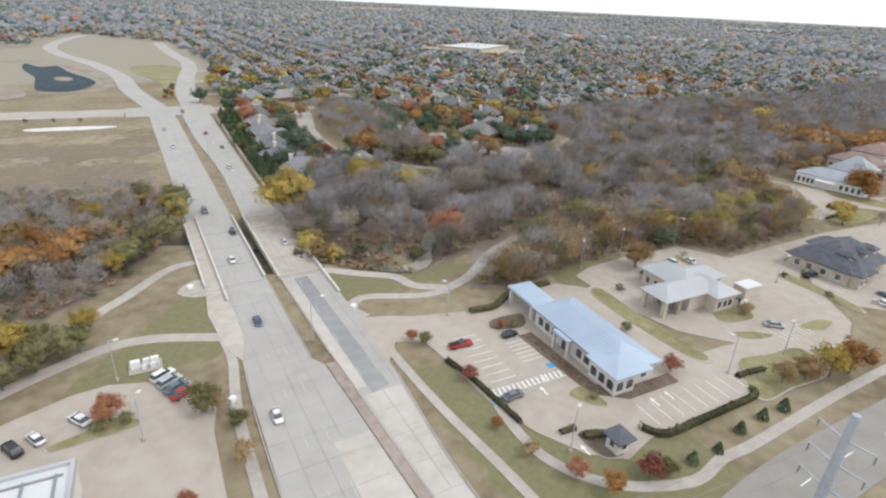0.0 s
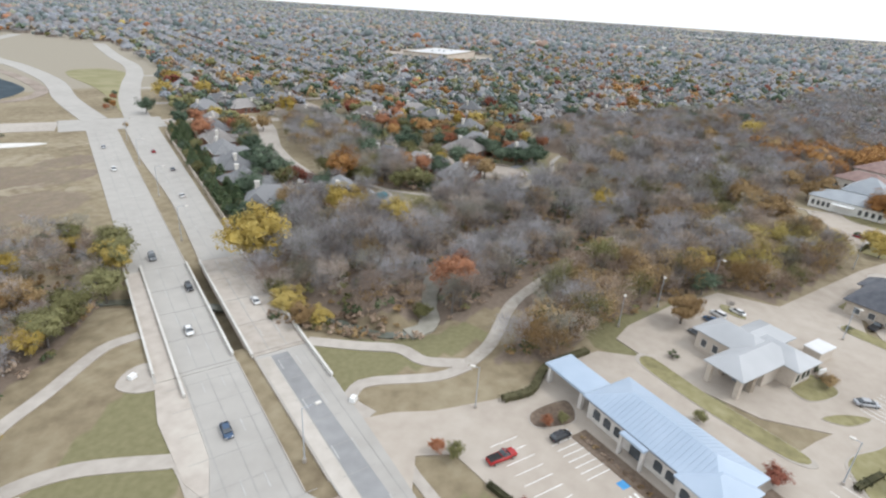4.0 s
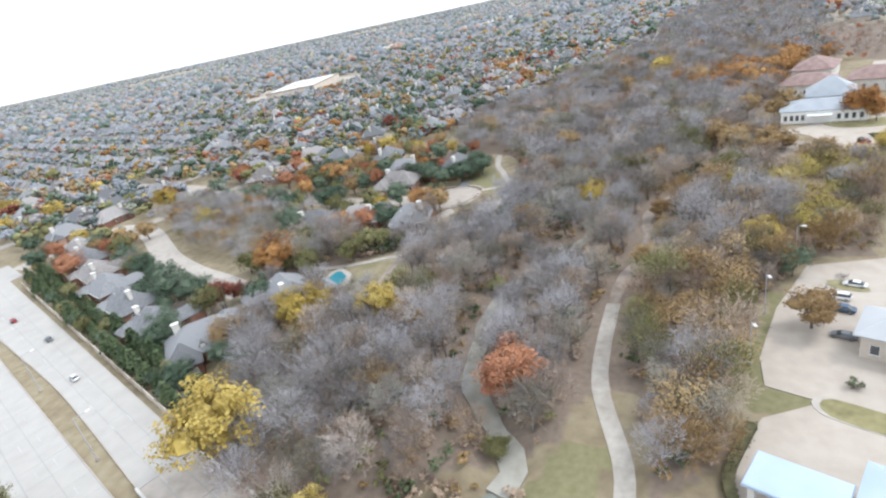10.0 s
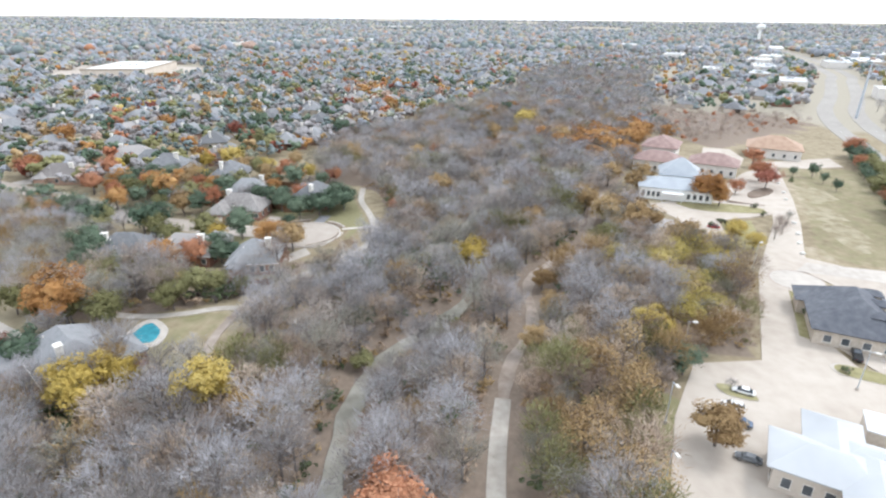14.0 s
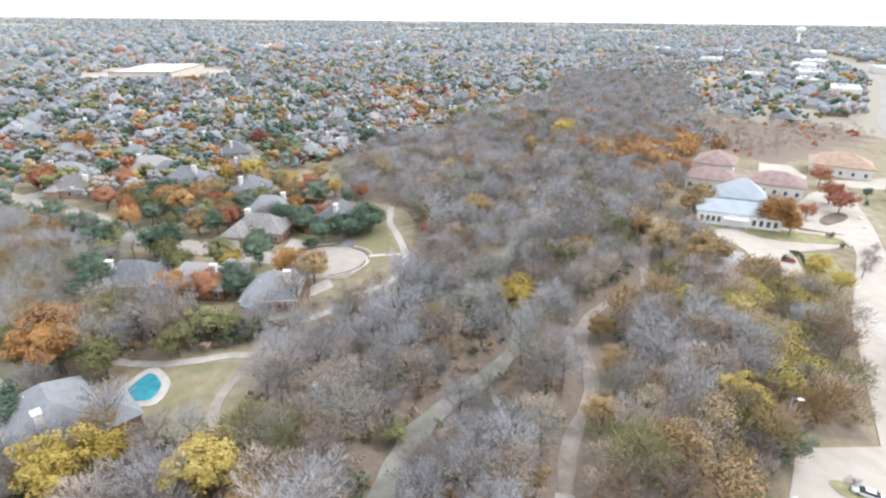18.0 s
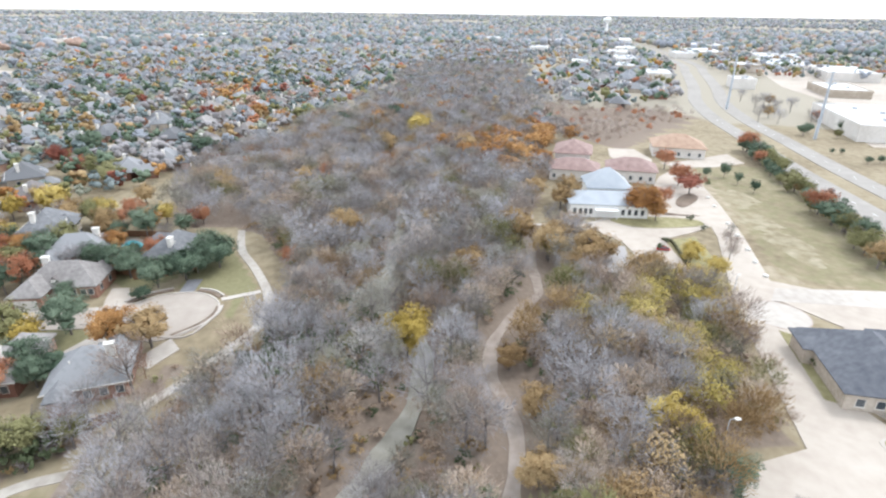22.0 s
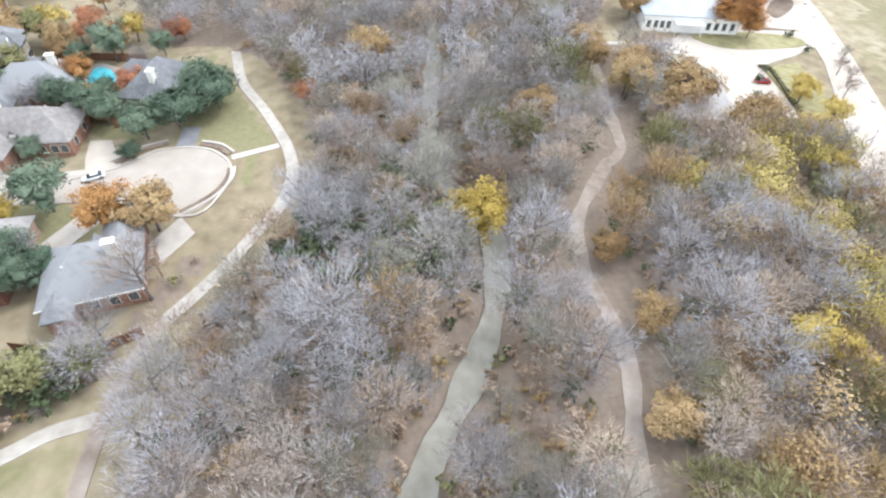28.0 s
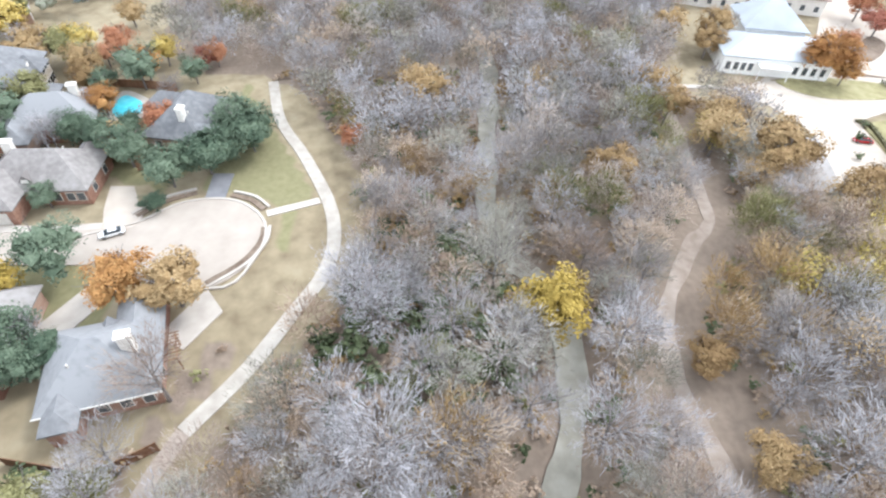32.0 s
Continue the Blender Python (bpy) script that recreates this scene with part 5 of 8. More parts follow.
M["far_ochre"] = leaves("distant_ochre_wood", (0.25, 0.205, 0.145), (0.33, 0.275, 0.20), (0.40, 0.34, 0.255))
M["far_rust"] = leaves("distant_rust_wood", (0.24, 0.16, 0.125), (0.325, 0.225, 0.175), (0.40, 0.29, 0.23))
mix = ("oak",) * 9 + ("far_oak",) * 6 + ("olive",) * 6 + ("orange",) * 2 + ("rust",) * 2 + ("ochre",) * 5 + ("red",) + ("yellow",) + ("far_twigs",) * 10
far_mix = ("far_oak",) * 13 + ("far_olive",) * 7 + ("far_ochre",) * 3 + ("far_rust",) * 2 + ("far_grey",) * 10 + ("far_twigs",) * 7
# mostly bluish far_grey, so the painted haze is strongest at the horizon
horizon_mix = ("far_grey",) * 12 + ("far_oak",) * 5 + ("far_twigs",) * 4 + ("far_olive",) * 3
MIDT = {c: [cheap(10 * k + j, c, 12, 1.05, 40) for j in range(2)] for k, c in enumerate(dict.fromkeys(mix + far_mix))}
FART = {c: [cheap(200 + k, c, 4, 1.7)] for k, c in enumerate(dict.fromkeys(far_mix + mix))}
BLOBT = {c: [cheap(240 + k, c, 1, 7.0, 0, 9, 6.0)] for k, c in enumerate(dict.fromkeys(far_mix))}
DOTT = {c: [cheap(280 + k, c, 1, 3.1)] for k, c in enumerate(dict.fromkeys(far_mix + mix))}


def leaf_colour(x, y, near):
    """Neighbouring gardens share their kinds of trees."""
    # the haze-tinted far_mix colours take over as distance grows
    pick = mix if random.random() > (math.hypot(x, y) - 200) / near else far_mix
    cell = random.Random(int(x // 24) * 7919 + int(y // 24) * 104729)
    first, second = cell.choice(pick), cell.choice(pick)
    q = random.random()
    return first if q < 0.42 else second if q < 0.68 else random.choice(pick)


hx, hy = np.array([h[0] for h in houses] + [p[0] for p in PLACES]), np.array([h[1] for h in houses] + [p[1] for p in PLACES])


def open_spot(x, y):
    out = np.ones(len(x), bool)
    for k in range(0, len(x), 2000):
        d2 = (x[k:k + 2000, None] - hx) ** 2 + (y[k:k + 2000, None] - hy) ** 2
        out[k:k + 2000] = d2.min(1) > 34
    for cx, cy, r in ((224, 139, 7.5), (175, 119, 9.5), (160, 114, 9), (200, 132, 7), (120, 131, 10), (127, 125, 7.5), (212, 126, 8), (182, 133, 6), (160, 124, 10)):
        out &= np.hypot(x - cx, y - cy) > r
    return out & (far_from(cross, x, y) > 22) & (far_from(STREET, x, y) > 7.5) & ~inside(GREYWOOD, x, y) & ~inside(GRASS_N, x, y) & (far_from(cul_line, x, y) > 7) & (np.hypot(x - SHOP[0], y - SHOP[1]) > 80) & off_roads(x, y, 17)


random.seed(41)
GARDENS = [(100, 150), (128, 122), (160, 108), (196, 130), (240, 124), (300, 125), (400, 118), (520, 80), (640, 60), (760, 180), (620, 560), (350, 640), (150, 480), (130, 330), (170, 300), (150, 262), (120, 200)]
spots = scatter(GARDENS, 7.6, 8, lambda x, y: in_town(x, y) | inside([(100, 150), (128, 122), (158, 116), (180, 128), (200, 128), (250, 125), (250, 260), (170, 290)], x, y))
spots = spots[open_spot(spots[:, 0], spots[:, 1]) & (np.hypot(spots[:, 0] - 188, spots[:, 1] - 117) > 17) & bearing_ok(spots[:, 0], spots[:, 1])]
near_t = [(x, y) for x, y in spots if x < 300 and math.hypot(x - 120, y - 60) < 175][:170]
for x, y in near_t:
    c = random.choice(("oak",) * 5 + ("olive", "olive", "ochre", "orange", "rust", "yellow", "bare", "bare", "bare"))
    if c == "bare":
        plant(random.choice(BARE), x, y, rnd(0.6, 0.95), "bare grey garden tree between houses", group="garden trees")
    else:
        plant(random.choice(LEAFY[c]), x, y, rnd(0.75, 1.3), WORDS[c] + " in a garden", group="garden trees")
near_t = set(near_t)
spots = [p for p in spots if (p[0], p[1]) not in near_t]
joined("town_trees", [(random.choice(MIDT[leaf_colour(x, y, 900)]), x, y, random.triangular(0.6, 1.5, 1.0), 0.0) for x, y in spots], "dark green and autumn-coloured garden trees", "trees")
ring = [(2300 * math.sin(radians(a)), 2300 * math.cos(radians(a))) for a in range(0, 151, 6)] + [(0, 0)]
spots = scatter(ring, 13.5, 9, lambda x, y: (np.hypot(x, y) > 330) & bearing_ok(x, y) & ~inside(GARDENS, x, y) & ((np.hypot(x, y) < 1000) | (np.sin(x * 12.9 + y * 7.1) > 0.1)) & ((~inside(ROWS, x, y) & ~inside(ROWS_EAST, x, y)) | (np.sin(x * 3.1 + y * 5.7) > 0.35)) & (in_town(x, y) | (np.hypot(x, y) > 700)))
spots = spots[open_spot(spots[:, 0], spots[:, 1])]
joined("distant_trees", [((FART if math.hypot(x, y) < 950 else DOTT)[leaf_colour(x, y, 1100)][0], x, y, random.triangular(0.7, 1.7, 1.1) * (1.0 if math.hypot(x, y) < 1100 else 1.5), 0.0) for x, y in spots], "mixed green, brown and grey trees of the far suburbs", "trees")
ring = [(4650 * math.sin(radians(a)), 4650 * math.cos(radians(a))) for a in range(0, 151, 6)] + [(0, 0)]
spots = scatter(ring, 40, 10, lambda x, y: (np.hypot(x, y) > 1900) & bearing_ok(x, y) & (np.sin(x * 0.004 + 2 * np.sin(y * 0.003)) + np.sin(y * 0.0061 - x * 0.002) > -1.35))
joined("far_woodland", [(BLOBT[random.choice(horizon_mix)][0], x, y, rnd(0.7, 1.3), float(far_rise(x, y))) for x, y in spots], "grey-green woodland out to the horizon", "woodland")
def soft_bare(k, mat):
    """A far bare tree: a rounded haze of broad tufts."""
    s, pts, r = limbs(8.2, 3.0, 5, 900 + k, 0.16)
    return Kind("town_tree", M[mat], s, bare_crown(pts, r, 110, 8.2, 3.2, 0.5), trunk=False)


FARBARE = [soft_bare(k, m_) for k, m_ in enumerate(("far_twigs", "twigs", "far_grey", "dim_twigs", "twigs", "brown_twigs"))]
grey_spots = scatter(GREYWOOD, 4.6, 14, lambda x, y: far_from(STREET, x, y) > 7)
joined("grey_grove", [(random.choice(BARE + BROWNS + THIN["ochre"] + THIN["olive"][:1]), x, y, rnd(0.7, 1.1), 0.0) for x, y in grey_spots], "grey bare trees with fading leaves between streets", "trees")
spots = scatter(FARWOODS, 5.4, 12, lambda x, y: (x < 640 + 90 * np.sin(y * 0.05)) | (np.sin(x * 7.3 + y * 3.9) > np.interp(x, [650, 1000], [-0.6, 0.3])))
far_wood = []
for x, y in spots:
    q = random.random()
    if x < 450 and y < -25:                           # low brown scrub behind the villas
        kind = random.choice(SCRUB[:1] + DOMES["brown_twigs"][:1] + FARBARE[5:]) if q < 0.9 else MIDT["rust"][0]
        far_wood.append((kind, x, y, rnd(0.4, 0.75), 0.0))
    elif q < 0.86:
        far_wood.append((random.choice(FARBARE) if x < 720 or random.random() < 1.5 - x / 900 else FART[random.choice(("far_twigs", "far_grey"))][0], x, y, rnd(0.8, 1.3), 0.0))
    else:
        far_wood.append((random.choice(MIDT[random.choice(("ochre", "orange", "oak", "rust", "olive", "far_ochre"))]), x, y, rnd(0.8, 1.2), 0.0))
joined("far_woods", far_wood, "grey-brown bare woods along the creek far off", "woods")

# ---------------------------------------------------------------- median, markings, kerbs of the avenue
M["median"] = material("red_brown_median_paving", [(0.26, 0.20, 0.17), (0.34, 0.28, 0.24), (0.42, 0.36, 0.31)], 0.6, 0.9)
M["patch"] = material("darker_worn_lane", [(0.24, 0.24, 0.24), (0.29, 0.29, 0.29), (0.34, 0.34, 0.335)], 0.4, 0.9)
M["patch_light"] = material("pale_new_concrete_lane", [(0.42, 0.38, 0.33), (0.50, 0.46, 0.41), (0.57, 0.53, 0.48)], 0.4, 0.9)
slab("median_strip", [R(-160, 20.6), R(-160, 21.9), R(20, 20.4), R(54, 18.9), R(54, 17.1), R(20, 18.8)], 0.30, M["median"], "narrow raised red-brown median", "median", 0.4)
slab("road_lane_dark", [R(43, 21.6), R(44, 25.0), R(89, 24.0), R(89, 20.9)], Z + 0.02, M["patch"], "darker worn lane of the carriageway", "road", 0.02)
slab("road_lane_pale", [R(-60, 12.2), R(-60, 19.2), R(20, 18.5), R(35, 17.8), R(35, 12.2)], Z + 0.02, M["patch_light"], "pale new concrete turning lane", "road", 0.02)
slab("road_lane_pale_north", [R(-60, 21.4), R(-60, 26.0), R(20, 25.5), R(31, 25.9), R(43, 26.8), R(43, 20.1), R(20, 20.8)], Z + 0.02, M["patch_light"], "pale new concrete lanes", "road", 0.02)
slab("road_lane_pale_east", [R(45, 19.6), R(45, 21.4), R(89, 20.7), R(89, 18.5), R(57, 19.1)], Z + 0.02, M["patch_light"], "pale concrete lane edge", "road", 0.02)


def kerb(name, pts, label="pale concrete kerb", w=0.18, h=0.30, closed=False):
    return band(name, pts, w, h, M["concrete"], label, "kerb", 2.0, 0.35)


kerb("kerb_avenue_west", [R(-100, 2.5), R(28, 2.9), R(50, 3.5), R(61, 4.2)])
kerb("kerb_avenue_east", [R(-20, 26.2), R(20, 25.95), R(31, 26.35), R(46, 27.6)])
kerb("kerb_median_west", [R(57, 15.4), R(90, 15.3)])
kerb("kerb_median_east", [R(57, 18.8), R(90, 18.1)])
kerb("kerb_median_far_west", [R(136, 15.0), R(200, 14.8), R(288, 14.7)])
kerb("kerb_median_far_east", [R(136, 18.1), R(186, 19.3), R(240, 17.5), R(288, 17.9)])

seam = Shape()
M["seam"] = material("weathered_lane_seam", [(0.30, 0.29, 0.275), (0.345, 0.335, 0.315), (0.385, 0.375, 0.35)], 0.5, 0.9)
for v0, v1, u0, u1 in ((6.9, 6.3, 18, 89), (10.3, 9.9, 18, 89), (13.6, 13.3, 36, 89), (23.6, 23.4, 20, 43), (26.6, 26.4, 44, 89), (6.2, 5.8, 136, 295), (10.4, 10.1, 136, 295), (21.4, 22.6, 136, 295), (24.6, 26.8, 136, 295), (8.8, 8.8, 91, 134), (11.9, 11.9, 91, 134), (21.2, 21.2, 91, 134), (24.6, 24.6, 91, 134)):
    seam.prism([R(u0, v0 - 0.07), R(u0, v0 + 0.07), R(u1, v1 + 0.07), R(u1, v1 - 0.07)], Z + 0.014, Z + 0.024)
for k in range(46):
    u = 20 + k * 6.1
    if not 89 < u < 136:
        v0, v1 = (3.2, 15.0) if u > 60 else (3.0, 17.0)
        seam.prism([R(u, v0), R(u, v1), R(u + 0.09, v1), R(u + 0.09, v0)], Z + 0.013, Z + 0.022)
        seam.prism([R(u, 20.6), R(u, 25.6), R(u + 0.09, 25.6), R(u + 0.09, 20.6)], Z + 0.013, Z + 0.022)
tagged(part("pavement_seams", seam.mesh("pavement_seams", M["seam"])), "thin darker seams between the carriageway's concrete slabs", "joint", kind="structure")
dash = Shape()
for v in (8.6, 11.8, 21.6, 24.8):
    for k in range(-8, 24):
        u = k * 12.0
        dash.prism([R(u, v - 0.07), R(u, v + 0.07), R(u + 3, v + 0.07), R(u + 3, v - 0.07)], Z + 0.02, Z + 0.026)
faint = material("worn_white_line", [(0.38, 0.375, 0.36), (0.46, 0.455, 0.44), (0.55, 0.55, 0.53)], 1.5, 0.8)
tagged(part("lane_markings", dash.mesh("lane_markings", faint)), "worn white dashed lane lines on the avenue", "road marking", kind="structure")
dash = Shape()
for line in (north, south):
    pts = curve_through([Vector(p) for p in line[:8]], 3.0)
    for k in range(2, len(pts) - 2, 4):
        d = (pts[k + 1] - pts[k]).normalized()
        n = Vector((d.y, -d.x)) * 0.08
        a, b = pts[k], pts[k] + d * 3
        dash.prism([tuple(a - n), tuple(a + n), tuple(b + n), tuple(b - n)], Z + 0.005, Z + 0.012)
tagged(part("lane_markings_boulevard", dash.mesh("lane_markings_boulevard", M["white"])), "white dashed lane lines on the boulevard", "road marking", kind="structure")
joints = Shape()
M["joint"] = material("dark_joint_sealant", [(0.12, 0.12, 0.12), (0.17, 0.17, 0.16), (0.22, 0.21, 0.2)], 1.0, 0.9)
for k in range(12):
    u = 91 + k * 3.6
    for v0, v1 in ((5.8, 14.8), (18.2, 27.9)):
        if k % 3 == 0:
            joints.prism([R(u, v0), R(u, v1), R(u + 0.12, v1), R(u + 0.12, v0)], Z + 0.012, Z + 0.018)
tagged(part("deck_joints", joints.mesh("deck_joints", M["joint"])), "dark expansion joints across the bridge deck", "joint", kind="structure")
for u in (97, 108, 119, 130):
    for v0, v1 in ((2.6, 15.0), (18.0, 28.2)):
        part("pier", Shape().prism([R(u, v0 + 1), R(u, v1 - 1), R(u + 0.8, v1 - 1), R(u + 0.8, v0 + 1)], -3.6, -0.9).mesh("pier", M["concrete"]), bridge)
wall = thing("screen_wall", "long tan masonry wall beside the avenue", "wall", kind="structure")
for k in range(22):
    u0, u1 = 136 + k * 6.6, 136 + (k + 1) * 6.6
    w0, w1 = 29.0 + (u0 - 136) * 0.026, 29.0 + (u1 - 136) * 0.026
    part("panel", Shape().prism([R(u0, w0), R(u0, w0 + 0.2), R(u1 - 0.4, w1 + 0.2), R(u1 - 0.4, w1)], 0, 1.7).mesh("panel", M["stone"]), wall)
    part("post", Shape().prism([R(u1 - 0.4, w1 - 0.1), R(u1 - 0.4, w1 + 0.3), R(u1, w1 + 0.3), R(u1, w1 - 0.1)], 0, 1.95).mesh("post", M["stone"]), wall)

# ---------------------------------------------------------------- islands and lawns in the paving
M["turf"] = material("winter_turf", [(0.17, 0.15, 0.075), (0.26, 0.235, 0.12), (0.34, 0.31, 0.18)], 0.6, 0.95, bump=0.3, bump_scale=3)
M["mulch"] = material("dark_mulch_bed", [(0.10, 0.07, 0.05), (0.16, 0.12, 0.09), (0.23, 0.18, 0.14)], 1.5, 0.95, bump=0.4)


def island(outline, label="planted island of winter turf", mat="turf", z=0.26):
    o = smooth_outline(outline, 0.8)
    slab("kerb_island", o, z - 0.04, M["concrete"], "pale concrete island kerb", "kerb", 0.2)
    c = (sum(p[0] for p in o) / len(o), sum(p[1] for p in o) / len(o))
    slab("island", [(c[0] + (x - c[0]) * 0.94, c[1] + (y - c[1]) * 0.94) for x, y in o], z, M[mat], label, "planting bed", 0.2)


island([(-6.4, 55.8), (5.0, 52.4), (5.6, 53.6), (3.6, 56.4), (0.8, 58.4), (-1.6, 56.8), (-6.6, 57.2)], "long island of winter turf with small trees")
island([(57.5, 10), (61, 9.6), (60.6, 5), (59.6, 3.6), (58, 6)])
island([(97.5, 25), (94, 26), (90, 18), (87, 10), (84, -2), (86.5, -4.5), (90, 5), (93, 14)])
island([(50, 4.2), (53.5, 2.5), (54.5, -0.5), (51.5, -3.2), (48.5, -1)], "curved mulch bed with a hedge", "mulch")
island([(103, -2), (110, -6), (113, -1), (106, 2)])
island([(99, -4), (103, -7), (105, -11), (100, -8)])
island([(113, -14), (119, -16), (121, -19), (115, -18)])
island([(127, 13), (130.5, 14.5), (131, 19), (128, 18)])
island([(89, -8), (97, -12), (104, -16), (99, -22), (88, -18), (80, -14.5)], "lawn of winter turf beside the boulevard")
island([(70, 27.5), (74, 31), (67, 34), (64.5, 31.5)], "mulch bed beside the office", "mulch")

# ---------------------------------------------------------------- hedges
M["hedge"] = leaves("clipped_dark_hedge", (0.04, 0.04, 0.02), (0.075, 0.07, 0.035), (0.12, 0.11, 0.06))


def hedge(pts, w=1.0, h=0.9, label="low clipped dark hedge beside the paving"):
    line = curve_through([Vector(p) for p in pts], 0.5)
    rs = np.random.RandomState(len(pts) * 7 + int(pts[0][0] * 10))
    c = []
    for p in line:
        for _ in range(26):
            c.append((p.x + rs.uniform(-w, w) / 2, p.y + rs.uniform(-w, w) / 2, rs.uniform(0.1, h)))
    v, f = leaf_crown(np.array(c), rs, len(c), 0.16, 0.1)
    t = thing("hedge", label, "hedge")
    part("foliage", mesh_of("hedge_foliage", v, f, M["hedge"]), t)
    a, b = sides_of(line, w * 0.4, w * 0.4)
    o = Shape()
    n = len(line)
    o.add([(p.x, p.y, 0) for p in a] + [(p.x, p.y, 0) for p in b] + [(p.x, p.y, h * 0.85) for p in a] + [(p.x, p.y, h * 0.85) for p in b],
          [g for k in range(n - 1) for g in ((2 * n + k, 2 * n + k + 1, 3 * n + k + 1, 3 * n + k), (k, k + 1, 2 * n + k + 1, 2 * n + k), (n + k + 1, n + k, 3 * n + k, 3 * n + k + 1))])
    part("core", o.mesh("hedge_core", M["hedge"]), t)


hedge([(50, 31), (49, 24), (47.5, 18), (46, 12)])
hedge([(48.5, 6), (51, 5)])
hedge([(50.2, 3), (53, 0.8), (53.6, -1.2)], 1.4, 1.1)
hedge([(58.5, -2.6), (59, -5), (61, -6.6), (66, -8.4), (72, -10.6), (80, -13.4), (82, -12.6)], 1.2, 1.1)
hedge([(84, -9.6), (87, -11), (90, -12.5)], 1.1, 1.0)
hedge([(66.5, 39), (72, 36.6), (80, 37.8), (90, 34.4)], 1.6, 1.2, "loose pale green hedge along the drive")

# ---------------------------------------------------------------- trees of the office grounds and the verges
random.seed(51)
for x, y, c, size in [(77, 0, "red", 0.5), (97, -22, "yellow", 0.95), (92, -19, "ochre", 0.8), (101, -24.5, "orange", 0.95), (88, -16, "ochre", 0.6), (50, 40, "rust", 0.36), (51, 37.6, "olive", 0.4), (48.5, 24.5, "red", 0.42), (66, 30.5, "rust", 0.3), (68.5, 29, "olive", 0.28), (42.6, 14, "orange", 0.3), (41.6, 7, "ochre", 0.36), (42.5, 0, "rust", 0.45), (43.6, -5, "orange", 0.5), (50, -7.5, "red", 0.55), (52, -9.3, "olive", 0.4), (110, -4, "ochre", 0.45), (84, 12, "olive", 0.32), (2.2, 56.4, "rust", 0.66), (3.6, 54.4, "olive", 0.3), (0.2, 55.2, "olive", 0.3), (13, 49, "olive", 0.72), (14, 48, "ochre", 0.5), (15, 42, "olive", 0.45), (12, 35, "ochre", 0.5), (3, 33, "rust", 0.4), (59.5, 6.5, "olive", 0.2), (129.5, 17, "far_grey", 0.3)]:
    k = LEAFY[c] if c in LEAFY else BARE
    plant(random.choice(k), x, y, size, {"far_grey": "small bare tree in a parking island"}.get(c, "small " + WORDS.get(c, "")), wide=1.05)
for x, y, size in [(75, -16, 0.42), (69, -14.2, 0.4), (62, -13, 0.35), (57, -11, 0.4), (80, -18, 0.45), (274, -51, 0.4)]:
    plant(random.choice(CONE), x, y, size, "small dark green conifer on a lawn", wide=1.5)
for x, y, size in ((282.6, -62.4, 0.85), (273.3, -62.4, 0.65), (262.7, -62.3, 0.7), (283, -55, 0.62), (292, -86, 0.75)):
    plant(random.choice(LEAFY["oak"]), x, y, size, "round bushy dark green evergreen on the field", wide=0.8, group="evergreens on the field")
for k in range(46):
    f = k / 45
    x, y = 198 + f * 126 + rnd(-2.5, 2.5), -57 - f * 41 + rnd(-2.6, 2.6)
    c = random.choice(("oak", "oak", "oak", "oak", "oak", "olive", "olive", "olive", "ochre", "rust"))
    plant(random.choice(LEAFY[c]), x, y, random.triangular(0.4, 1.25, 0.7), "small " + WORDS[c] + " in a hedge row", wide=rnd(0.9, 1.4), group="hedge row along the boulevard")
for x, y, size in ((216, -24, 0.55), (211, -23, 0.6), (206, -19, 0.6), (222, -29, 0.5)):
    plant(random.choice(BROWNS), x, y, size, "small bare grey tree at the lane's edge", group="bare trees at the lane")

# ---------------------------------------------------------------- cars
M["tyre"] = material("black_tyre_rubber", [(0.02, 0.02, 0.02), (0.03, 0.03, 0.03), (0.045, 0.045, 0.045)], 4, 0.9, world_space=False)
M["rim"] = material("alloy_rim", [(0.35, 0.35, 0.36), (0.45, 0.45, 0.46), (0.55, 0.55, 0.56)], 4, 0.35, metal=0.9, world_space=False)
M["lamp"] = material("clear_headlight", [(0.6, 0.6, 0.6), (0.7, 0.7, 0.7), (0.8, 0.8, 0.8)], 4, 0.2, world_space=False)
M["tail"] = material("red_taillight", [(0.25, 0.01, 0.01), (0.35, 0.02, 0.02), (0.45, 0.03, 0.03)], 4, 0.3, world_space=False)
PAINT = {"white": (0.75, 0.75, 0.74), "silver": (0.42, 0.43, 0.45), "black": (0.02, 0.02, 0.025), "blue": (0.05, 0.09, 0.16), "red": (0.35, 0.02, 0.02), "grey": (0.16, 0.17, 0.18), "teal": (0.10, 0.16, 0.20)}
PM = {k: material(k + "_car_paint", [tuple(0.85 * q for q in c), c, tuple(min(0.85, 1.12 * q) for q in c)], 0.8, 0.25, spec=0.5, world_space=False) for k, c in PAINT.items()}


def loft(sections, mi=0):
    """A body from cross-sections (x, half width, bottom, shoulder, top, top half width)."""
    s, n = Shape(), 8
    vs = []
    for x, w, z0, zs, z1, tw in sections:
        vs += [(x, -w * 0.92, z0), (x, -w, z0 + 0.15), (x, -w, zs), (x, -tw, z1), (x, tw, z1), (x, w, zs), (x, w, z0 + 0.15), (x, w * 0.92, z0)]
    fs = [(k * n + a, k * n + (a + 1) % n, (k + 1) * n + (a + 1) % n, (k + 1) * n + a) for k in range(len(sections) - 1) for a in range(n)]
    m = (len(sections) - 1) * n
    fs += [tuple(range(n))[::-1], tuple(m + a for a in range(n))]
    return s.add(vs, [f[::-1] for f in fs], mi)


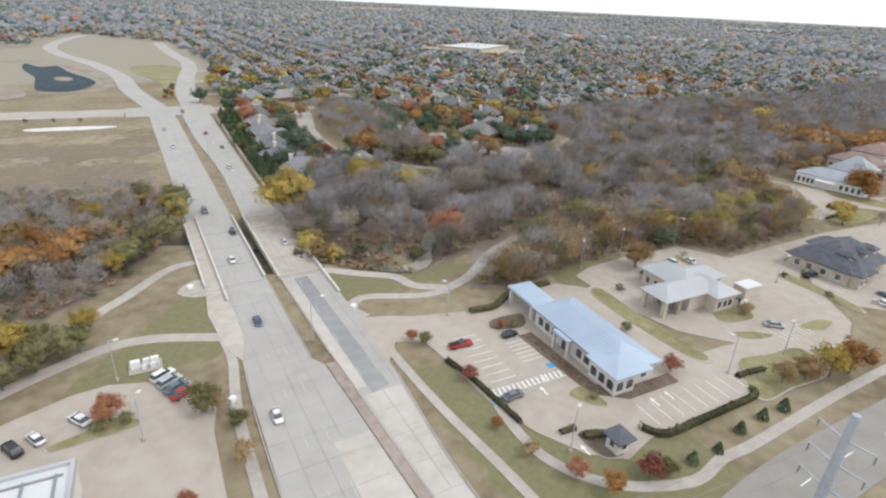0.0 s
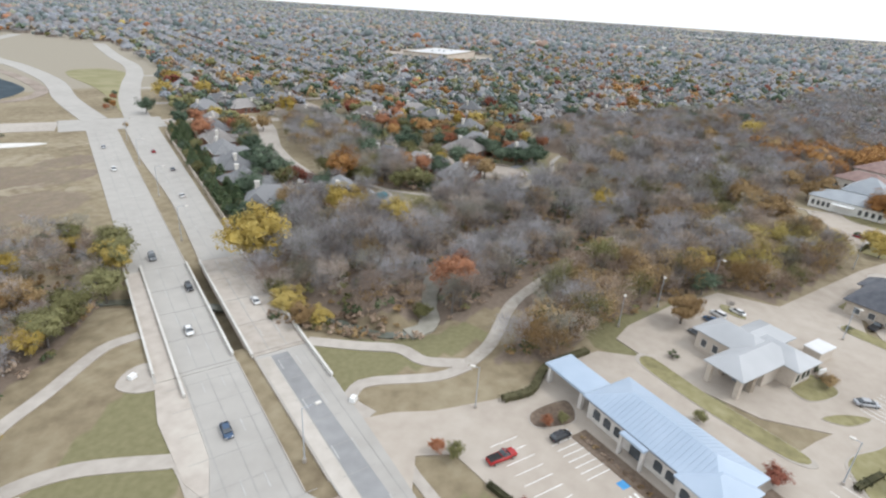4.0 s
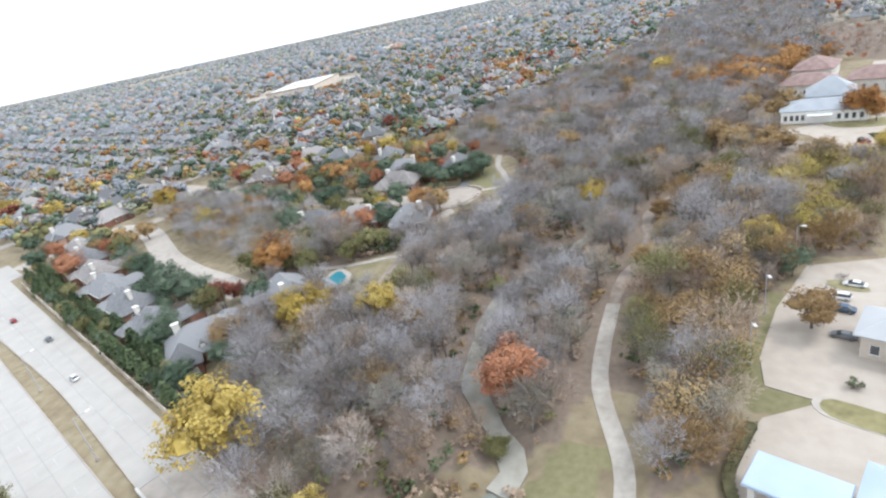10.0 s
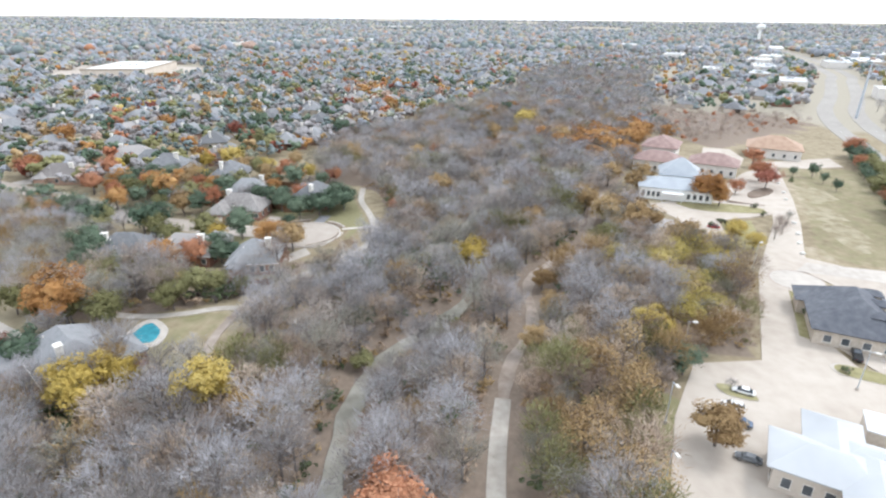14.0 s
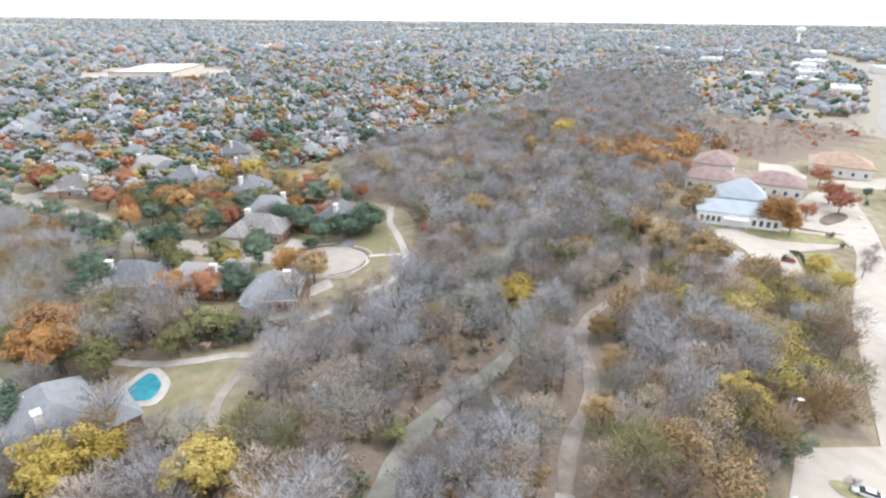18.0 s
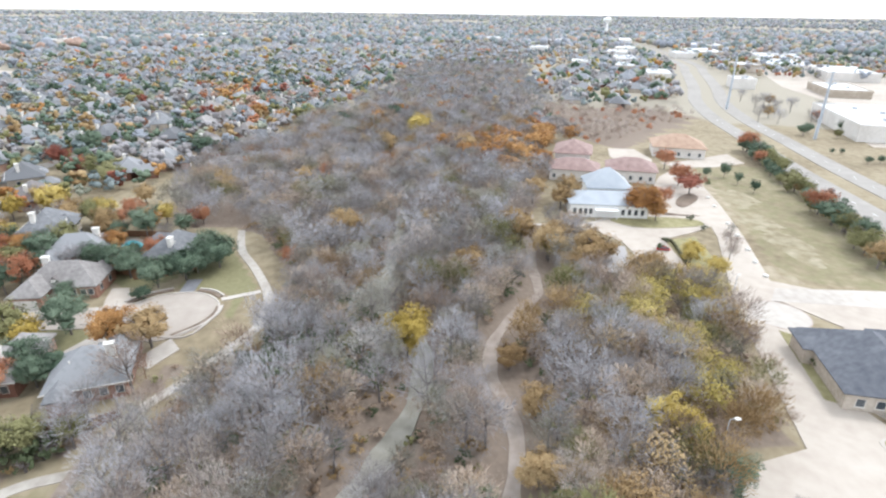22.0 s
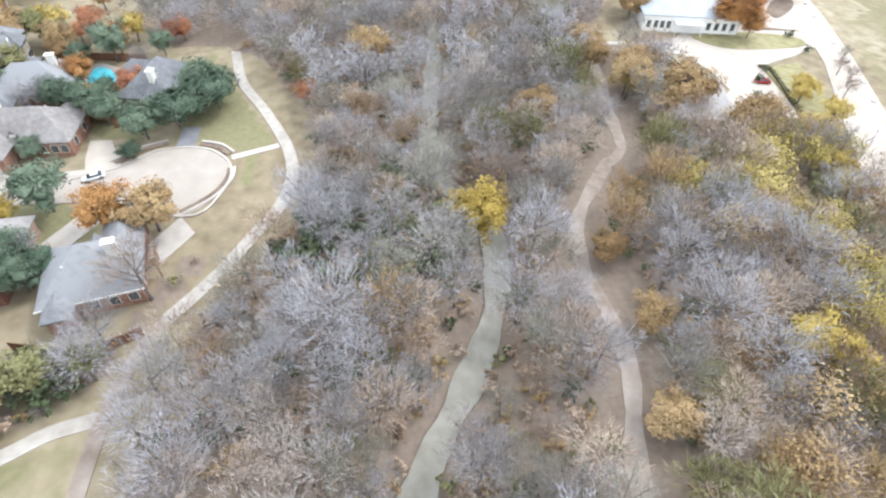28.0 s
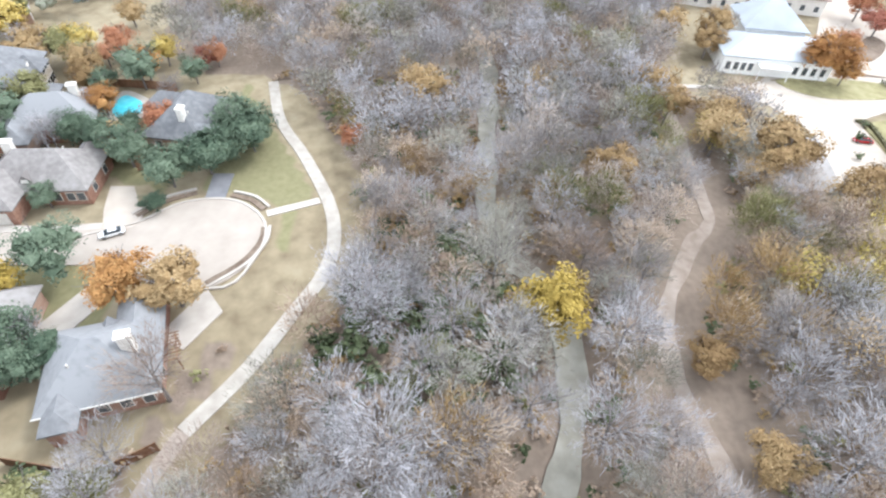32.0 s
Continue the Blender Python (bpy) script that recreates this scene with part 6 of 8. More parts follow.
def car(colour, style):
    L = {"sedan": 4.7, "suv": 4.7, "truck": 5.6}[style]
    h = {"sedan": 1.42, "suv": 1.72, "truck": 1.80}[style]
    b = 0.86 if style == "sedan" else 1.02
    t = thing("car", "", "car")
    e = L / 2
    part("body", loft([(-e, 0.70, 0.40, b - 0.18, b - 0.1, 0.62), (-e + 0.25, 0.86, 0.28, b - 0.08, b, 0.78), (-0.6, 0.90, 0.26, b - 0.05, b + 0.03, 0.80), (e * 0.45, 0.90, 0.26, b - 0.06, b, 0.78), (e - 0.35, 0.85, 0.28, b - 0.22, b - 0.12, 0.72), (e, 0.68, 0.38, b - 0.36, b - 0.28, 0.60)]).mesh("car_body", PM[colour], True), t)
    if style == "truck":
        c = (-0.2, 0.3, 1.5)
        part("bed", Shape().box(-e + 0.15, -0.35, -0.72, 0.72, b - 0.45, b + 0.035).mesh("car_bed", M["tyre"]), t, "dark open truck bed")
    else:
        c = (-e + (0.55 if style == "sedan" else 0.12), -e + (1.3 if style == "sedan" else 0.55), 0.75)
    x0, x1, x2 = c[0], c[1], 0.45
    x3 = 1.25
    cab = [(x0, 0.80, b - 0.02, b, b + 0.01, 0.74), (x1, 0.80, b - 0.02, b + 0.02, h - 0.06, 0.60), (x2, 0.80, b - 0.02, b + 0.02, h - 0.04, 0.62), (x3, 0.80, b - 0.02, b, b + 0.02, 0.74)]
    part("glass", loft(cab).mesh("car_glass", M["glass"], False), t, "dark tinted car windows")
    part("roof", Shape().box(x1 - 0.02, x2 + 0.02, -0.63, 0.63, h - 0.07, h, 0, 0.05).mesh("car_roof", PM[colour]), t)
    for sx in (-e * 0.62, e * 0.62):
        for sy in (-0.82, 0.82):
            w = part("wheel", Shape().tube([(sx, sy - 0.11, 0.33), (sx, sy + 0.11, 0.33)], [0.33, 0.33], 14).mesh("tyre", M["tyre"]), t)
            part("rim", Shape().tube([(sx, sy - 0.12, 0.33), (sx, sy + 0.12, 0.33)], [0.2, 0.2], 10).mesh("rim", M["rim"]), w)
    for sy in (-0.55, 0.55):
        part("headlight", Shape().box(e - 0.16, e - 0.02, sy - 0.16, sy + 0.16, b - 0.36, b - 0.2).mesh("headlight", M["lamp"]), t)
        part("taillight", Shape().box(-e + 0.0, -e + 0.1, sy - 0.14, sy + 0.14, b - 0.3, b - 0.14).mesh("taillight", M["tail"]), t)
    return t


SOUTHB, NORTHB = -108.9, 71.1     # headings along the avenue
CARS = [
    (12.1, 61.6, 12, "white", "suv", "parked in a side lot"), (12.2, 59.2, 12, "silver", "suv", "parked in a side lot"), (12.3, 57.0, 12, "teal", "sedan", "parked in a side lot"), (12.4, 54.9, 12, "red", "sedan", "parked in a side lot"),
    (-1, 59.5, 105, "white", "sedan", "parked by a planted island"), (-6.6, 59.6, 100, "white", "sedan", "parked in a lot row"), (-9.4, 59.4, 100, "black", "suv", "parked in a lot row"),
    (55.3, 32.2, -22, "red", "truck", "parked by a hedge"), (65.0, 27.6, -20, "black", "suv", "parked before the office"), (50.2, 16.3, -16, "grey", "sedan", "parked by the hatched walkway"),
    (109, -10, -60, "silver", "sedan", "parked in the bank lot"), (129, 15, 70, "white", "sedan", "parked behind the bank"), (124.5, 18.2, 70, "white", "suv", "parked behind the bank"), (120.5, 18.6, 70, "blue", "sedan", "parked behind the bank"), (112.5, 19.8, 70, "grey", "sedan", "parked behind the bank"),
    (144, -10.4, -20, "black", "truck", "parked beside the stone building"), (158, -29, 70, "white", "suv", "parked beside the stone building"), (151.5, -28, 70, "white", "sedan", "parked beside the stone building"), (145, -26, 70, "blue", "sedan", "parked beside the stone building"), (139, -26, 70, "white", "suv", "parked beside the stone building"),
    (20, 39.6, SOUTHB, "white", "sedan", "on the avenue"), (32.5, 66, SOUTHB, "blue", "sedan", "on the avenue"), (43, 95, SOUTHB, "white", "sedan", "on the bridge"), (52, 111, SOUTHB, "black", "suv", "on the bridge"), (54, 131, SOUTHB, "grey", "suv", "on the avenue"), (80, 210, SOUTHB, "white", "suv", "on the avenue"), (91, 244, SOUTHB, "silver", "sedan", "on the avenue"),
    (82.5, 169, NORTHB, "white", "sedan", "on the avenue"), (95, 198, NORTHB, "grey", "sedan", "on the avenue"), (102, 226, NORTHB, "red", "sedan", "on the avenue"), (58.4, 96, NORTHB, "white", "sedan", "on the bridge"),
    (189, 129.5, 115, "white", "sedan", "on a pale driveway"), (213.6, -4.4, 75, "red", "sedan", "in the lot by the white building"), (142.5, 162, 40, "silver", "sedan", "parked at the kerb"),
    (262, -92, -20, "white", "suv", "on the boulevard"), (330, -106, 160, "silver", "sedan", "on the boulevard"),
]
made = {}
for x, y, a, colour, style, where in CARS:
    z = 0.19 if "avenue" in where or "bridge" in where else 0.16
    m = pose(x, y, z, 0, 0, a) @ Matrix.Scale(0.88, 4)
    if (colour, style) in made:
        t = copy_thing(made[colour, style], m)
    else:
        t = made[colour, style] = car(colour, style)
        t.matrix_basis = m
    tagged(t, colour + " " + {"sedan": "sedan car", "suv": "tall estate car", "truck": "pickup truck"}[style] + " " + where)

# ---------------------------------------------------------------- office with the blue-grey metal roof
M["blue_roof"] = material("blue_grey_metal_roof", [(0.32, 0.40, 0.50), (0.38, 0.46, 0.56), (0.44, 0.52, 0.62)], 0.15, 0.45, spec=0.5, world_space=False)
M["white_roof"] = material("pale_metal_roof", [(0.37, 0.38, 0.39), (0.43, 0.44, 0.45), (0.49, 0.50, 0.51)], 0.15, 0.5, spec=0.4, world_space=False)
M["slate"] = material("dark_slate_roof", [(0.075, 0.08, 0.095), (0.11, 0.115, 0.13), (0.16, 0.165, 0.18)], 0.8, 0.8, world_space=False, bump=0.2)
M["clay"] = material("rose_brown_tile_roof", [(0.21, 0.14, 0.125), (0.28, 0.195, 0.175), (0.34, 0.25, 0.225)], 0.5, 0.85, world_space=False, bump=0.2)
M["terra"] = material("orange_tan_tile_roof", [(0.28, 0.185, 0.13), (0.36, 0.25, 0.18), (0.43, 0.31, 0.23)], 0.5, 0.85, world_space=False, bump=0.2)
M["stucco"] = material("cream_stucco", [(0.52, 0.49, 0.45), (0.61, 0.58, 0.54), (0.69, 0.66, 0.62)], 1.0, 0.9, world_space=False)
M["membrane0"] = material("pale_roof_coating", [(0.58, 0.58, 0.58), (0.66, 0.66, 0.66), (0.74, 0.74, 0.74)], 0.3, 0.8, world_space=False)
M["gutter"] = material("dark_gutter_metal", [(0.16, 0.17, 0.19), (0.22, 0.23, 0.25), (0.28, 0.29, 0.31)], 1.0, 0.5, world_space=False)


def window(t, x, y, z, w, h, face, arched=False, mat="trim"):
    """A framed window on a wall; face is 'x-', 'x+', 'y-' or 'y+'."""
    sx = {"x-": -1, "x+": 1}.get(face, 0)
    sy = {"y-": -1, "y+": 1}.get(face, 0)

    def block(name, ww, hh, out, material_, zz):
        a, b = (out, ww / 2) if sx else (ww / 2, out)
        s = Shape().box(x - a, x + a, y - b, y + b, zz, zz + hh)
        if arched:
            pts = [(math.cos(radians(q)) * ww / 2, math.sin(radians(q)) * ww * 0.28) for q in range(0, 181, 20)]
            n = len(pts)
            vs = []
            for o in (-out, out):
                vs += [(x + o, y + p, zz + hh + q) if sx else (x + p, y + o, zz + hh + q) for p, q in pts]
            s.add(vs, [tuple(range(n)), tuple(range(2 * n - 1, n - 1, -1))] + [(k, k + 1, n + k + 1, n + k) for k in range(n - 1)])
        return s.mesh(name, material_)

    f = part("window", block("window_frame", w, h, 0.07, M[mat], z), t)
    part("pane", block("pane", w - 0.24, h - 0.2, 0.09, M["glass"], z + 0.12), f)
    part("sill", (Shape().box(x - 0.14, x + 0.14, y - w / 2 - 0.1, y + w / 2 + 0.1, z - 0.1, z) if sx else Shape().box(x - w / 2 - 0.1, x + w / 2 + 0.1, y - 0.14, y + 0.14, z - 0.1, z)).mesh("sill", M["trim"]), f)
    return f


def seams(t, mat, x0, x1, y0, y1, z, pitch, over, step=0.8):
    """Standing seams running up the two long slopes of a hip roof that is longer in y."""
    x0, x1, y0, y1 = x0 - over, x1 + over, y0 - over, y1 + over
    half, xm = (x1 - x0) / 2, (x0 + x1) / 2
    h = pitch * half
    k = y0 + step
    while k < y1 - 0.1:
        run = min(half * 0.96, k - y0, y1 - k)
        for sx in (-1, 1):
            a = (xm + sx * half, k, z + 0.22)
            b = (xm + sx * (half - run), k, z + 0.22 + h * run / (half * 0.96))
            part("seam", Shape().add([(a[0], k - 0.03, a[2]), (a[0], k + 0.03, a[2]), (b[0], k + 0.03, b[2]), (b[0], k - 0.03, b[2]), (a[0], k, a[2] + 0.035), (b[0], k, b[2] + 0.035)],
                  [(0, 3, 5, 4), (1, 4, 5, 2), (0, 4, 1)]).mesh("seam", M[mat]), t)
        k += step


office = thing("office_building", "long cream office with a blue-grey standing-seam metal roof", "building", pose(72.4, 14.2, 0.1, 0, 0, -21.7))
part("wall", Shape().box(-4.5, 4.6, -11.6, 11.6, 0, 3.9).mesh("office_wall", M["stucco"]), office)
part("wing_wall", Shape().box(-5.5, -1.0, -12.9, -6.4, 0, 3.85).mesh("office_wing_wall", M["stucco"]), office)
r = Shape()
hip(r, -4.5, 4.6, -11.6, 11.6, 3.9, 0.42, 0.8)
hip(r, -5.5, 1.5, -12.9, -6.4, 3.86, 0.42, 0.7)
roof_ = part("roof", r.mesh("office_roof", M["blue_roof"]), office, "blue-grey standing-seam metal roof")
seams(roof_, "blue_roof", -4.5, 4.6, -11.6, 11.6, 3.9, 0.42, 0.8)
part("porch_roof", Shape().box(-6.4, -4.9, -0.9, 3.7, 3.62, 3.95, 0, 0.08).mesh("office_porch_roof", M["blue_roof"]), office)
for y in (-0.6, 3.4):
    part("column", Shape().box(-6.2, -5.7, y - 0.25, y + 0.25, 0, 3.62).mesh("column", M["stucco"]), office)
part("door", Shape().box(-4.66, -4.45, 0.3, 2.5, 0.05, 2.6).mesh("office_door", M["glass"]), office)
for y in (5.2, 7.4, 9.6, -2.4, -4.5):
    window(office, -4.5, y, 0.8, 1.7, 1.6, "x-", True)
for y in (-7.6, -9.7, -11.8):
    window(office, -5.5, y, 0.8, 1.7, 1.6, "x-", True)
for x in (-4.4, -2.2):
    window(office, x, -12.9, 0.8, 1.7, 1.6, "y-", True)
for y in (-9, -6, -3, 0, 3, 6, 9):
    window(office, 4.6, y, 0.9, 1.4, 1.5, "x+")
window(office, 2.4, -11.6, 0.9, 1.5, 1.5, "y-")
part("gutter", Shape().box(-5.42, -5.25, -5.6, 12.4, 3.84, 4.0).mesh("gutter", M["gutter"]), office)
part("gutter", Shape().box(5.35, 5.52, -12.4, 12.4, 3.84, 4.0).mesh("gutter_back", M["gutter"]), office)
canopy = thing("drive_canopy", "flat blue-roofed drive-through canopy on pillars", "canopy", pose(77.6, 31.4, 0.1, 0, 0, -21.7))
part("roof", Shape().box(-3.0, 3.0, -5.2, 4.6, 3.3, 3.75, 0, 0.12).mesh("canopy_roof", M["blue_roof"]), canopy)
for x in (-2.4, 2.2):
    for y in (-4.2, 3.6):
        part("pillar", Shape().box(x - 0.35, x + 0.35, y - 0.35, y + 0.35, 0, 3.3).mesh("pillar", M["stucco"]), canopy)
island_bed = slab("planting_bed_office", [(66.4, 26.5), (60.4, 7.4), (64, 1.8), (75, -2.4), (76, 0), (66.6, 3.6), (63.4, 8), (69.4, 25.4)], 0.22, M["mulch"], "dark mulch bed along the office wall", "planting bed", 0.15)
for k in range(14):
    f = k / 13
    plant(random.choice(BRUSH), 67.4 - 6 * f, 25 - 17 * f, rnd(0.35, 0.55), "small dark shrub beside the office wall", group="shrubs along the office wall")

kiosk = thing("gate_kiosk", "small cream kiosk with a dark slate hip roof", "kiosk", pose(51.6, -1.7, 0.12, 0, 0, -20))
part("wall", Shape().box(-1.2, 1.2, -1.2, 1.2, 0, 2.5).mesh("kiosk_wall", M["stucco"]), kiosk)
part("roof", hip(Shape(), -1.4, 1.4, -1.4, 1.4, 2.5, 0.3, 0.4).mesh("kiosk_roof", M["slate"]), kiosk)
window(kiosk, -1.2, 0, 1.0, 1.1, 1.0, "x-")
window(kiosk, 0, -1.2, 1.0, 1.1, 1.0, "y-")

# ---------------------------------------------------------------- bank with the pale metal roof
bank = thing("bank_building", "tan stone building with crossing pale metal roofs", "building", pose(108.5, 8.0, 0.12, 0, 0, -21.7))
part("wall", Shape().box(-4.9, 2.6, -1.5, 9.8, 0, 4.0).box(-3.4, 9.6, -0.4, 5.6, 0, 3.95).box(-0.6, 5.4, -7.4, 2, 0, 3.9).box(-5.5, 3, -4.6, 1.4, 0, 3.92).mesh("bank_wall", M["stone"]), bank)
for n_, (x0, x1, y0, y1, z_) in enumerate(((-5.0, 2.8, -2.4, 10.0, 4.0), (-4, 9.8, -0.6, 5.8, 3.97), (-0.8, 5.6, -7.6, 3, 3.94))):
    part("roof", hip(Shape(), x0, x1, y0, y1, z_, 0.5, 0.7).mesh("bank_roof", M["white_roof"]), bank, "pale standing-seam metal roof")
part("canopy_roof", hip(Shape(), -13.4, 3.4, -5.0, 1.8, 4.05, 0.52, 0.5).mesh("bank_canopy_roof", M["white_roof"]), bank, "pale metal drive-through roof")
for x in (-12.8, -8.6):
    for y in (-4.4, 1.2):
        part("pillar", Shape().box(x - 0.45, x + 0.45, y - 0.45, y + 0.45, 0, 4.05).mesh("pillar", M["stone"]), bank)
for x in (-3.6, -1.2, 1.2):
    window(bank, x, 9.8, 0.9, 1.3, 1.7, "y+")
for y in (3.0, 5.5, 8.0):
    window(bank, -4.9, y, 0.9, 1.3, 1.7, "x-")
for y in (0.8, 2.6, 4.4):
    window(bank, 9.6, y, 0.9, 1.3, 1.7, "x+")
for x in (0.8, 2.6, 4.2):
    window(bank, x, -7.4, 0.9, 1.3, 1.7, "y-")
part("chimney", Shape().box(-8.4, -6.8, -2.4, -0.8, 0, 2.4).mesh("bank_machine", M["gutter"]), bank, "grey drive-through machine cabinet")
annex = thing("bank_annex", "small flat-roofed stone enclosure behind the bank", "building", pose(120.5, -1.2, 0.12, 0, 0, -21.7))
part("wall", Shape().box(-2.6, 2.6, -1.6, 1.6, 0, 2.6).mesh("annex_wall", M["stone"]), annex)
part("roof", Shape().box(-2.8, 2.8, -1.8, 1.8, 2.6, 2.85, 0, 0.06).mesh("annex_roof", M["membrane0"]), annex)
flag = thing("sign_pylon", "low stone sign with a plain white panel", "sign", pose(113, -2.6, 0.2, 0, 0, -30))
part("base", Shape().box(-1.2, 1.2, -0.3, 0.3, 0, 0.9).mesh("sign_base", M["stone"]), flag)
part("panel", Shape().box(-0.9, 0.9, -0.12, 0.12, 0.9, 1.9).mesh("sign_panel", M["white"]), flag)

# ---------------------------------------------------------------- stone building with the dark roof
lodge = thing("stone_building", "stone building with a large dark slate hip roof", "building", pose(155.2, -14, 0.1, 0, 0, -17))
part("wall", Shape().box(-9.6, 9.6, -7.4, 7.4, 0, 3.4).box(-9.0, -2, -9.6, -7, 0, 3.3).box(3, 9.4, 7, 9, 0, 3.3).mesh("lodge_wall", M["stone"]), lodge)
r = Shape()
hip(r, -9.6, 9.6, -7.4, 7.4, 3.4, 0.62, 0.8)
hip(r, -9.0, -2, -9.6, -1, 3.35, 0.6, 0.6)
hip(r, 3, 9.4, 1, 9.2, 3.35, 0.6, 0.6)
part("roof", r.mesh("lodge_roof", M["slate"]), lodge, "dark slate hip roof")
for x in (-5.2, 1.0, 6.0):
    d = part("dormer", Shape().box(x - 1.1, x + 1.1, -5.6, -2.6, 4.6, 6.2).mesh("dormer", M["stone"]), lodge)
    part("dormer_roof", hip(Shape(), x - 1.2, x + 1.2, -5.7, -1.8, 6.2, 0.6, 0.25).mesh("dormer_roof", M["slate"]), d)
for x in (-8, -5.5, 1.0, 3.6, 6.2):
    window(lodge, x, -9.6 if x < -2 else -7.4, 0.8, 1.5, 1.6, "y-")
for y in (-5, -1.5, 2, 5):
    window(lodge, -9.6, y, 0.8, 1.5, 1.6, "x-")
slab("parking_lot_lodge", [(139, -12), (150, -7.5), (172, -24), (186, -17), (194, -22), (178, -46), (166, -52), (140, -34), (134, -22)], 0.155, M["lot"], "pale concrete forecourt", "parking lot", 0.3)
slab("lane_boulevard", [(184, -16), (190, -21), (186, -50), (172, -62), (168, -56), (178, -44)], 0.165, M["concrete"], "pale concrete lane to the boulevard", "road", 0.3)
ring_line = [(178 + 6.2 * math.cos(a * 0.2618), -13.8 + 6.2 * math.sin(a * 0.2618)) for a in range(25)]
band("round_drive_edge", ring_line, 0.3, 0.183, M["median"], "grey ring round a pale circle in the lane", "road", 1.0, 0.02)
slab("round_drive", ring_line[:24], 0.175, M["concrete"], "round pale drive at the lane's bend", "road", 0.3)

# ---------------------------------------------------------------- white building, brown-roofed buildings behind
slab("parking_lot_white", [(199, 9), (204, 11.5), (211, 4.3), (220, 4.5), (229, 9), (233, 10.5), (238, 2.5), (239.6, -11), (246, -16), (262, -22), (284, -36), (296, -48), (270, -40), (240, -32), (231, -29), (226, -20), (221, -8), (198.5, -5.3), (195, 0)], 0.16, M["lot"], "pale concrete lot around the white building", "parking lot", 0.3)
M["blue_metal"] = material("pale_blue_metal_roof", [(0.26, 0.285, 0.31), (0.32, 0.345, 0.37), (0.38, 0.405, 0.43)], 0.2, 0.5, spec=0.4, world_space=False)
hall = thing("white_hall", "white clapboard hall with pale blue metal roofs", "building", pose(251.7, -0.9, 0.1, 0, 0, -10))
part("wall", Shape().box(-12, 0, -12, 12, 0, 4.2).mesh("hall_wall", M["white"]), hall)
part("wall", Shape().box(0.004, 13, -9, 5, 0, 6.0).mesh("hall_back_wall", M["white"]), hall)
part("wing_roof", hip(Shape(), -12, 1.5, -12, 12, 4.2, 0.32, 0.6).mesh("hall_wing_roof", M["blue_metal"]), hall)
part("roof", hip(Shape(), 0, 13, -9, 5, 6.0, 0.75, 0.6).mesh("hall_roof", M["blue_metal"]), hall)
part("porch", Shape().box(-14.6, -12.02, -2.5, 4.5, 2.9, 3.15).box(-14.4, -14.2, -2.3, -2.1, 0, 2.9).box(-14.4, -14.2, 4.1, 4.3, 0, 2.9).mesh("hall_porch", M["white"]), hall)
for y in (-10.4, -8.4, -6.4, -4.4, 5.6, 7.2, 8.8, 10.6):
    window(hall, -12, y, 1.0, 1.2, 1.9, "x-")
for x in (-10, -7.6, -5.2, -2.8):
    window(hall, x, -12, 1.0, 1.2, 1.9, "y-")
band("path_hall", [(235.4, 27), (235.2, 19), (234.4, 11.8), (236.5, 6), (239.9, 0.4), (241, -12.4)], 1.5, 0.17, M["concrete"], "narrow concrete path to the white hall", "path", 1.5)
band("path_hall_branch", [(234, 11.6), (230, 10.6), (228.6, 8.4)], 1.3, 0.176, M["concrete"], "narrow concrete path to the white hall", "path", 1.5)
slab("lawn_hall", smooth_outline([(238.7, 0.4), (239.4, -8), (239.2, -14.5), (236.4, -25), (232.6, -26.6), (230.4, -23.5), (229.8, -11), (231.5, -3.5), (235.6, 0.6)], 1.0), 0.27, M["turf"], "long island of winter turf in the lot", "lawn", 0.3)
slab("bed_hall", smooth_outline([(243.6, -17.8), (241, -24), (239.4, -29.1), (240.2, -23), (241.2, -17.5)], 0.7), 0.26, M["mulch"], "dark mulch bed in the lot", "planting bed", 0.3)
slab("bed_oval", smooth_outline([(257.8, -31.1), (262.5, -37.5), (258.5, -38.6), (252.7, -34.3), (247.8, -27.6), (251.5, -27)], 0.8), 0.27, M["mulch"], "dark mulch oval in the lot", "planting bed", 0.3)
slab("lawn_hedge", [(222.3, -18.3), (220.3, -8.6), (198.6, -6), (197, -11), (206, -15.4)], 0.2, M["turf"], "patch of winter turf behind a hedge", "lawn", 0.3)
hedge([(221, -7.6), (219.6, -9.6), (209, -7.6), (198.8, -5.2)], 0.9, 0.8)
shed = thing("grey_pavilion", "low building with a brown-grey flat roof", "building", pose(204, 17, 0, 0, 0, -15))
part("wall", Shape().box(-7.5, 7.5, -6, 6, 0, 2.8).mesh("shed_wall", M["stone"]), shed)
part("roof", hip(Shape(), -8, 8, -6.5, 6.5, 2.8, 0.15, 0.5).mesh("shed_roof", M["shingle_warm"]), shed)
for x, y, a, w, d, h, roof, words in [(304, -7, -20, 17, 14, 7.0, "clay", "tall stucco house with a rose-brown hip roof"), (286, -2, -20, 12, 18, 4.5, "clay", "stucco building with a rose-brown hip roof"), (284, -24, -20, 13, 18, 4.5, "clay", "stucco building with a rose-brown hip roof"), (322, -62, -20, 17, 22, 4.5, "terra", "wide building with an orange-tan hip roof")]:
    b = thing("villa", words, "building", pose(x, y, 0, 0, 0, a))
    part("wall", Shape().box(-w / 2, w / 2, -d / 2, d / 2, 0, h).mesh("villa_wall", M["stucco"]), b)
    part("roof", hip(Shape(), -w / 2, w / 2, -d / 2, d / 2, h, 0.5, 0.8).mesh("villa_roof", M[roof]), b)
    for k in range(5):
        window(b, -w / 2, -d / 2 + (k + 0.5) * d / 5, 1.0, 1.4, 1.7, "x-")
        window(b, -w / 2 + (k + 0.5) * w / 5, -d / 2, 1.0, 1.4, 1.7, "y-")

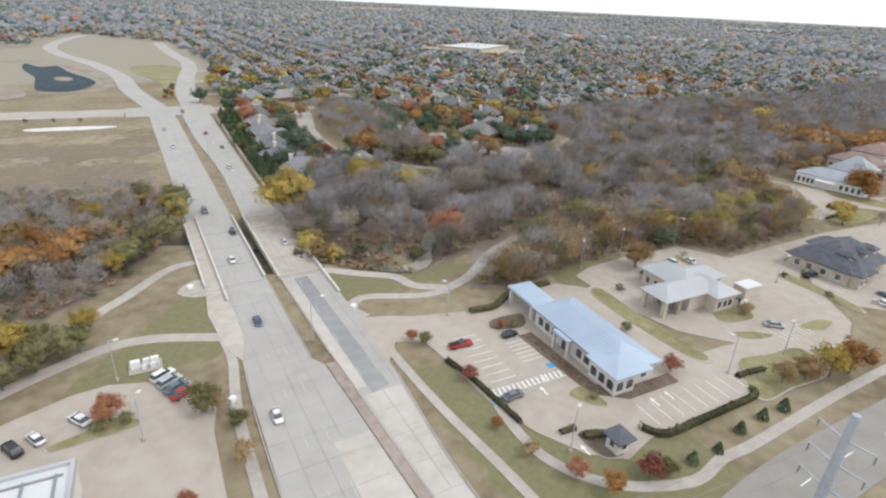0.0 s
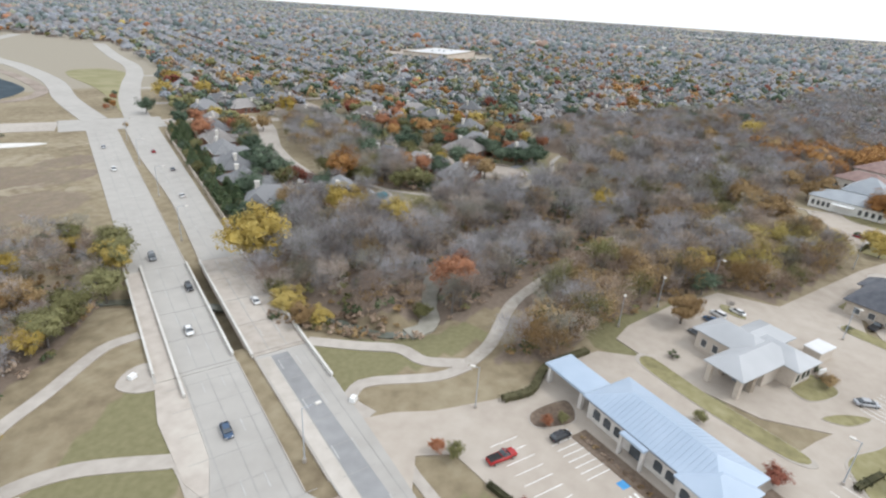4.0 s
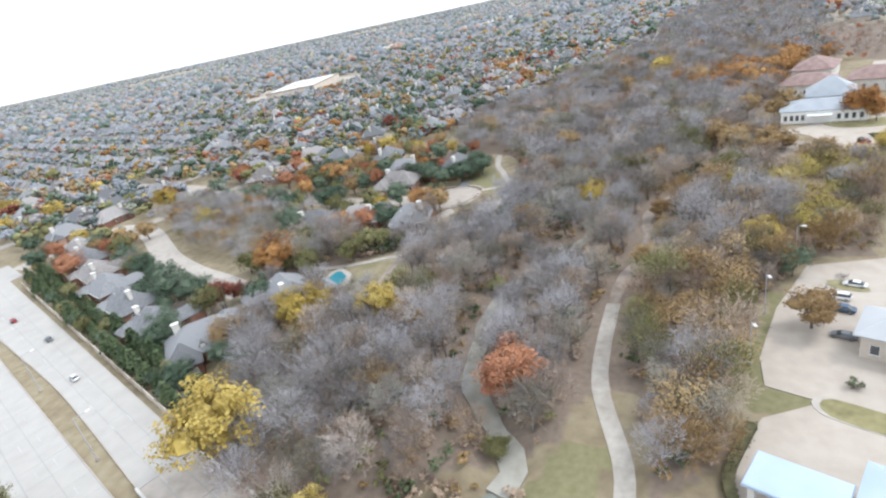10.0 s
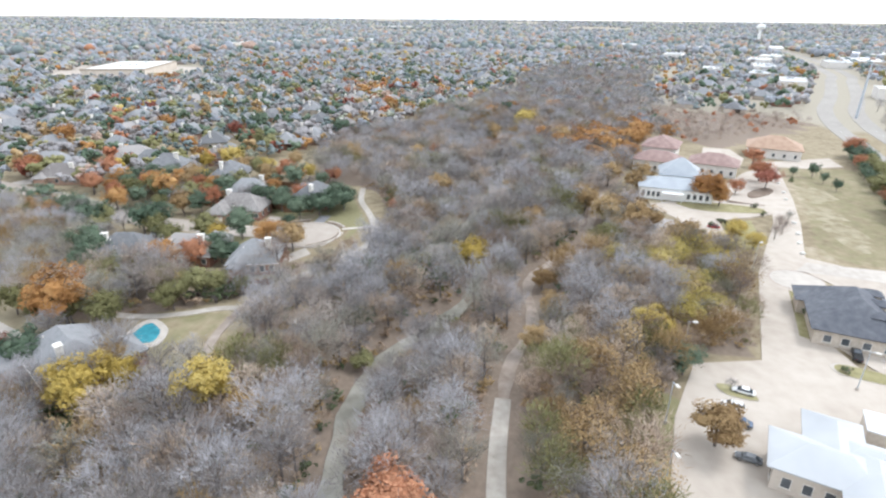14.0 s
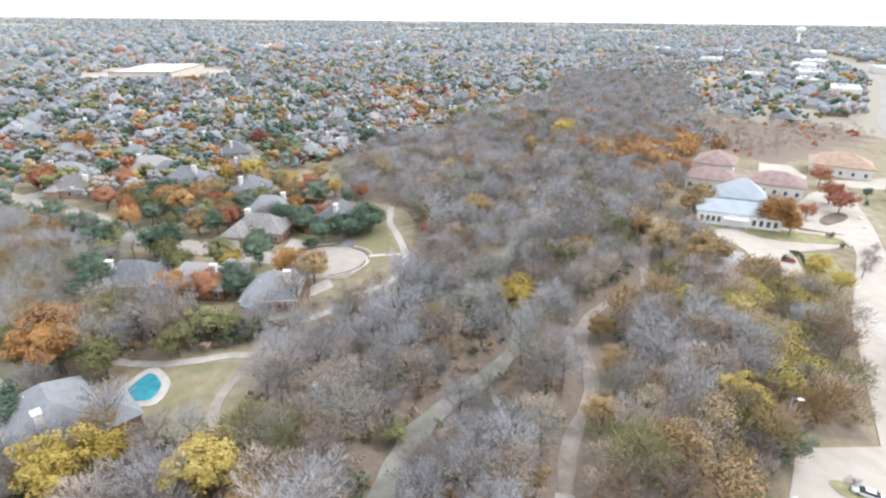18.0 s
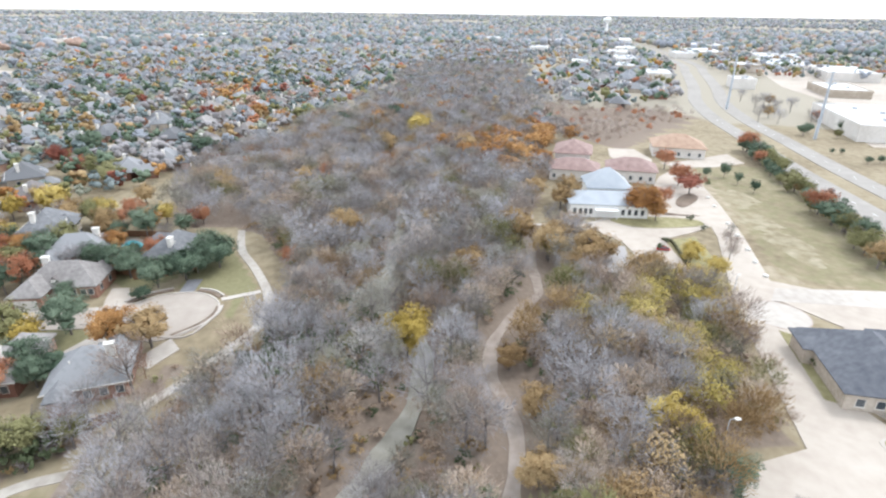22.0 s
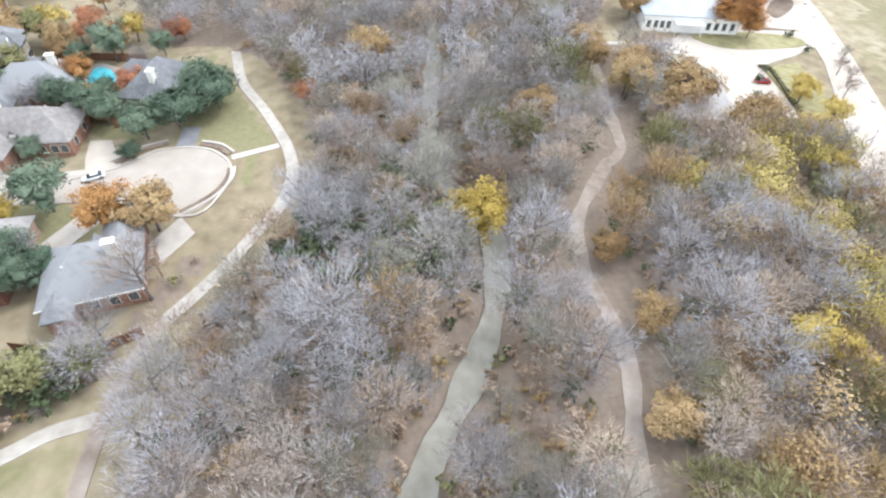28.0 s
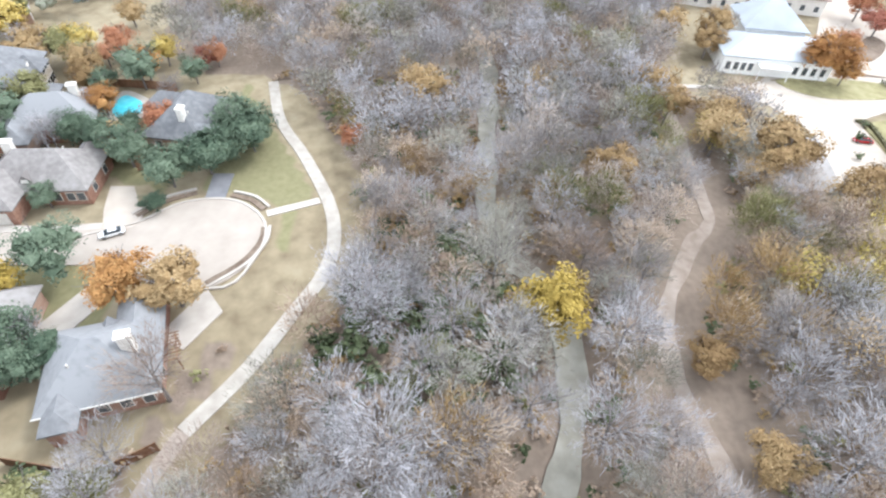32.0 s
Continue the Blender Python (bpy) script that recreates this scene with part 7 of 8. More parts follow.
slab("parking_lot_villas", [(296, -30), (318, -29), (334, -34), (332, -46), (312, -46), (298, -40)], 0.14, M["lot"], "pale concrete lot between stucco buildings", "parking lot", 0.2)
slab("parking_lot_terrace", [(298, -50), (306, -47), (309, -60), (316, -76), (320, -86), (303, -84), (297, -66)], 0.145, M["lot"], "pale concrete lot beside the orange-roofed building", "parking lot", 0.2)
wooden = thing("garden_pergola", "brown wooden pergola behind a brick house", "pergola", pose(166.5, 114.6, 0, 0, 0, 20))
for x in (-1.8, 1.8):
    for y in (-1.3, 1.3):
        part("post", Shape().box(x - 0.08, x + 0.08, y - 0.08, y + 0.08, 0, 2.4).mesh("pergola_post", M["wood"]), wooden)
for y in (-1.3, 1.3):
    part("beam", Shape().box(-2.2, 2.2, y - 0.06, y + 0.06, 2.4, 2.6).mesh("pergola_beam", M["wood"]), wooden)
for k in range(9):
    part("rafter", Shape().box(-2.0 + k * 0.5 - 0.04, -2.0 + k * 0.5 + 0.04, -1.8, 1.8, 2.6, 2.74).mesh("pergola_rafter", M["wood"]), wooden)

# ---------------------------------------------------------------- shops and commercial sheds far off
def big_box(x, y, a, w, d, h, wall_mat, roof_mat, words, name="store"):
    b = thing(name, words, "building", pose(x, y, float(far_rise(x, y)), 0, 0, a))
    part("wall", Shape().box(-w / 2, w / 2, -d / 2, d / 2, 0, h).mesh("store_wall", M[wall_mat]), b)
    part("parapet", Shape().box(-w / 2 - 0.2, w / 2 + 0.2, -d / 2 - 0.2, -d / 2 + 0.3, h - 1, h + 0.8).box(-w / 2 - 0.2, w / 2 + 0.2, d / 2 - 0.3, d / 2 + 0.2, h - 1, h + 0.8).box(-w / 2 - 0.2, -w / 2 + 0.3, -d / 2 + 0.3, d / 2 - 0.3, h - 1, h + 0.8).box(w / 2 - 0.3, w / 2 + 0.2, -d / 2 + 0.3, d / 2 - 0.3, h - 1, h + 0.8).mesh("store_parapet", M[wall_mat]), b)
    part("roof", Shape().box(-w / 2 + 0.3, w / 2 - 0.3, -d / 2 + 0.3, d / 2 - 0.3, h - 0.2, h + 0.1).mesh("store_roof", M[roof_mat]), b)
    for k in range(4):
        px, py = rnd(-w * 0.35, w * 0.35), rnd(-d * 0.3, d * 0.3)
        part("roof_unit", Shape().box(px - 1.5, px + 1.5, py - 1, py + 1, h + 0.1, h + 1.6, 0, 0.1).mesh("roof_unit", M["white_roof"]), b)


random.seed(61)
M["membrane"] = material("white_roof_membrane", [(0.52, 0.52, 0.52), (0.60, 0.60, 0.60), (0.68, 0.68, 0.68)], 0.1, 0.8, world_space=False)
big_box(614, 480, 17, 109, 60, 8, "stone", "membrane", "large tan supermarket with a white flat roof")
slab("parking_lot_shop", [(540, 440), (556, 400), (690, 440), (720, 560), (650, 640), (560, 590), (548, 500)], 0.12, M["lot"], "pale supermarket parking lot", "parking lot", 0.2)
big_box(372, -205, -22, 80, 44, 8, "stucco", "membrane", "large pale store with a white flat roof")
slab("parking_lot_store", [(330, -168), (405, -200), (470, -240), (420, -290), (320, -240)], 0.12, M["lot"], "pale store parking lot", "parking lot", 0.2)
for k, (x, y, w, d) in enumerate([(520, -300, 60, 30), (640, -400, 90, 45), (760, -420, 110, 50), (860, -480, 90, 60), (700, -330, 40, 24), (980, -430, 120, 50), (900, -360, 60, 30), (620, -190, 50, 22), (700, -190, 60, 20), (800, -230, 70, 24), (900, -260, 60, 26), (1040, -330, 80, 30), (1150, -520, 140, 60), (1300, -420, 110, 50), (1450, -600, 160, 70), (1250, -260, 70, 30), (760, -160, 36, 22), (1000, -170, 60, 26), (480, -360, 50, 40), (560, -240, 26, 18), (1190, 640, 130, 40), (1330, 560, 120, 40), (1390, 440, 150, 40), (1520, 230, 160, 50), (1320, -150, 90, 36), (1640, 3560, 190, 60), (1720, 3220, 160, 60), (1790, 2900, 200, 70), (2600, 1500, 180, 60), (2900, 700, 200, 60)]):
    big_box(x, y, -22 + rnd(-6, 6), w, d, rnd(5, 9), random.choice(("stucco", "stucco", "stone")), random.choice(("membrane", "membrane", "white_roof")), "pale commercial building with a flat roof", "commercial_building")
slab("paving_commercial", [(440, -250), (560, -280), (700, -350), (1000, -440), (1500, -560), (1500, -700), (900, -560), (600, -440), (460, -330)], 0.1, M["lot"], "pale paving between commercial buildings", "parking lot", 0.15)
slab("paving_commercial_far", [(600, -180), (760, -150), (1000, -210), (1300, -300), (1300, -350), (1000, -290), (780, -230), (640, -215)], 0.1, M["lot"], "pale paving between commercial buildings", "parking lot", 0.15)
tower = thing("water_tower", "white water tower on the horizon", "water tower", pose(1750, -560, 0))
part("tank", Shape().tube([(0, 0, 34), (0, 0, 37), (0, 0, 42), (0, 0, 46), (0, 0, 48)], [4, 10, 12, 8, 2], 16).mesh("tank", M["white"], True), tower)
part("stem", Shape().tube([(0, 0, 0), (0, 0, 34)], [4, 3.4], 12).mesh("stem", M["white"]), tower)

# ---------------------------------------------------------------- west side: lot building, utility pad, poles
west_shop = thing("shop_building", "flat-roofed pale shop with a framed roof well", "building", pose(-14, 38, 0.1, 0, 0, -21.7))
part("wall", Shape().box(-12, 5.5, -14, 10.5, 0, 4.6).mesh("shop_wall", M["stucco"]), west_shop)
part("parapet", Shape().box(-12.2, 5.7, 10.2, 10.7, 4.0, 5.2).box(5.2, 5.7, -14, 10.2, 4.0, 5.2).mesh("shop_parapet", M["white_roof"]), west_shop)
part("roof", Shape().box(-12, 5.2, -14, 10.2, 4.5, 4.75).mesh("shop_roof", M["membrane"]), west_shop)
for k in range(5):
    part("roof_beam", Shape().box(-10 + k * 3.4, -9.7 + k * 3.4, -12, 9, 4.75, 4.95).mesh("roof_beam", M["gutter"]), west_shop)
for k in range(5):
    part("roof_beam", Shape().box(-11, 4.5, 8.5 - k * 4.2, 8.8 - k * 4.2, 4.75, 4.94).mesh("roof_beam", M["gutter"]), west_shop)
pad = thing("utility_boxes", "white utility cabinets on a concrete pad", "utility box", pose(11.3, 66.6, 0.05, 0, 0, -20))
part("pad", Shape().box(-2.6, 2.6, -1.7, 1.7, 0, 0.2, 0, 0.03).mesh("pad", M["concrete"]), pad)
for x, y, w, h in ((-1.5, 0.2, 0.75, 1.4), (0.2, 0.6, 0.5, 1.2), (1.5, 0.5, 0.65, 1.3), (1.2, -0.7, 0.4, 0.9), (-0.2, -0.7, 0.35, 0.8)):
    part("cabinet", Shape().box(x - w, x + w, y - w * 0.6, y + w * 0.6, 0.2, 0.2 + h, 0, 0.06).mesh("cabinet", M["white"]), pad)
for x, y in ((17.2, 48), (50, 57.5), (29.5, 88.6)):
    b = thing("utility_box", "small pale utility box on the ground", "utility box", pose(x, y, 0.05, 0, 0, 20))
    part("cabinet", Shape().box(-0.6, 0.6, -0.45, 0.45, 0.1, 0.9, 0, 0.06).mesh("cabinet_small", M["white"]), b)
    part("pad", Shape().box(-0.8, 0.8, -0.65, 0.65, 0, 0.1).mesh("pad_small", M["concrete"]), b)

M["galv"] = material("galvanised_steel", [(0.34, 0.37, 0.41), (0.42, 0.45, 0.49), (0.50, 0.53, 0.57)], 1.0, 0.5, metal=0.15, world_space=False)


def lamp_post(h, arm, words):
    t = thing("lamp_post", words, "lamp post")
    part("base", Shape().tube([(0, 0, 0), (0, 0, 0.6)], [0.3, 0.28], 10).mesh("lamp_base", M["concrete"]), t)
    part("pole", Shape().tube([(0, 0, 0.6), (0, 0, h)], [0.1, 0.06], 8).mesh("lamp_pole", M["galv"]), t)
    part("arm", Shape().tube([(0, 0, h - 0.1), (arm, 0, h)], [0.05, 0.04], 6).mesh("lamp_arm", M["galv"]), t)
    part("head", Shape().box(arm - 0.1, arm + 0.7, -0.25, 0.25, h - 0.1, h + 0.12, 0, 0.05).mesh("lamp_head", M["trim"]), t)
    return t


post = lamp_post(8, 0.8, "grey steel lamp post with a flat head")
spots = [(104, 33.5), (119, 30), (138.5, 22.8), (6.5, 65.9), (4, 49), (62, 41.5), (99, -14), (133, -5), (181.5, -4.5), (46, 3), (84, -8)]
post.matrix_basis = pose(*spots[0], 0.05, 0, 0, 200)
for k, (x, y) in enumerate(spots[1:]):
    copy_thing(post, pose(x, y, 0.05, 0, 0, 200 + k * 67))
tall = lamp_post(9.5, 2.0, "tall grey street lamp in the avenue's median")
spots = [R(62, 17.2), R(-6, 21), R(150, 16.6), R(190, 17.0), R(230, 16.2), R(270, 16.2)]
tall.matrix_basis = pose(*spots[0], 0.05, 0, 0, -19)
for x, y in spots[1:]:
    copy_thing(tall, pose(x, y, 0.05, 0, 0, -19))

pylon = thing("power_pylon", "tall grey-blue steel power pole with crossarms and wires", "power pole", pose(50.4, -25.6, 0, 0, 0, 65))
part("pole", Shape().tube([(0, 0, 0), (0, 0, 22)], [0.75, 0.42], 14).mesh("pylon_pole", M["galv"]), pylon)
part("base", Shape().tube([(0, 0, 0), (0, 0, 0.5)], [1.1, 1.1], 14).mesh("pylon_base", M["concrete"]), pylon)
for z in (11.5, 15.0, 18.5):
    a = part("crossarm", Shape().tube([(-3.2, 0, z + 0.5), (0, 0, z), (3.2, 0, z + 0.5)], [0.08, 0.16, 0.08], 6).mesh("crossarm", M["galv"]), pylon)
    for x in (-3.1, 3.1):
        part("insulator", Shape().tube([(x, 0, z + 0.45), (x, 0, z - 0.6)], [0.12, 0.09], 8).mesh("insulator", M["gutter"]), a)
        pts = [(x, s * 4.0, z - 0.6 - 1.8 * (1 - (1 - abs(s) / 14) ** 2) * 0.8) for s in range(-14, 15, 2)]
        part("wire", Shape().tube(pts, [0.025] * len(pts), 4).mesh("wire", M["gutter"]), pylon)
for x, y, h in ((446, -160, 34), (350, -152, 34)):
    t = thing("power_pylon", "tall slim grey steel power pole", "power pole", pose(x, y, 0))
    part("pole", Shape().tube([(0, 0, 0), (0, 0, h)], [0.9, 0.5], 10).mesh("pylon_pole_far", M["galv"]), t)
    part("crossarm", Shape().tube([(-3, 0, h - 4), (3, 0, h - 4)], [0.15, 0.15], 6).mesh("crossarm_far", M["galv"]), t)

# ---------------------------------------------------------------- parking lines, arrows, coloured bays
marks = Shape()


def line(a, b, w=0.12, z=0.146, shape=None):
    a, b = Vector(a), Vector(b)
    d = (b - a).normalized()
    n = Vector((d.y, -d.x)) * w / 2
    (shape or marks).prism([tuple(a - n), tuple(a + n), tuple(b + n), tuple(b - n)], z, z + 0.006)


A, N = Vector((0.37, 0.929)), Vector((0.929, -0.37))
for k in range(10):
    p = Vector((61.5, -4.4)) + N * 2.75 * k
    line(p, p + A * 5.2)
for k in range(9):
    p = Vector((49.5, 19.6)) + A * 2.75 * k * 0.75
    line(p + N * 0.6, p + N * 5.6)
for k in range(7):
    p = Vector((64.6, 19.0)) + A * 2.75 * k * 0.45
    line(p - N * 5.0, p)
for k in range(15):
    p = Vector((48.8, 19.2)) + N * 0.98 * k
    line(p - A * 0.9, p + A * 0.9 + N * 0.3, 0.35)
line(Vector((48.6, 18.4)), Vector((48.6, 18.4)) + N * 14.5)
for p in ((55, 12.5), (58, 14.4), (66, -2.5), (69.5, -3.6), (47.6, 0.5)):
    p = Vector(p)
    line(p, p + A * 1.5, 0.3)
    marks.prism([tuple(p + A * 1.5 - N * 0.5), tuple(p + A * 1.5 + N * 0.5), tuple(p + A * 2.3)], 0.146, 0.152)
for k in range(7):
    p = Vector((99, -2)) + N * 2.7 * k * 0.5
    line(p + Vector((6, -12)), p + Vector((8, -7)), 0.12, 0.158)
for k in range(8):
    p = Vector((141, -13.5)) + N * 2.7 * k
    line(p, p - A * 5, 0.12, 0.166)
tagged(part("parking_lines", marks.mesh("parking_lines", M["white"])), "white parking lines and arrows on concrete", "road marking", kind="structure")
M["bay_blue"] = material("blue_bay_paint", [(0.05, 0.22, 0.48), (0.08, 0.30, 0.58), (0.12, 0.38, 0.66)], 1.5, 0.8)
bays = Shape()
for x, y in ((47.6, 17.6), (62.6, 16.6), (63.6, 13.6)):
    p = Vector((x, y))
    bays.prism([tuple(p - N * 0.8 - A * 0.7), tuple(p + N * 0.8 - A * 0.7), tuple(p + N * 0.8 + A * 0.7), tuple(p - N * 0.8 + A * 0.7)], 0.142, 0.15)
tagged(part("blue_bays", bays.mesh("blue_bays", M["bay_blue"])), "blue painted bay squares on concrete", "road marking", kind="structure")

# ---------------------------------------------------------------- pools, decks and fences in the gardens
M["pool_deep"] = material("deep_teal_pool_water", [(0.02, 0.14, 0.18), (0.04, 0.22, 0.27), (0.08, 0.30, 0.35)], 0.8, 0.35, spec=0.12)
M["pool"] = material("turquoise_pool_water", [(0.05, 0.38, 0.48), (0.09, 0.50, 0.58), (0.15, 0.60, 0.66)], 0.8, 0.35, spec=0.15)
for x, y, rx, ry in ((129.6, 127.6, 4.0, 2.7), (225, 139.5, 4.2, 2.8), (104, 156, 2.6, 2.0)):
    t = thing("swimming_pool", "turquoise garden pool with a pale stone rim", "pool", pose(x, y, 0.05, 0, 0, 25))
    o = [(math.cos(q * 0.2618) * rx * (1 + 0.18 * math.cos(q * 0.7854)), math.sin(q * 0.2618) * ry) for q in range(24)]
    part("deck", Shape().prism([(p * 1.45, q * 1.55) for p, q in o], 0, 0.12).mesh("pool_deck", M["concrete"]), t)
    part("rim", Shape().prism([(p * 1.1, q * 1.12) for p, q in o], 0.1, 0.22).mesh("pool_rim", M["concrete"]), t)
    part("water", Shape().prism(o, 0.15, 0.24).mesh("pool_water", M["pool_deep" if x < 130 else "pool"]), t)


def fence(pts, words="red-brown wooden privacy fence around a garden"):
    t = thing("fence", words, "fence")
    for a, b in zip(pts, pts[1:]):
        a, b = Vector(a), Vector(b)
        n = max(1, int((b - a).length / 2.4))
        for k in range(n):
            p, q = a.lerp(b, k / n), a.lerp(b, (k + 1) / n)
            d = (q - p).normalized()
            m = Vector((d.y, -d.x)) * 0.04
            part("panel", Shape().prism([tuple(p + d * 0.06 - m), tuple(p + d * 0.06 + m), tuple(q - d * 0.06 + m), tuple(q - d * 0.06 - m)], 0.05, 1.8).mesh("fence_panel", M["wood"]), t)
            part("post", Shape().prism([tuple(p - d * 0.06 - m * 1.6), tuple(p - d * 0.06 + m * 1.6), tuple(p + d * 0.06 + m * 1.6), tuple(p + d * 0.06 - m * 1.6)], 0, 1.9).mesh("fence_post", M["wood"]), t)


fence([(89, 139), (99, 134), (108, 138), (118, 142)])
fence([(108, 138), (112, 128), (118.5, 122.5)])
fence([(155, 112.5), (152, 118), (154, 128)])
fence([(205, 131), (207, 122), (222, 134), (232, 132)])
fence([(207, 131), (210, 142)])
fence([(232, 132), (234, 150)])
fence([(344, 140), (336, 146), (338, 160)])
fence([(355, 120), (338, 122), (330, 140), (318, 150)])
fence([(152, 132), (153, 146), (152, 160)])
fence([(92, 150), (88, 158), (97, 178), (108, 198), (116, 216), (126, 236), (140, 266)])
slab("driveway_cul", [(190.6, 127.2), (193, 126.4), (200.6, 130.2), (200.7, 134), (195, 133), (190, 131.4)], 0.145, M["lot"], "pale concrete driveway", "driveway", 0.25)
slab("driveway_cul_south", [(181, 128), (178, 125), (168, 130), (170, 134)], 0.145, M["concrete"], "pale concrete driveway", "driveway", 0.25)
slab("patio", [(168, 113.5), (174, 110), (178, 113), (170, 117.5)], 0.14, M["concrete"], "pale concrete patio", "patio", 0.25)
slab("driveway_court", [(88, 146), (92, 142), (104, 150), (112, 156), (108, 160)], 0.14, M["lot"], "pale concrete driveway", "driveway", 0.25)
kerb("kerb_cul", smooth_outline([(187, 134), (191.6, 127), (196.5, 121), (196.8, 113), (191.5, 107.5), (184, 107.6), (178, 113)], 1.5)[:40], "pale concrete kerb round the turning circle", 0.4, 0.28)
for arc in ([(193.2, 127.4), (196.8, 123.9), (198.9, 119.7)], [(198.2, 114), (197, 110.6), (194.6, 108.2)], [(190.4, 107.4), (187.2, 107.4), (183, 109.3), (179, 113.4)]):
    band("planting_strip", arc, 0.9, 0.2, M["mulch"], "dark mulch strip round the turning circle", "planting bed", 1.0)
    c_ = Vector((187.5, 117))
    kerb("kerb_cul", [c_ + (Vector(p) - c_) * 1.085 for p in curve_through([Vector(p) for p in arc], 1.0)], "pale concrete kerb round the turning circle", 0.45, 0.32)
slab("driveway_grey", [(197.4, 118.1), (197.6, 114.9), (204, 114.8), (204, 118.2)], 0.15, M["asphalt"], "grey driveway under the oaks", "driveway", 0.25)
band("sidewalk_cul", [(190.6, 150), (190.3, 140), (191, 131.8)], 1.4, 0.16, M["concrete"], "narrow concrete sidewalk", "path", 1.5)

# pale boulders along the lane, forecourt walls, shrubs by the stone building
M["boulder"] = material("pale_limestone", [(0.55, 0.53, 0.49), (0.65, 0.63, 0.59), (0.74, 0.72, 0.68)], 1.5, 0.9, bump=0.5, world_space=False)
rs = np.random.RandomState(77)
for x, y in ((283, -48.5), (270, -44.8), (257, -41.6), (248, -38.8), (222, -31), (212, -28), (204, -25), (196, -22.6), (232, -34)):
    s = Shape()
    v, f = [], []
    for a in range(5):
        for b in range(8):
            ph, th = math.pi * (a + 0.5) / 5, 2 * math.pi * b / 8
            q = 0.75 * rs.uniform(0.8, 1.15)
            v.append((q * math.sin(ph) * math.cos(th), q * math.sin(ph) * math.sin(th), 0.35 + 0.5 * math.cos(ph)))
    f = [(a * 8 + b, (a + 1) * 8 + b, (a + 1) * 8 + (b + 1) % 8, a * 8 + (b + 1) % 8) for a in range(4) for b in range(8)] + [tuple(range(8)), tuple(range(39, 31, -1))]
    tagged(part("boulder", mesh_of("boulder", v, f, M["boulder"], smooth=True), m=pose(x, y, 0, 0, 0, rs.uniform(0, 360))), "pale limestone boulder at the lane's edge", "boulder", group="boulders along the lane")
court = thing("forecourt_wall", "low pale wall around the stone building's lot", "wall", kind="structure")
for a, b in (((167, -31), (166.5, -43)), ((166.5, -43), (150, -38)), ((137.5, -24), (150, -38))):
    a, b = Vector(a), Vector(b)
    n = Vector(((b - a).y, -(b - a).x)).normalized() * 0.15
    part("panel", Shape().prism([tuple(a - n), tuple(a + n), tuple(b + n), tuple(b - n)], 0, 1.3).mesh("court_panel", M["stone"]), court)
slab("lawn_strip", [(172, -9.5), (169, -12.5), (148.5, -6), (150.5, -3)], 0.2, M["turf"], "green strip of lawn by the stone building", "lawn", 0.2)
island([(137.5, -4.5), (141, -5), (139, -12), (135, -20), (131.5, -24), (131, -21), (134, -14)], "curved strip of winter turf")
random.seed(71)
for x, y in ((146.5, 124.6), (147, 119.5), (144.6, 120.8), (149, 126.4), (150, 119.5), (148, 122), (145, 127), (151, 124), (196.5, 92.5), (176, 93), (182, 91.5), (169, 97), (163, 101)):
    plant(random.choice(GREENB), x, y, rnd(1.2, 1.7), "wide olive green shrub at the edge of the woods", group="shrubs at the edge of the woods")
for x, y in ((138, -5.6), (134, -16), (116, 2.5), (114.5, -1.5), (112, -3.5), (117.5, 5.5), (100, 21), (160, -8), (228, -24), (236, -24), (214, -4), (219, -8), (208, 0)):
    plant(random.choice(GREENB), x, y, rnd(0.7, 1.0), "small dark green shrub in a planting bed", group="shrubs in planting beds")

# ---------------------------------------------------------------- beyond the crossing: pond, island, bare patch
M["pond"] = material("dark_blue_grey_pond", [(0.03, 0.045, 0.055), (0.05, 0.07, 0.085), (0.075, 0.10, 0.12)], 0.2, 0.7, spec=0.05)
slab("pond", smooth_outline([(108.5, 543), (112, 516), (124, 518), (120, 475), (120, 428), (114, 404), (95, 381), (79, 392), (84, 420), (93, 456), (98, 505)], 4), 0.1, M["pond"], "dark blue-grey retention pond", "pond", 0.1, kind="structure")
slab("pond_island", smooth_outline([(100, 430), (107, 428), (111, 438), (108, 448), (102, 446)], 2), 0.4, M["dirt"], "small tan island in the pond", "island", 0.4)
band("bank_of_pond", [(76, 380), (98, 372), (120, 394), (128, 430), (132, 480), (130, 530)], 7, 0.16, M["dirt"], "pale tan earth bank round the pond", "bank", 4, 0.15)
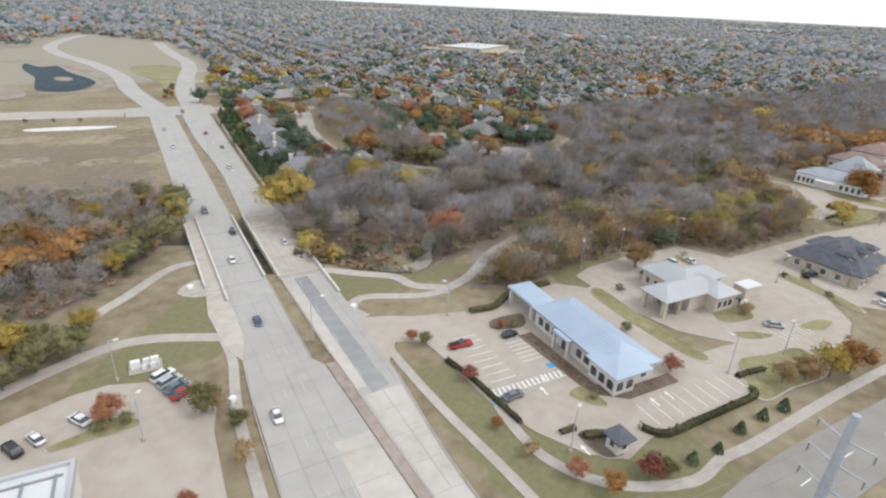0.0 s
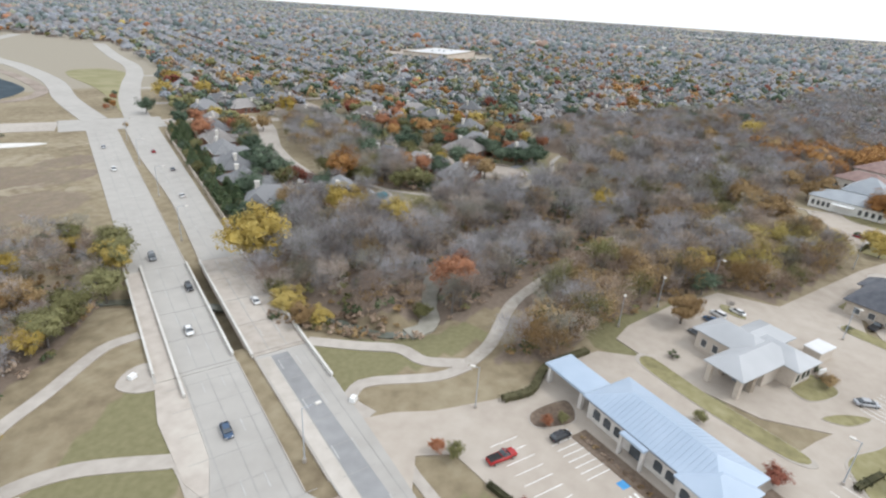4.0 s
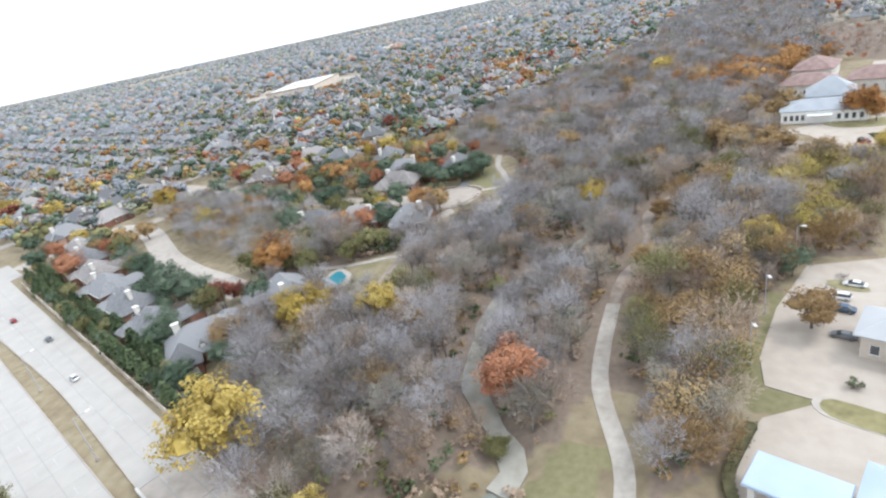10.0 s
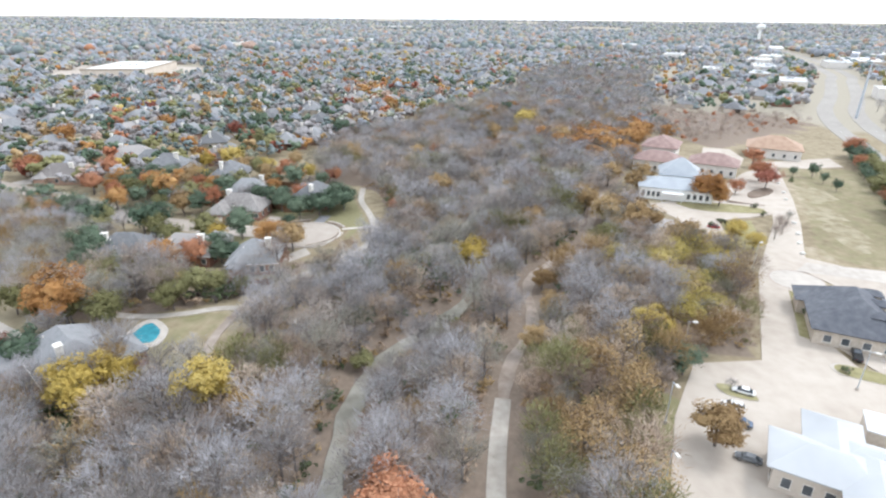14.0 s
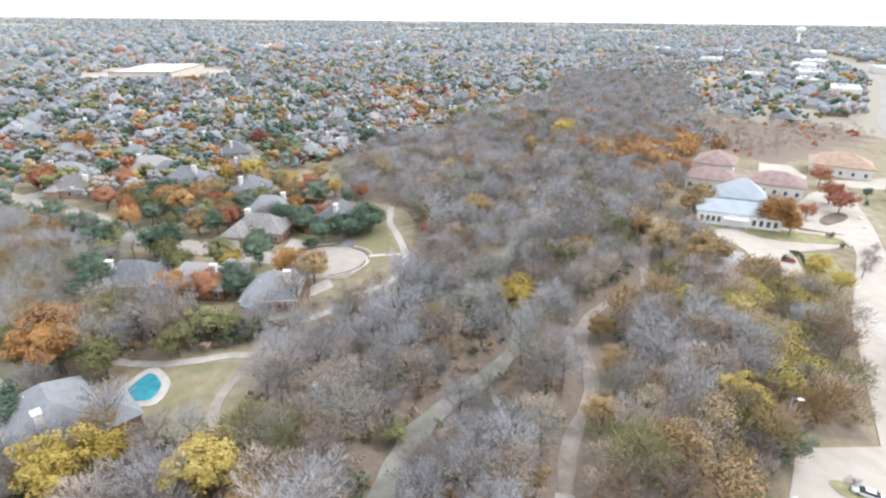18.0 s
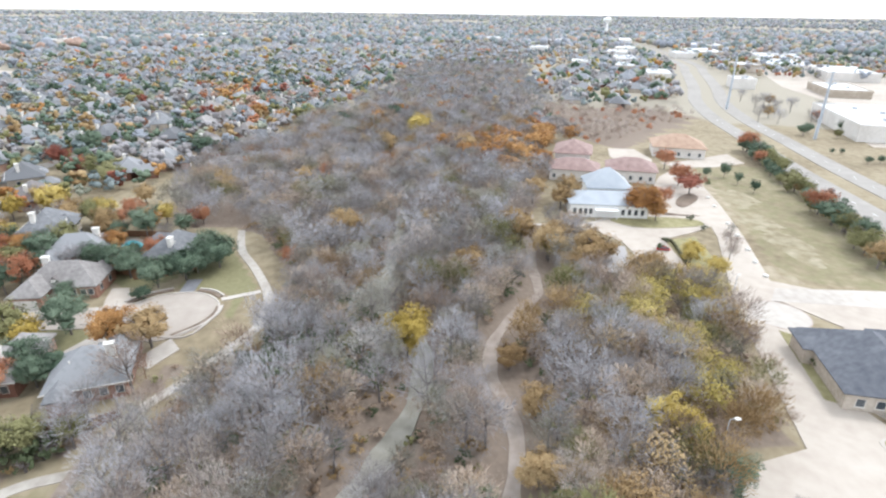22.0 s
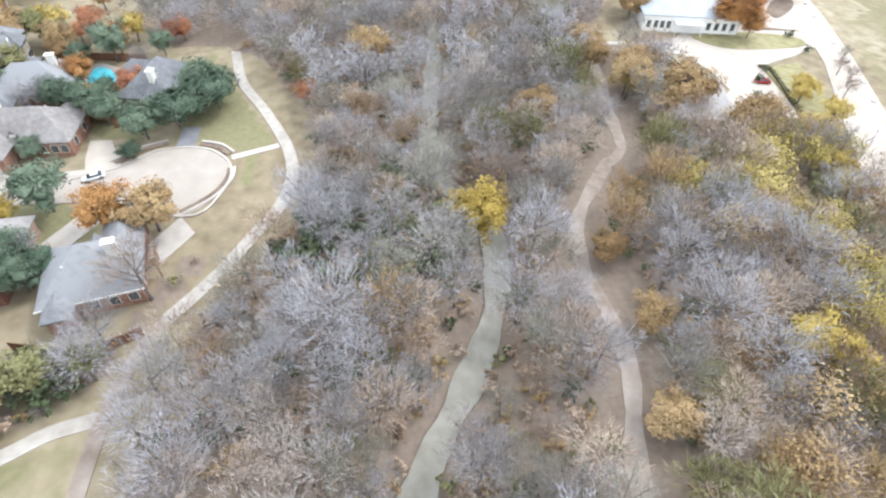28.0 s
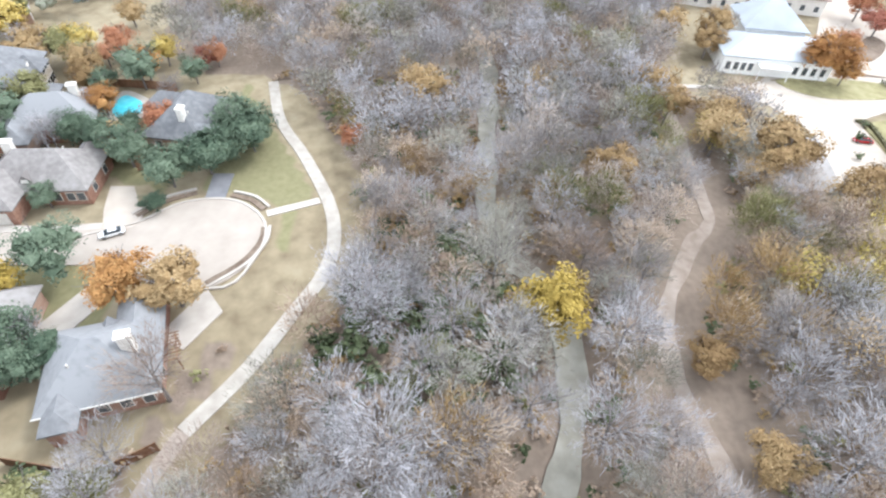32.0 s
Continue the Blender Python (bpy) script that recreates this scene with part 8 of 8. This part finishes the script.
band("bank_of_pond", [(66, 560), (96, 566), (122, 556)], 16, 0.16, M["dirt"], "tan earth bank behind the pond", "bank", 4, 0.15)
slab("bare_patch", smooth_outline([(45, 280), (60, 276), (74, 268.5), (78, 264), (70, 263.5), (57, 268), (46, 274)], 2), 0.06, M["boulder"], "patch of pale bare limestone soil", "bare soil", 0.05)
slab("bank_of_soil", smooth_outline([(48, 372), (58, 366), (70, 380), (66, 420), (52, 410)], 3), 0.3, M["dirt"], "bank of bare tan soil", "bare soil", 0.3)
random.seed(83)
for x, y, c, sz in ((400, -153, "bare", 1.1), (392, -160, "bare", 1.0), (410, -166, "ochre", 1.0), (430, -195, "bare", 1.2), (424, -180, "bare", 1.1), (399, -190, "rust", 0.9), (388, -178, "bare", 1.0), (359, -152, "oak", 0.9), (366, -160, "oak", 0.8), (366, -180, "oak", 1.0), (352, -166, "olive", 0.7), (453, -191, "bare", 1.1), (460, -200, "ochre", 1.1), (479, -190, "bare", 1.0), (440, -176, "bare", 1.1), (416, -204, "bare", 1.1), (319, -137, "oak", 0.35), (319, -142, "oak", 0.35), (300, -139, "oak", 0.5), (300, -145, "oak", 0.5)):
    plant(random.choice(BARE if c == "bare" else LEAFY[c]), x, y, sz, "bare grey tree beside the boulevard" if c == "bare" else WORDS[c] + " beside the boulevard", group="trees beside the boulevard")
random.seed(81)
for u, v, c, sz in ((345, 14, "rust", 0.5), (352, 18, "orange", 0.6), (362, 16, "olive", 0.6), (375, 20, "rust", 0.6), (392, 22, "oak", 0.5), (298, 18.6, "ochre", 0.35), (352, 62, "oak", 0.8), (362, 66, "oak", 0.9), (345, 58, "olive", 0.9), (372, 60, "yellow", 1.0), (384, 64, "yellow", 0.9), (338, 64, "oak", 0.8), (398, 66, "olive", 1.0)):
    x, y = R(u, v)
    plant(random.choice(LEAFY[c]), x, y, sz, WORDS[c] + " beside the far junction")
for k in range(10):
    x, y = R(300 + rnd(-3, 3), -30 - k * 11)
    plant(random.choice(GREENB), x, y - 8, rnd(0.8, 1.2), "small dark shrub beside the side road", group="shrubs beside the side road")
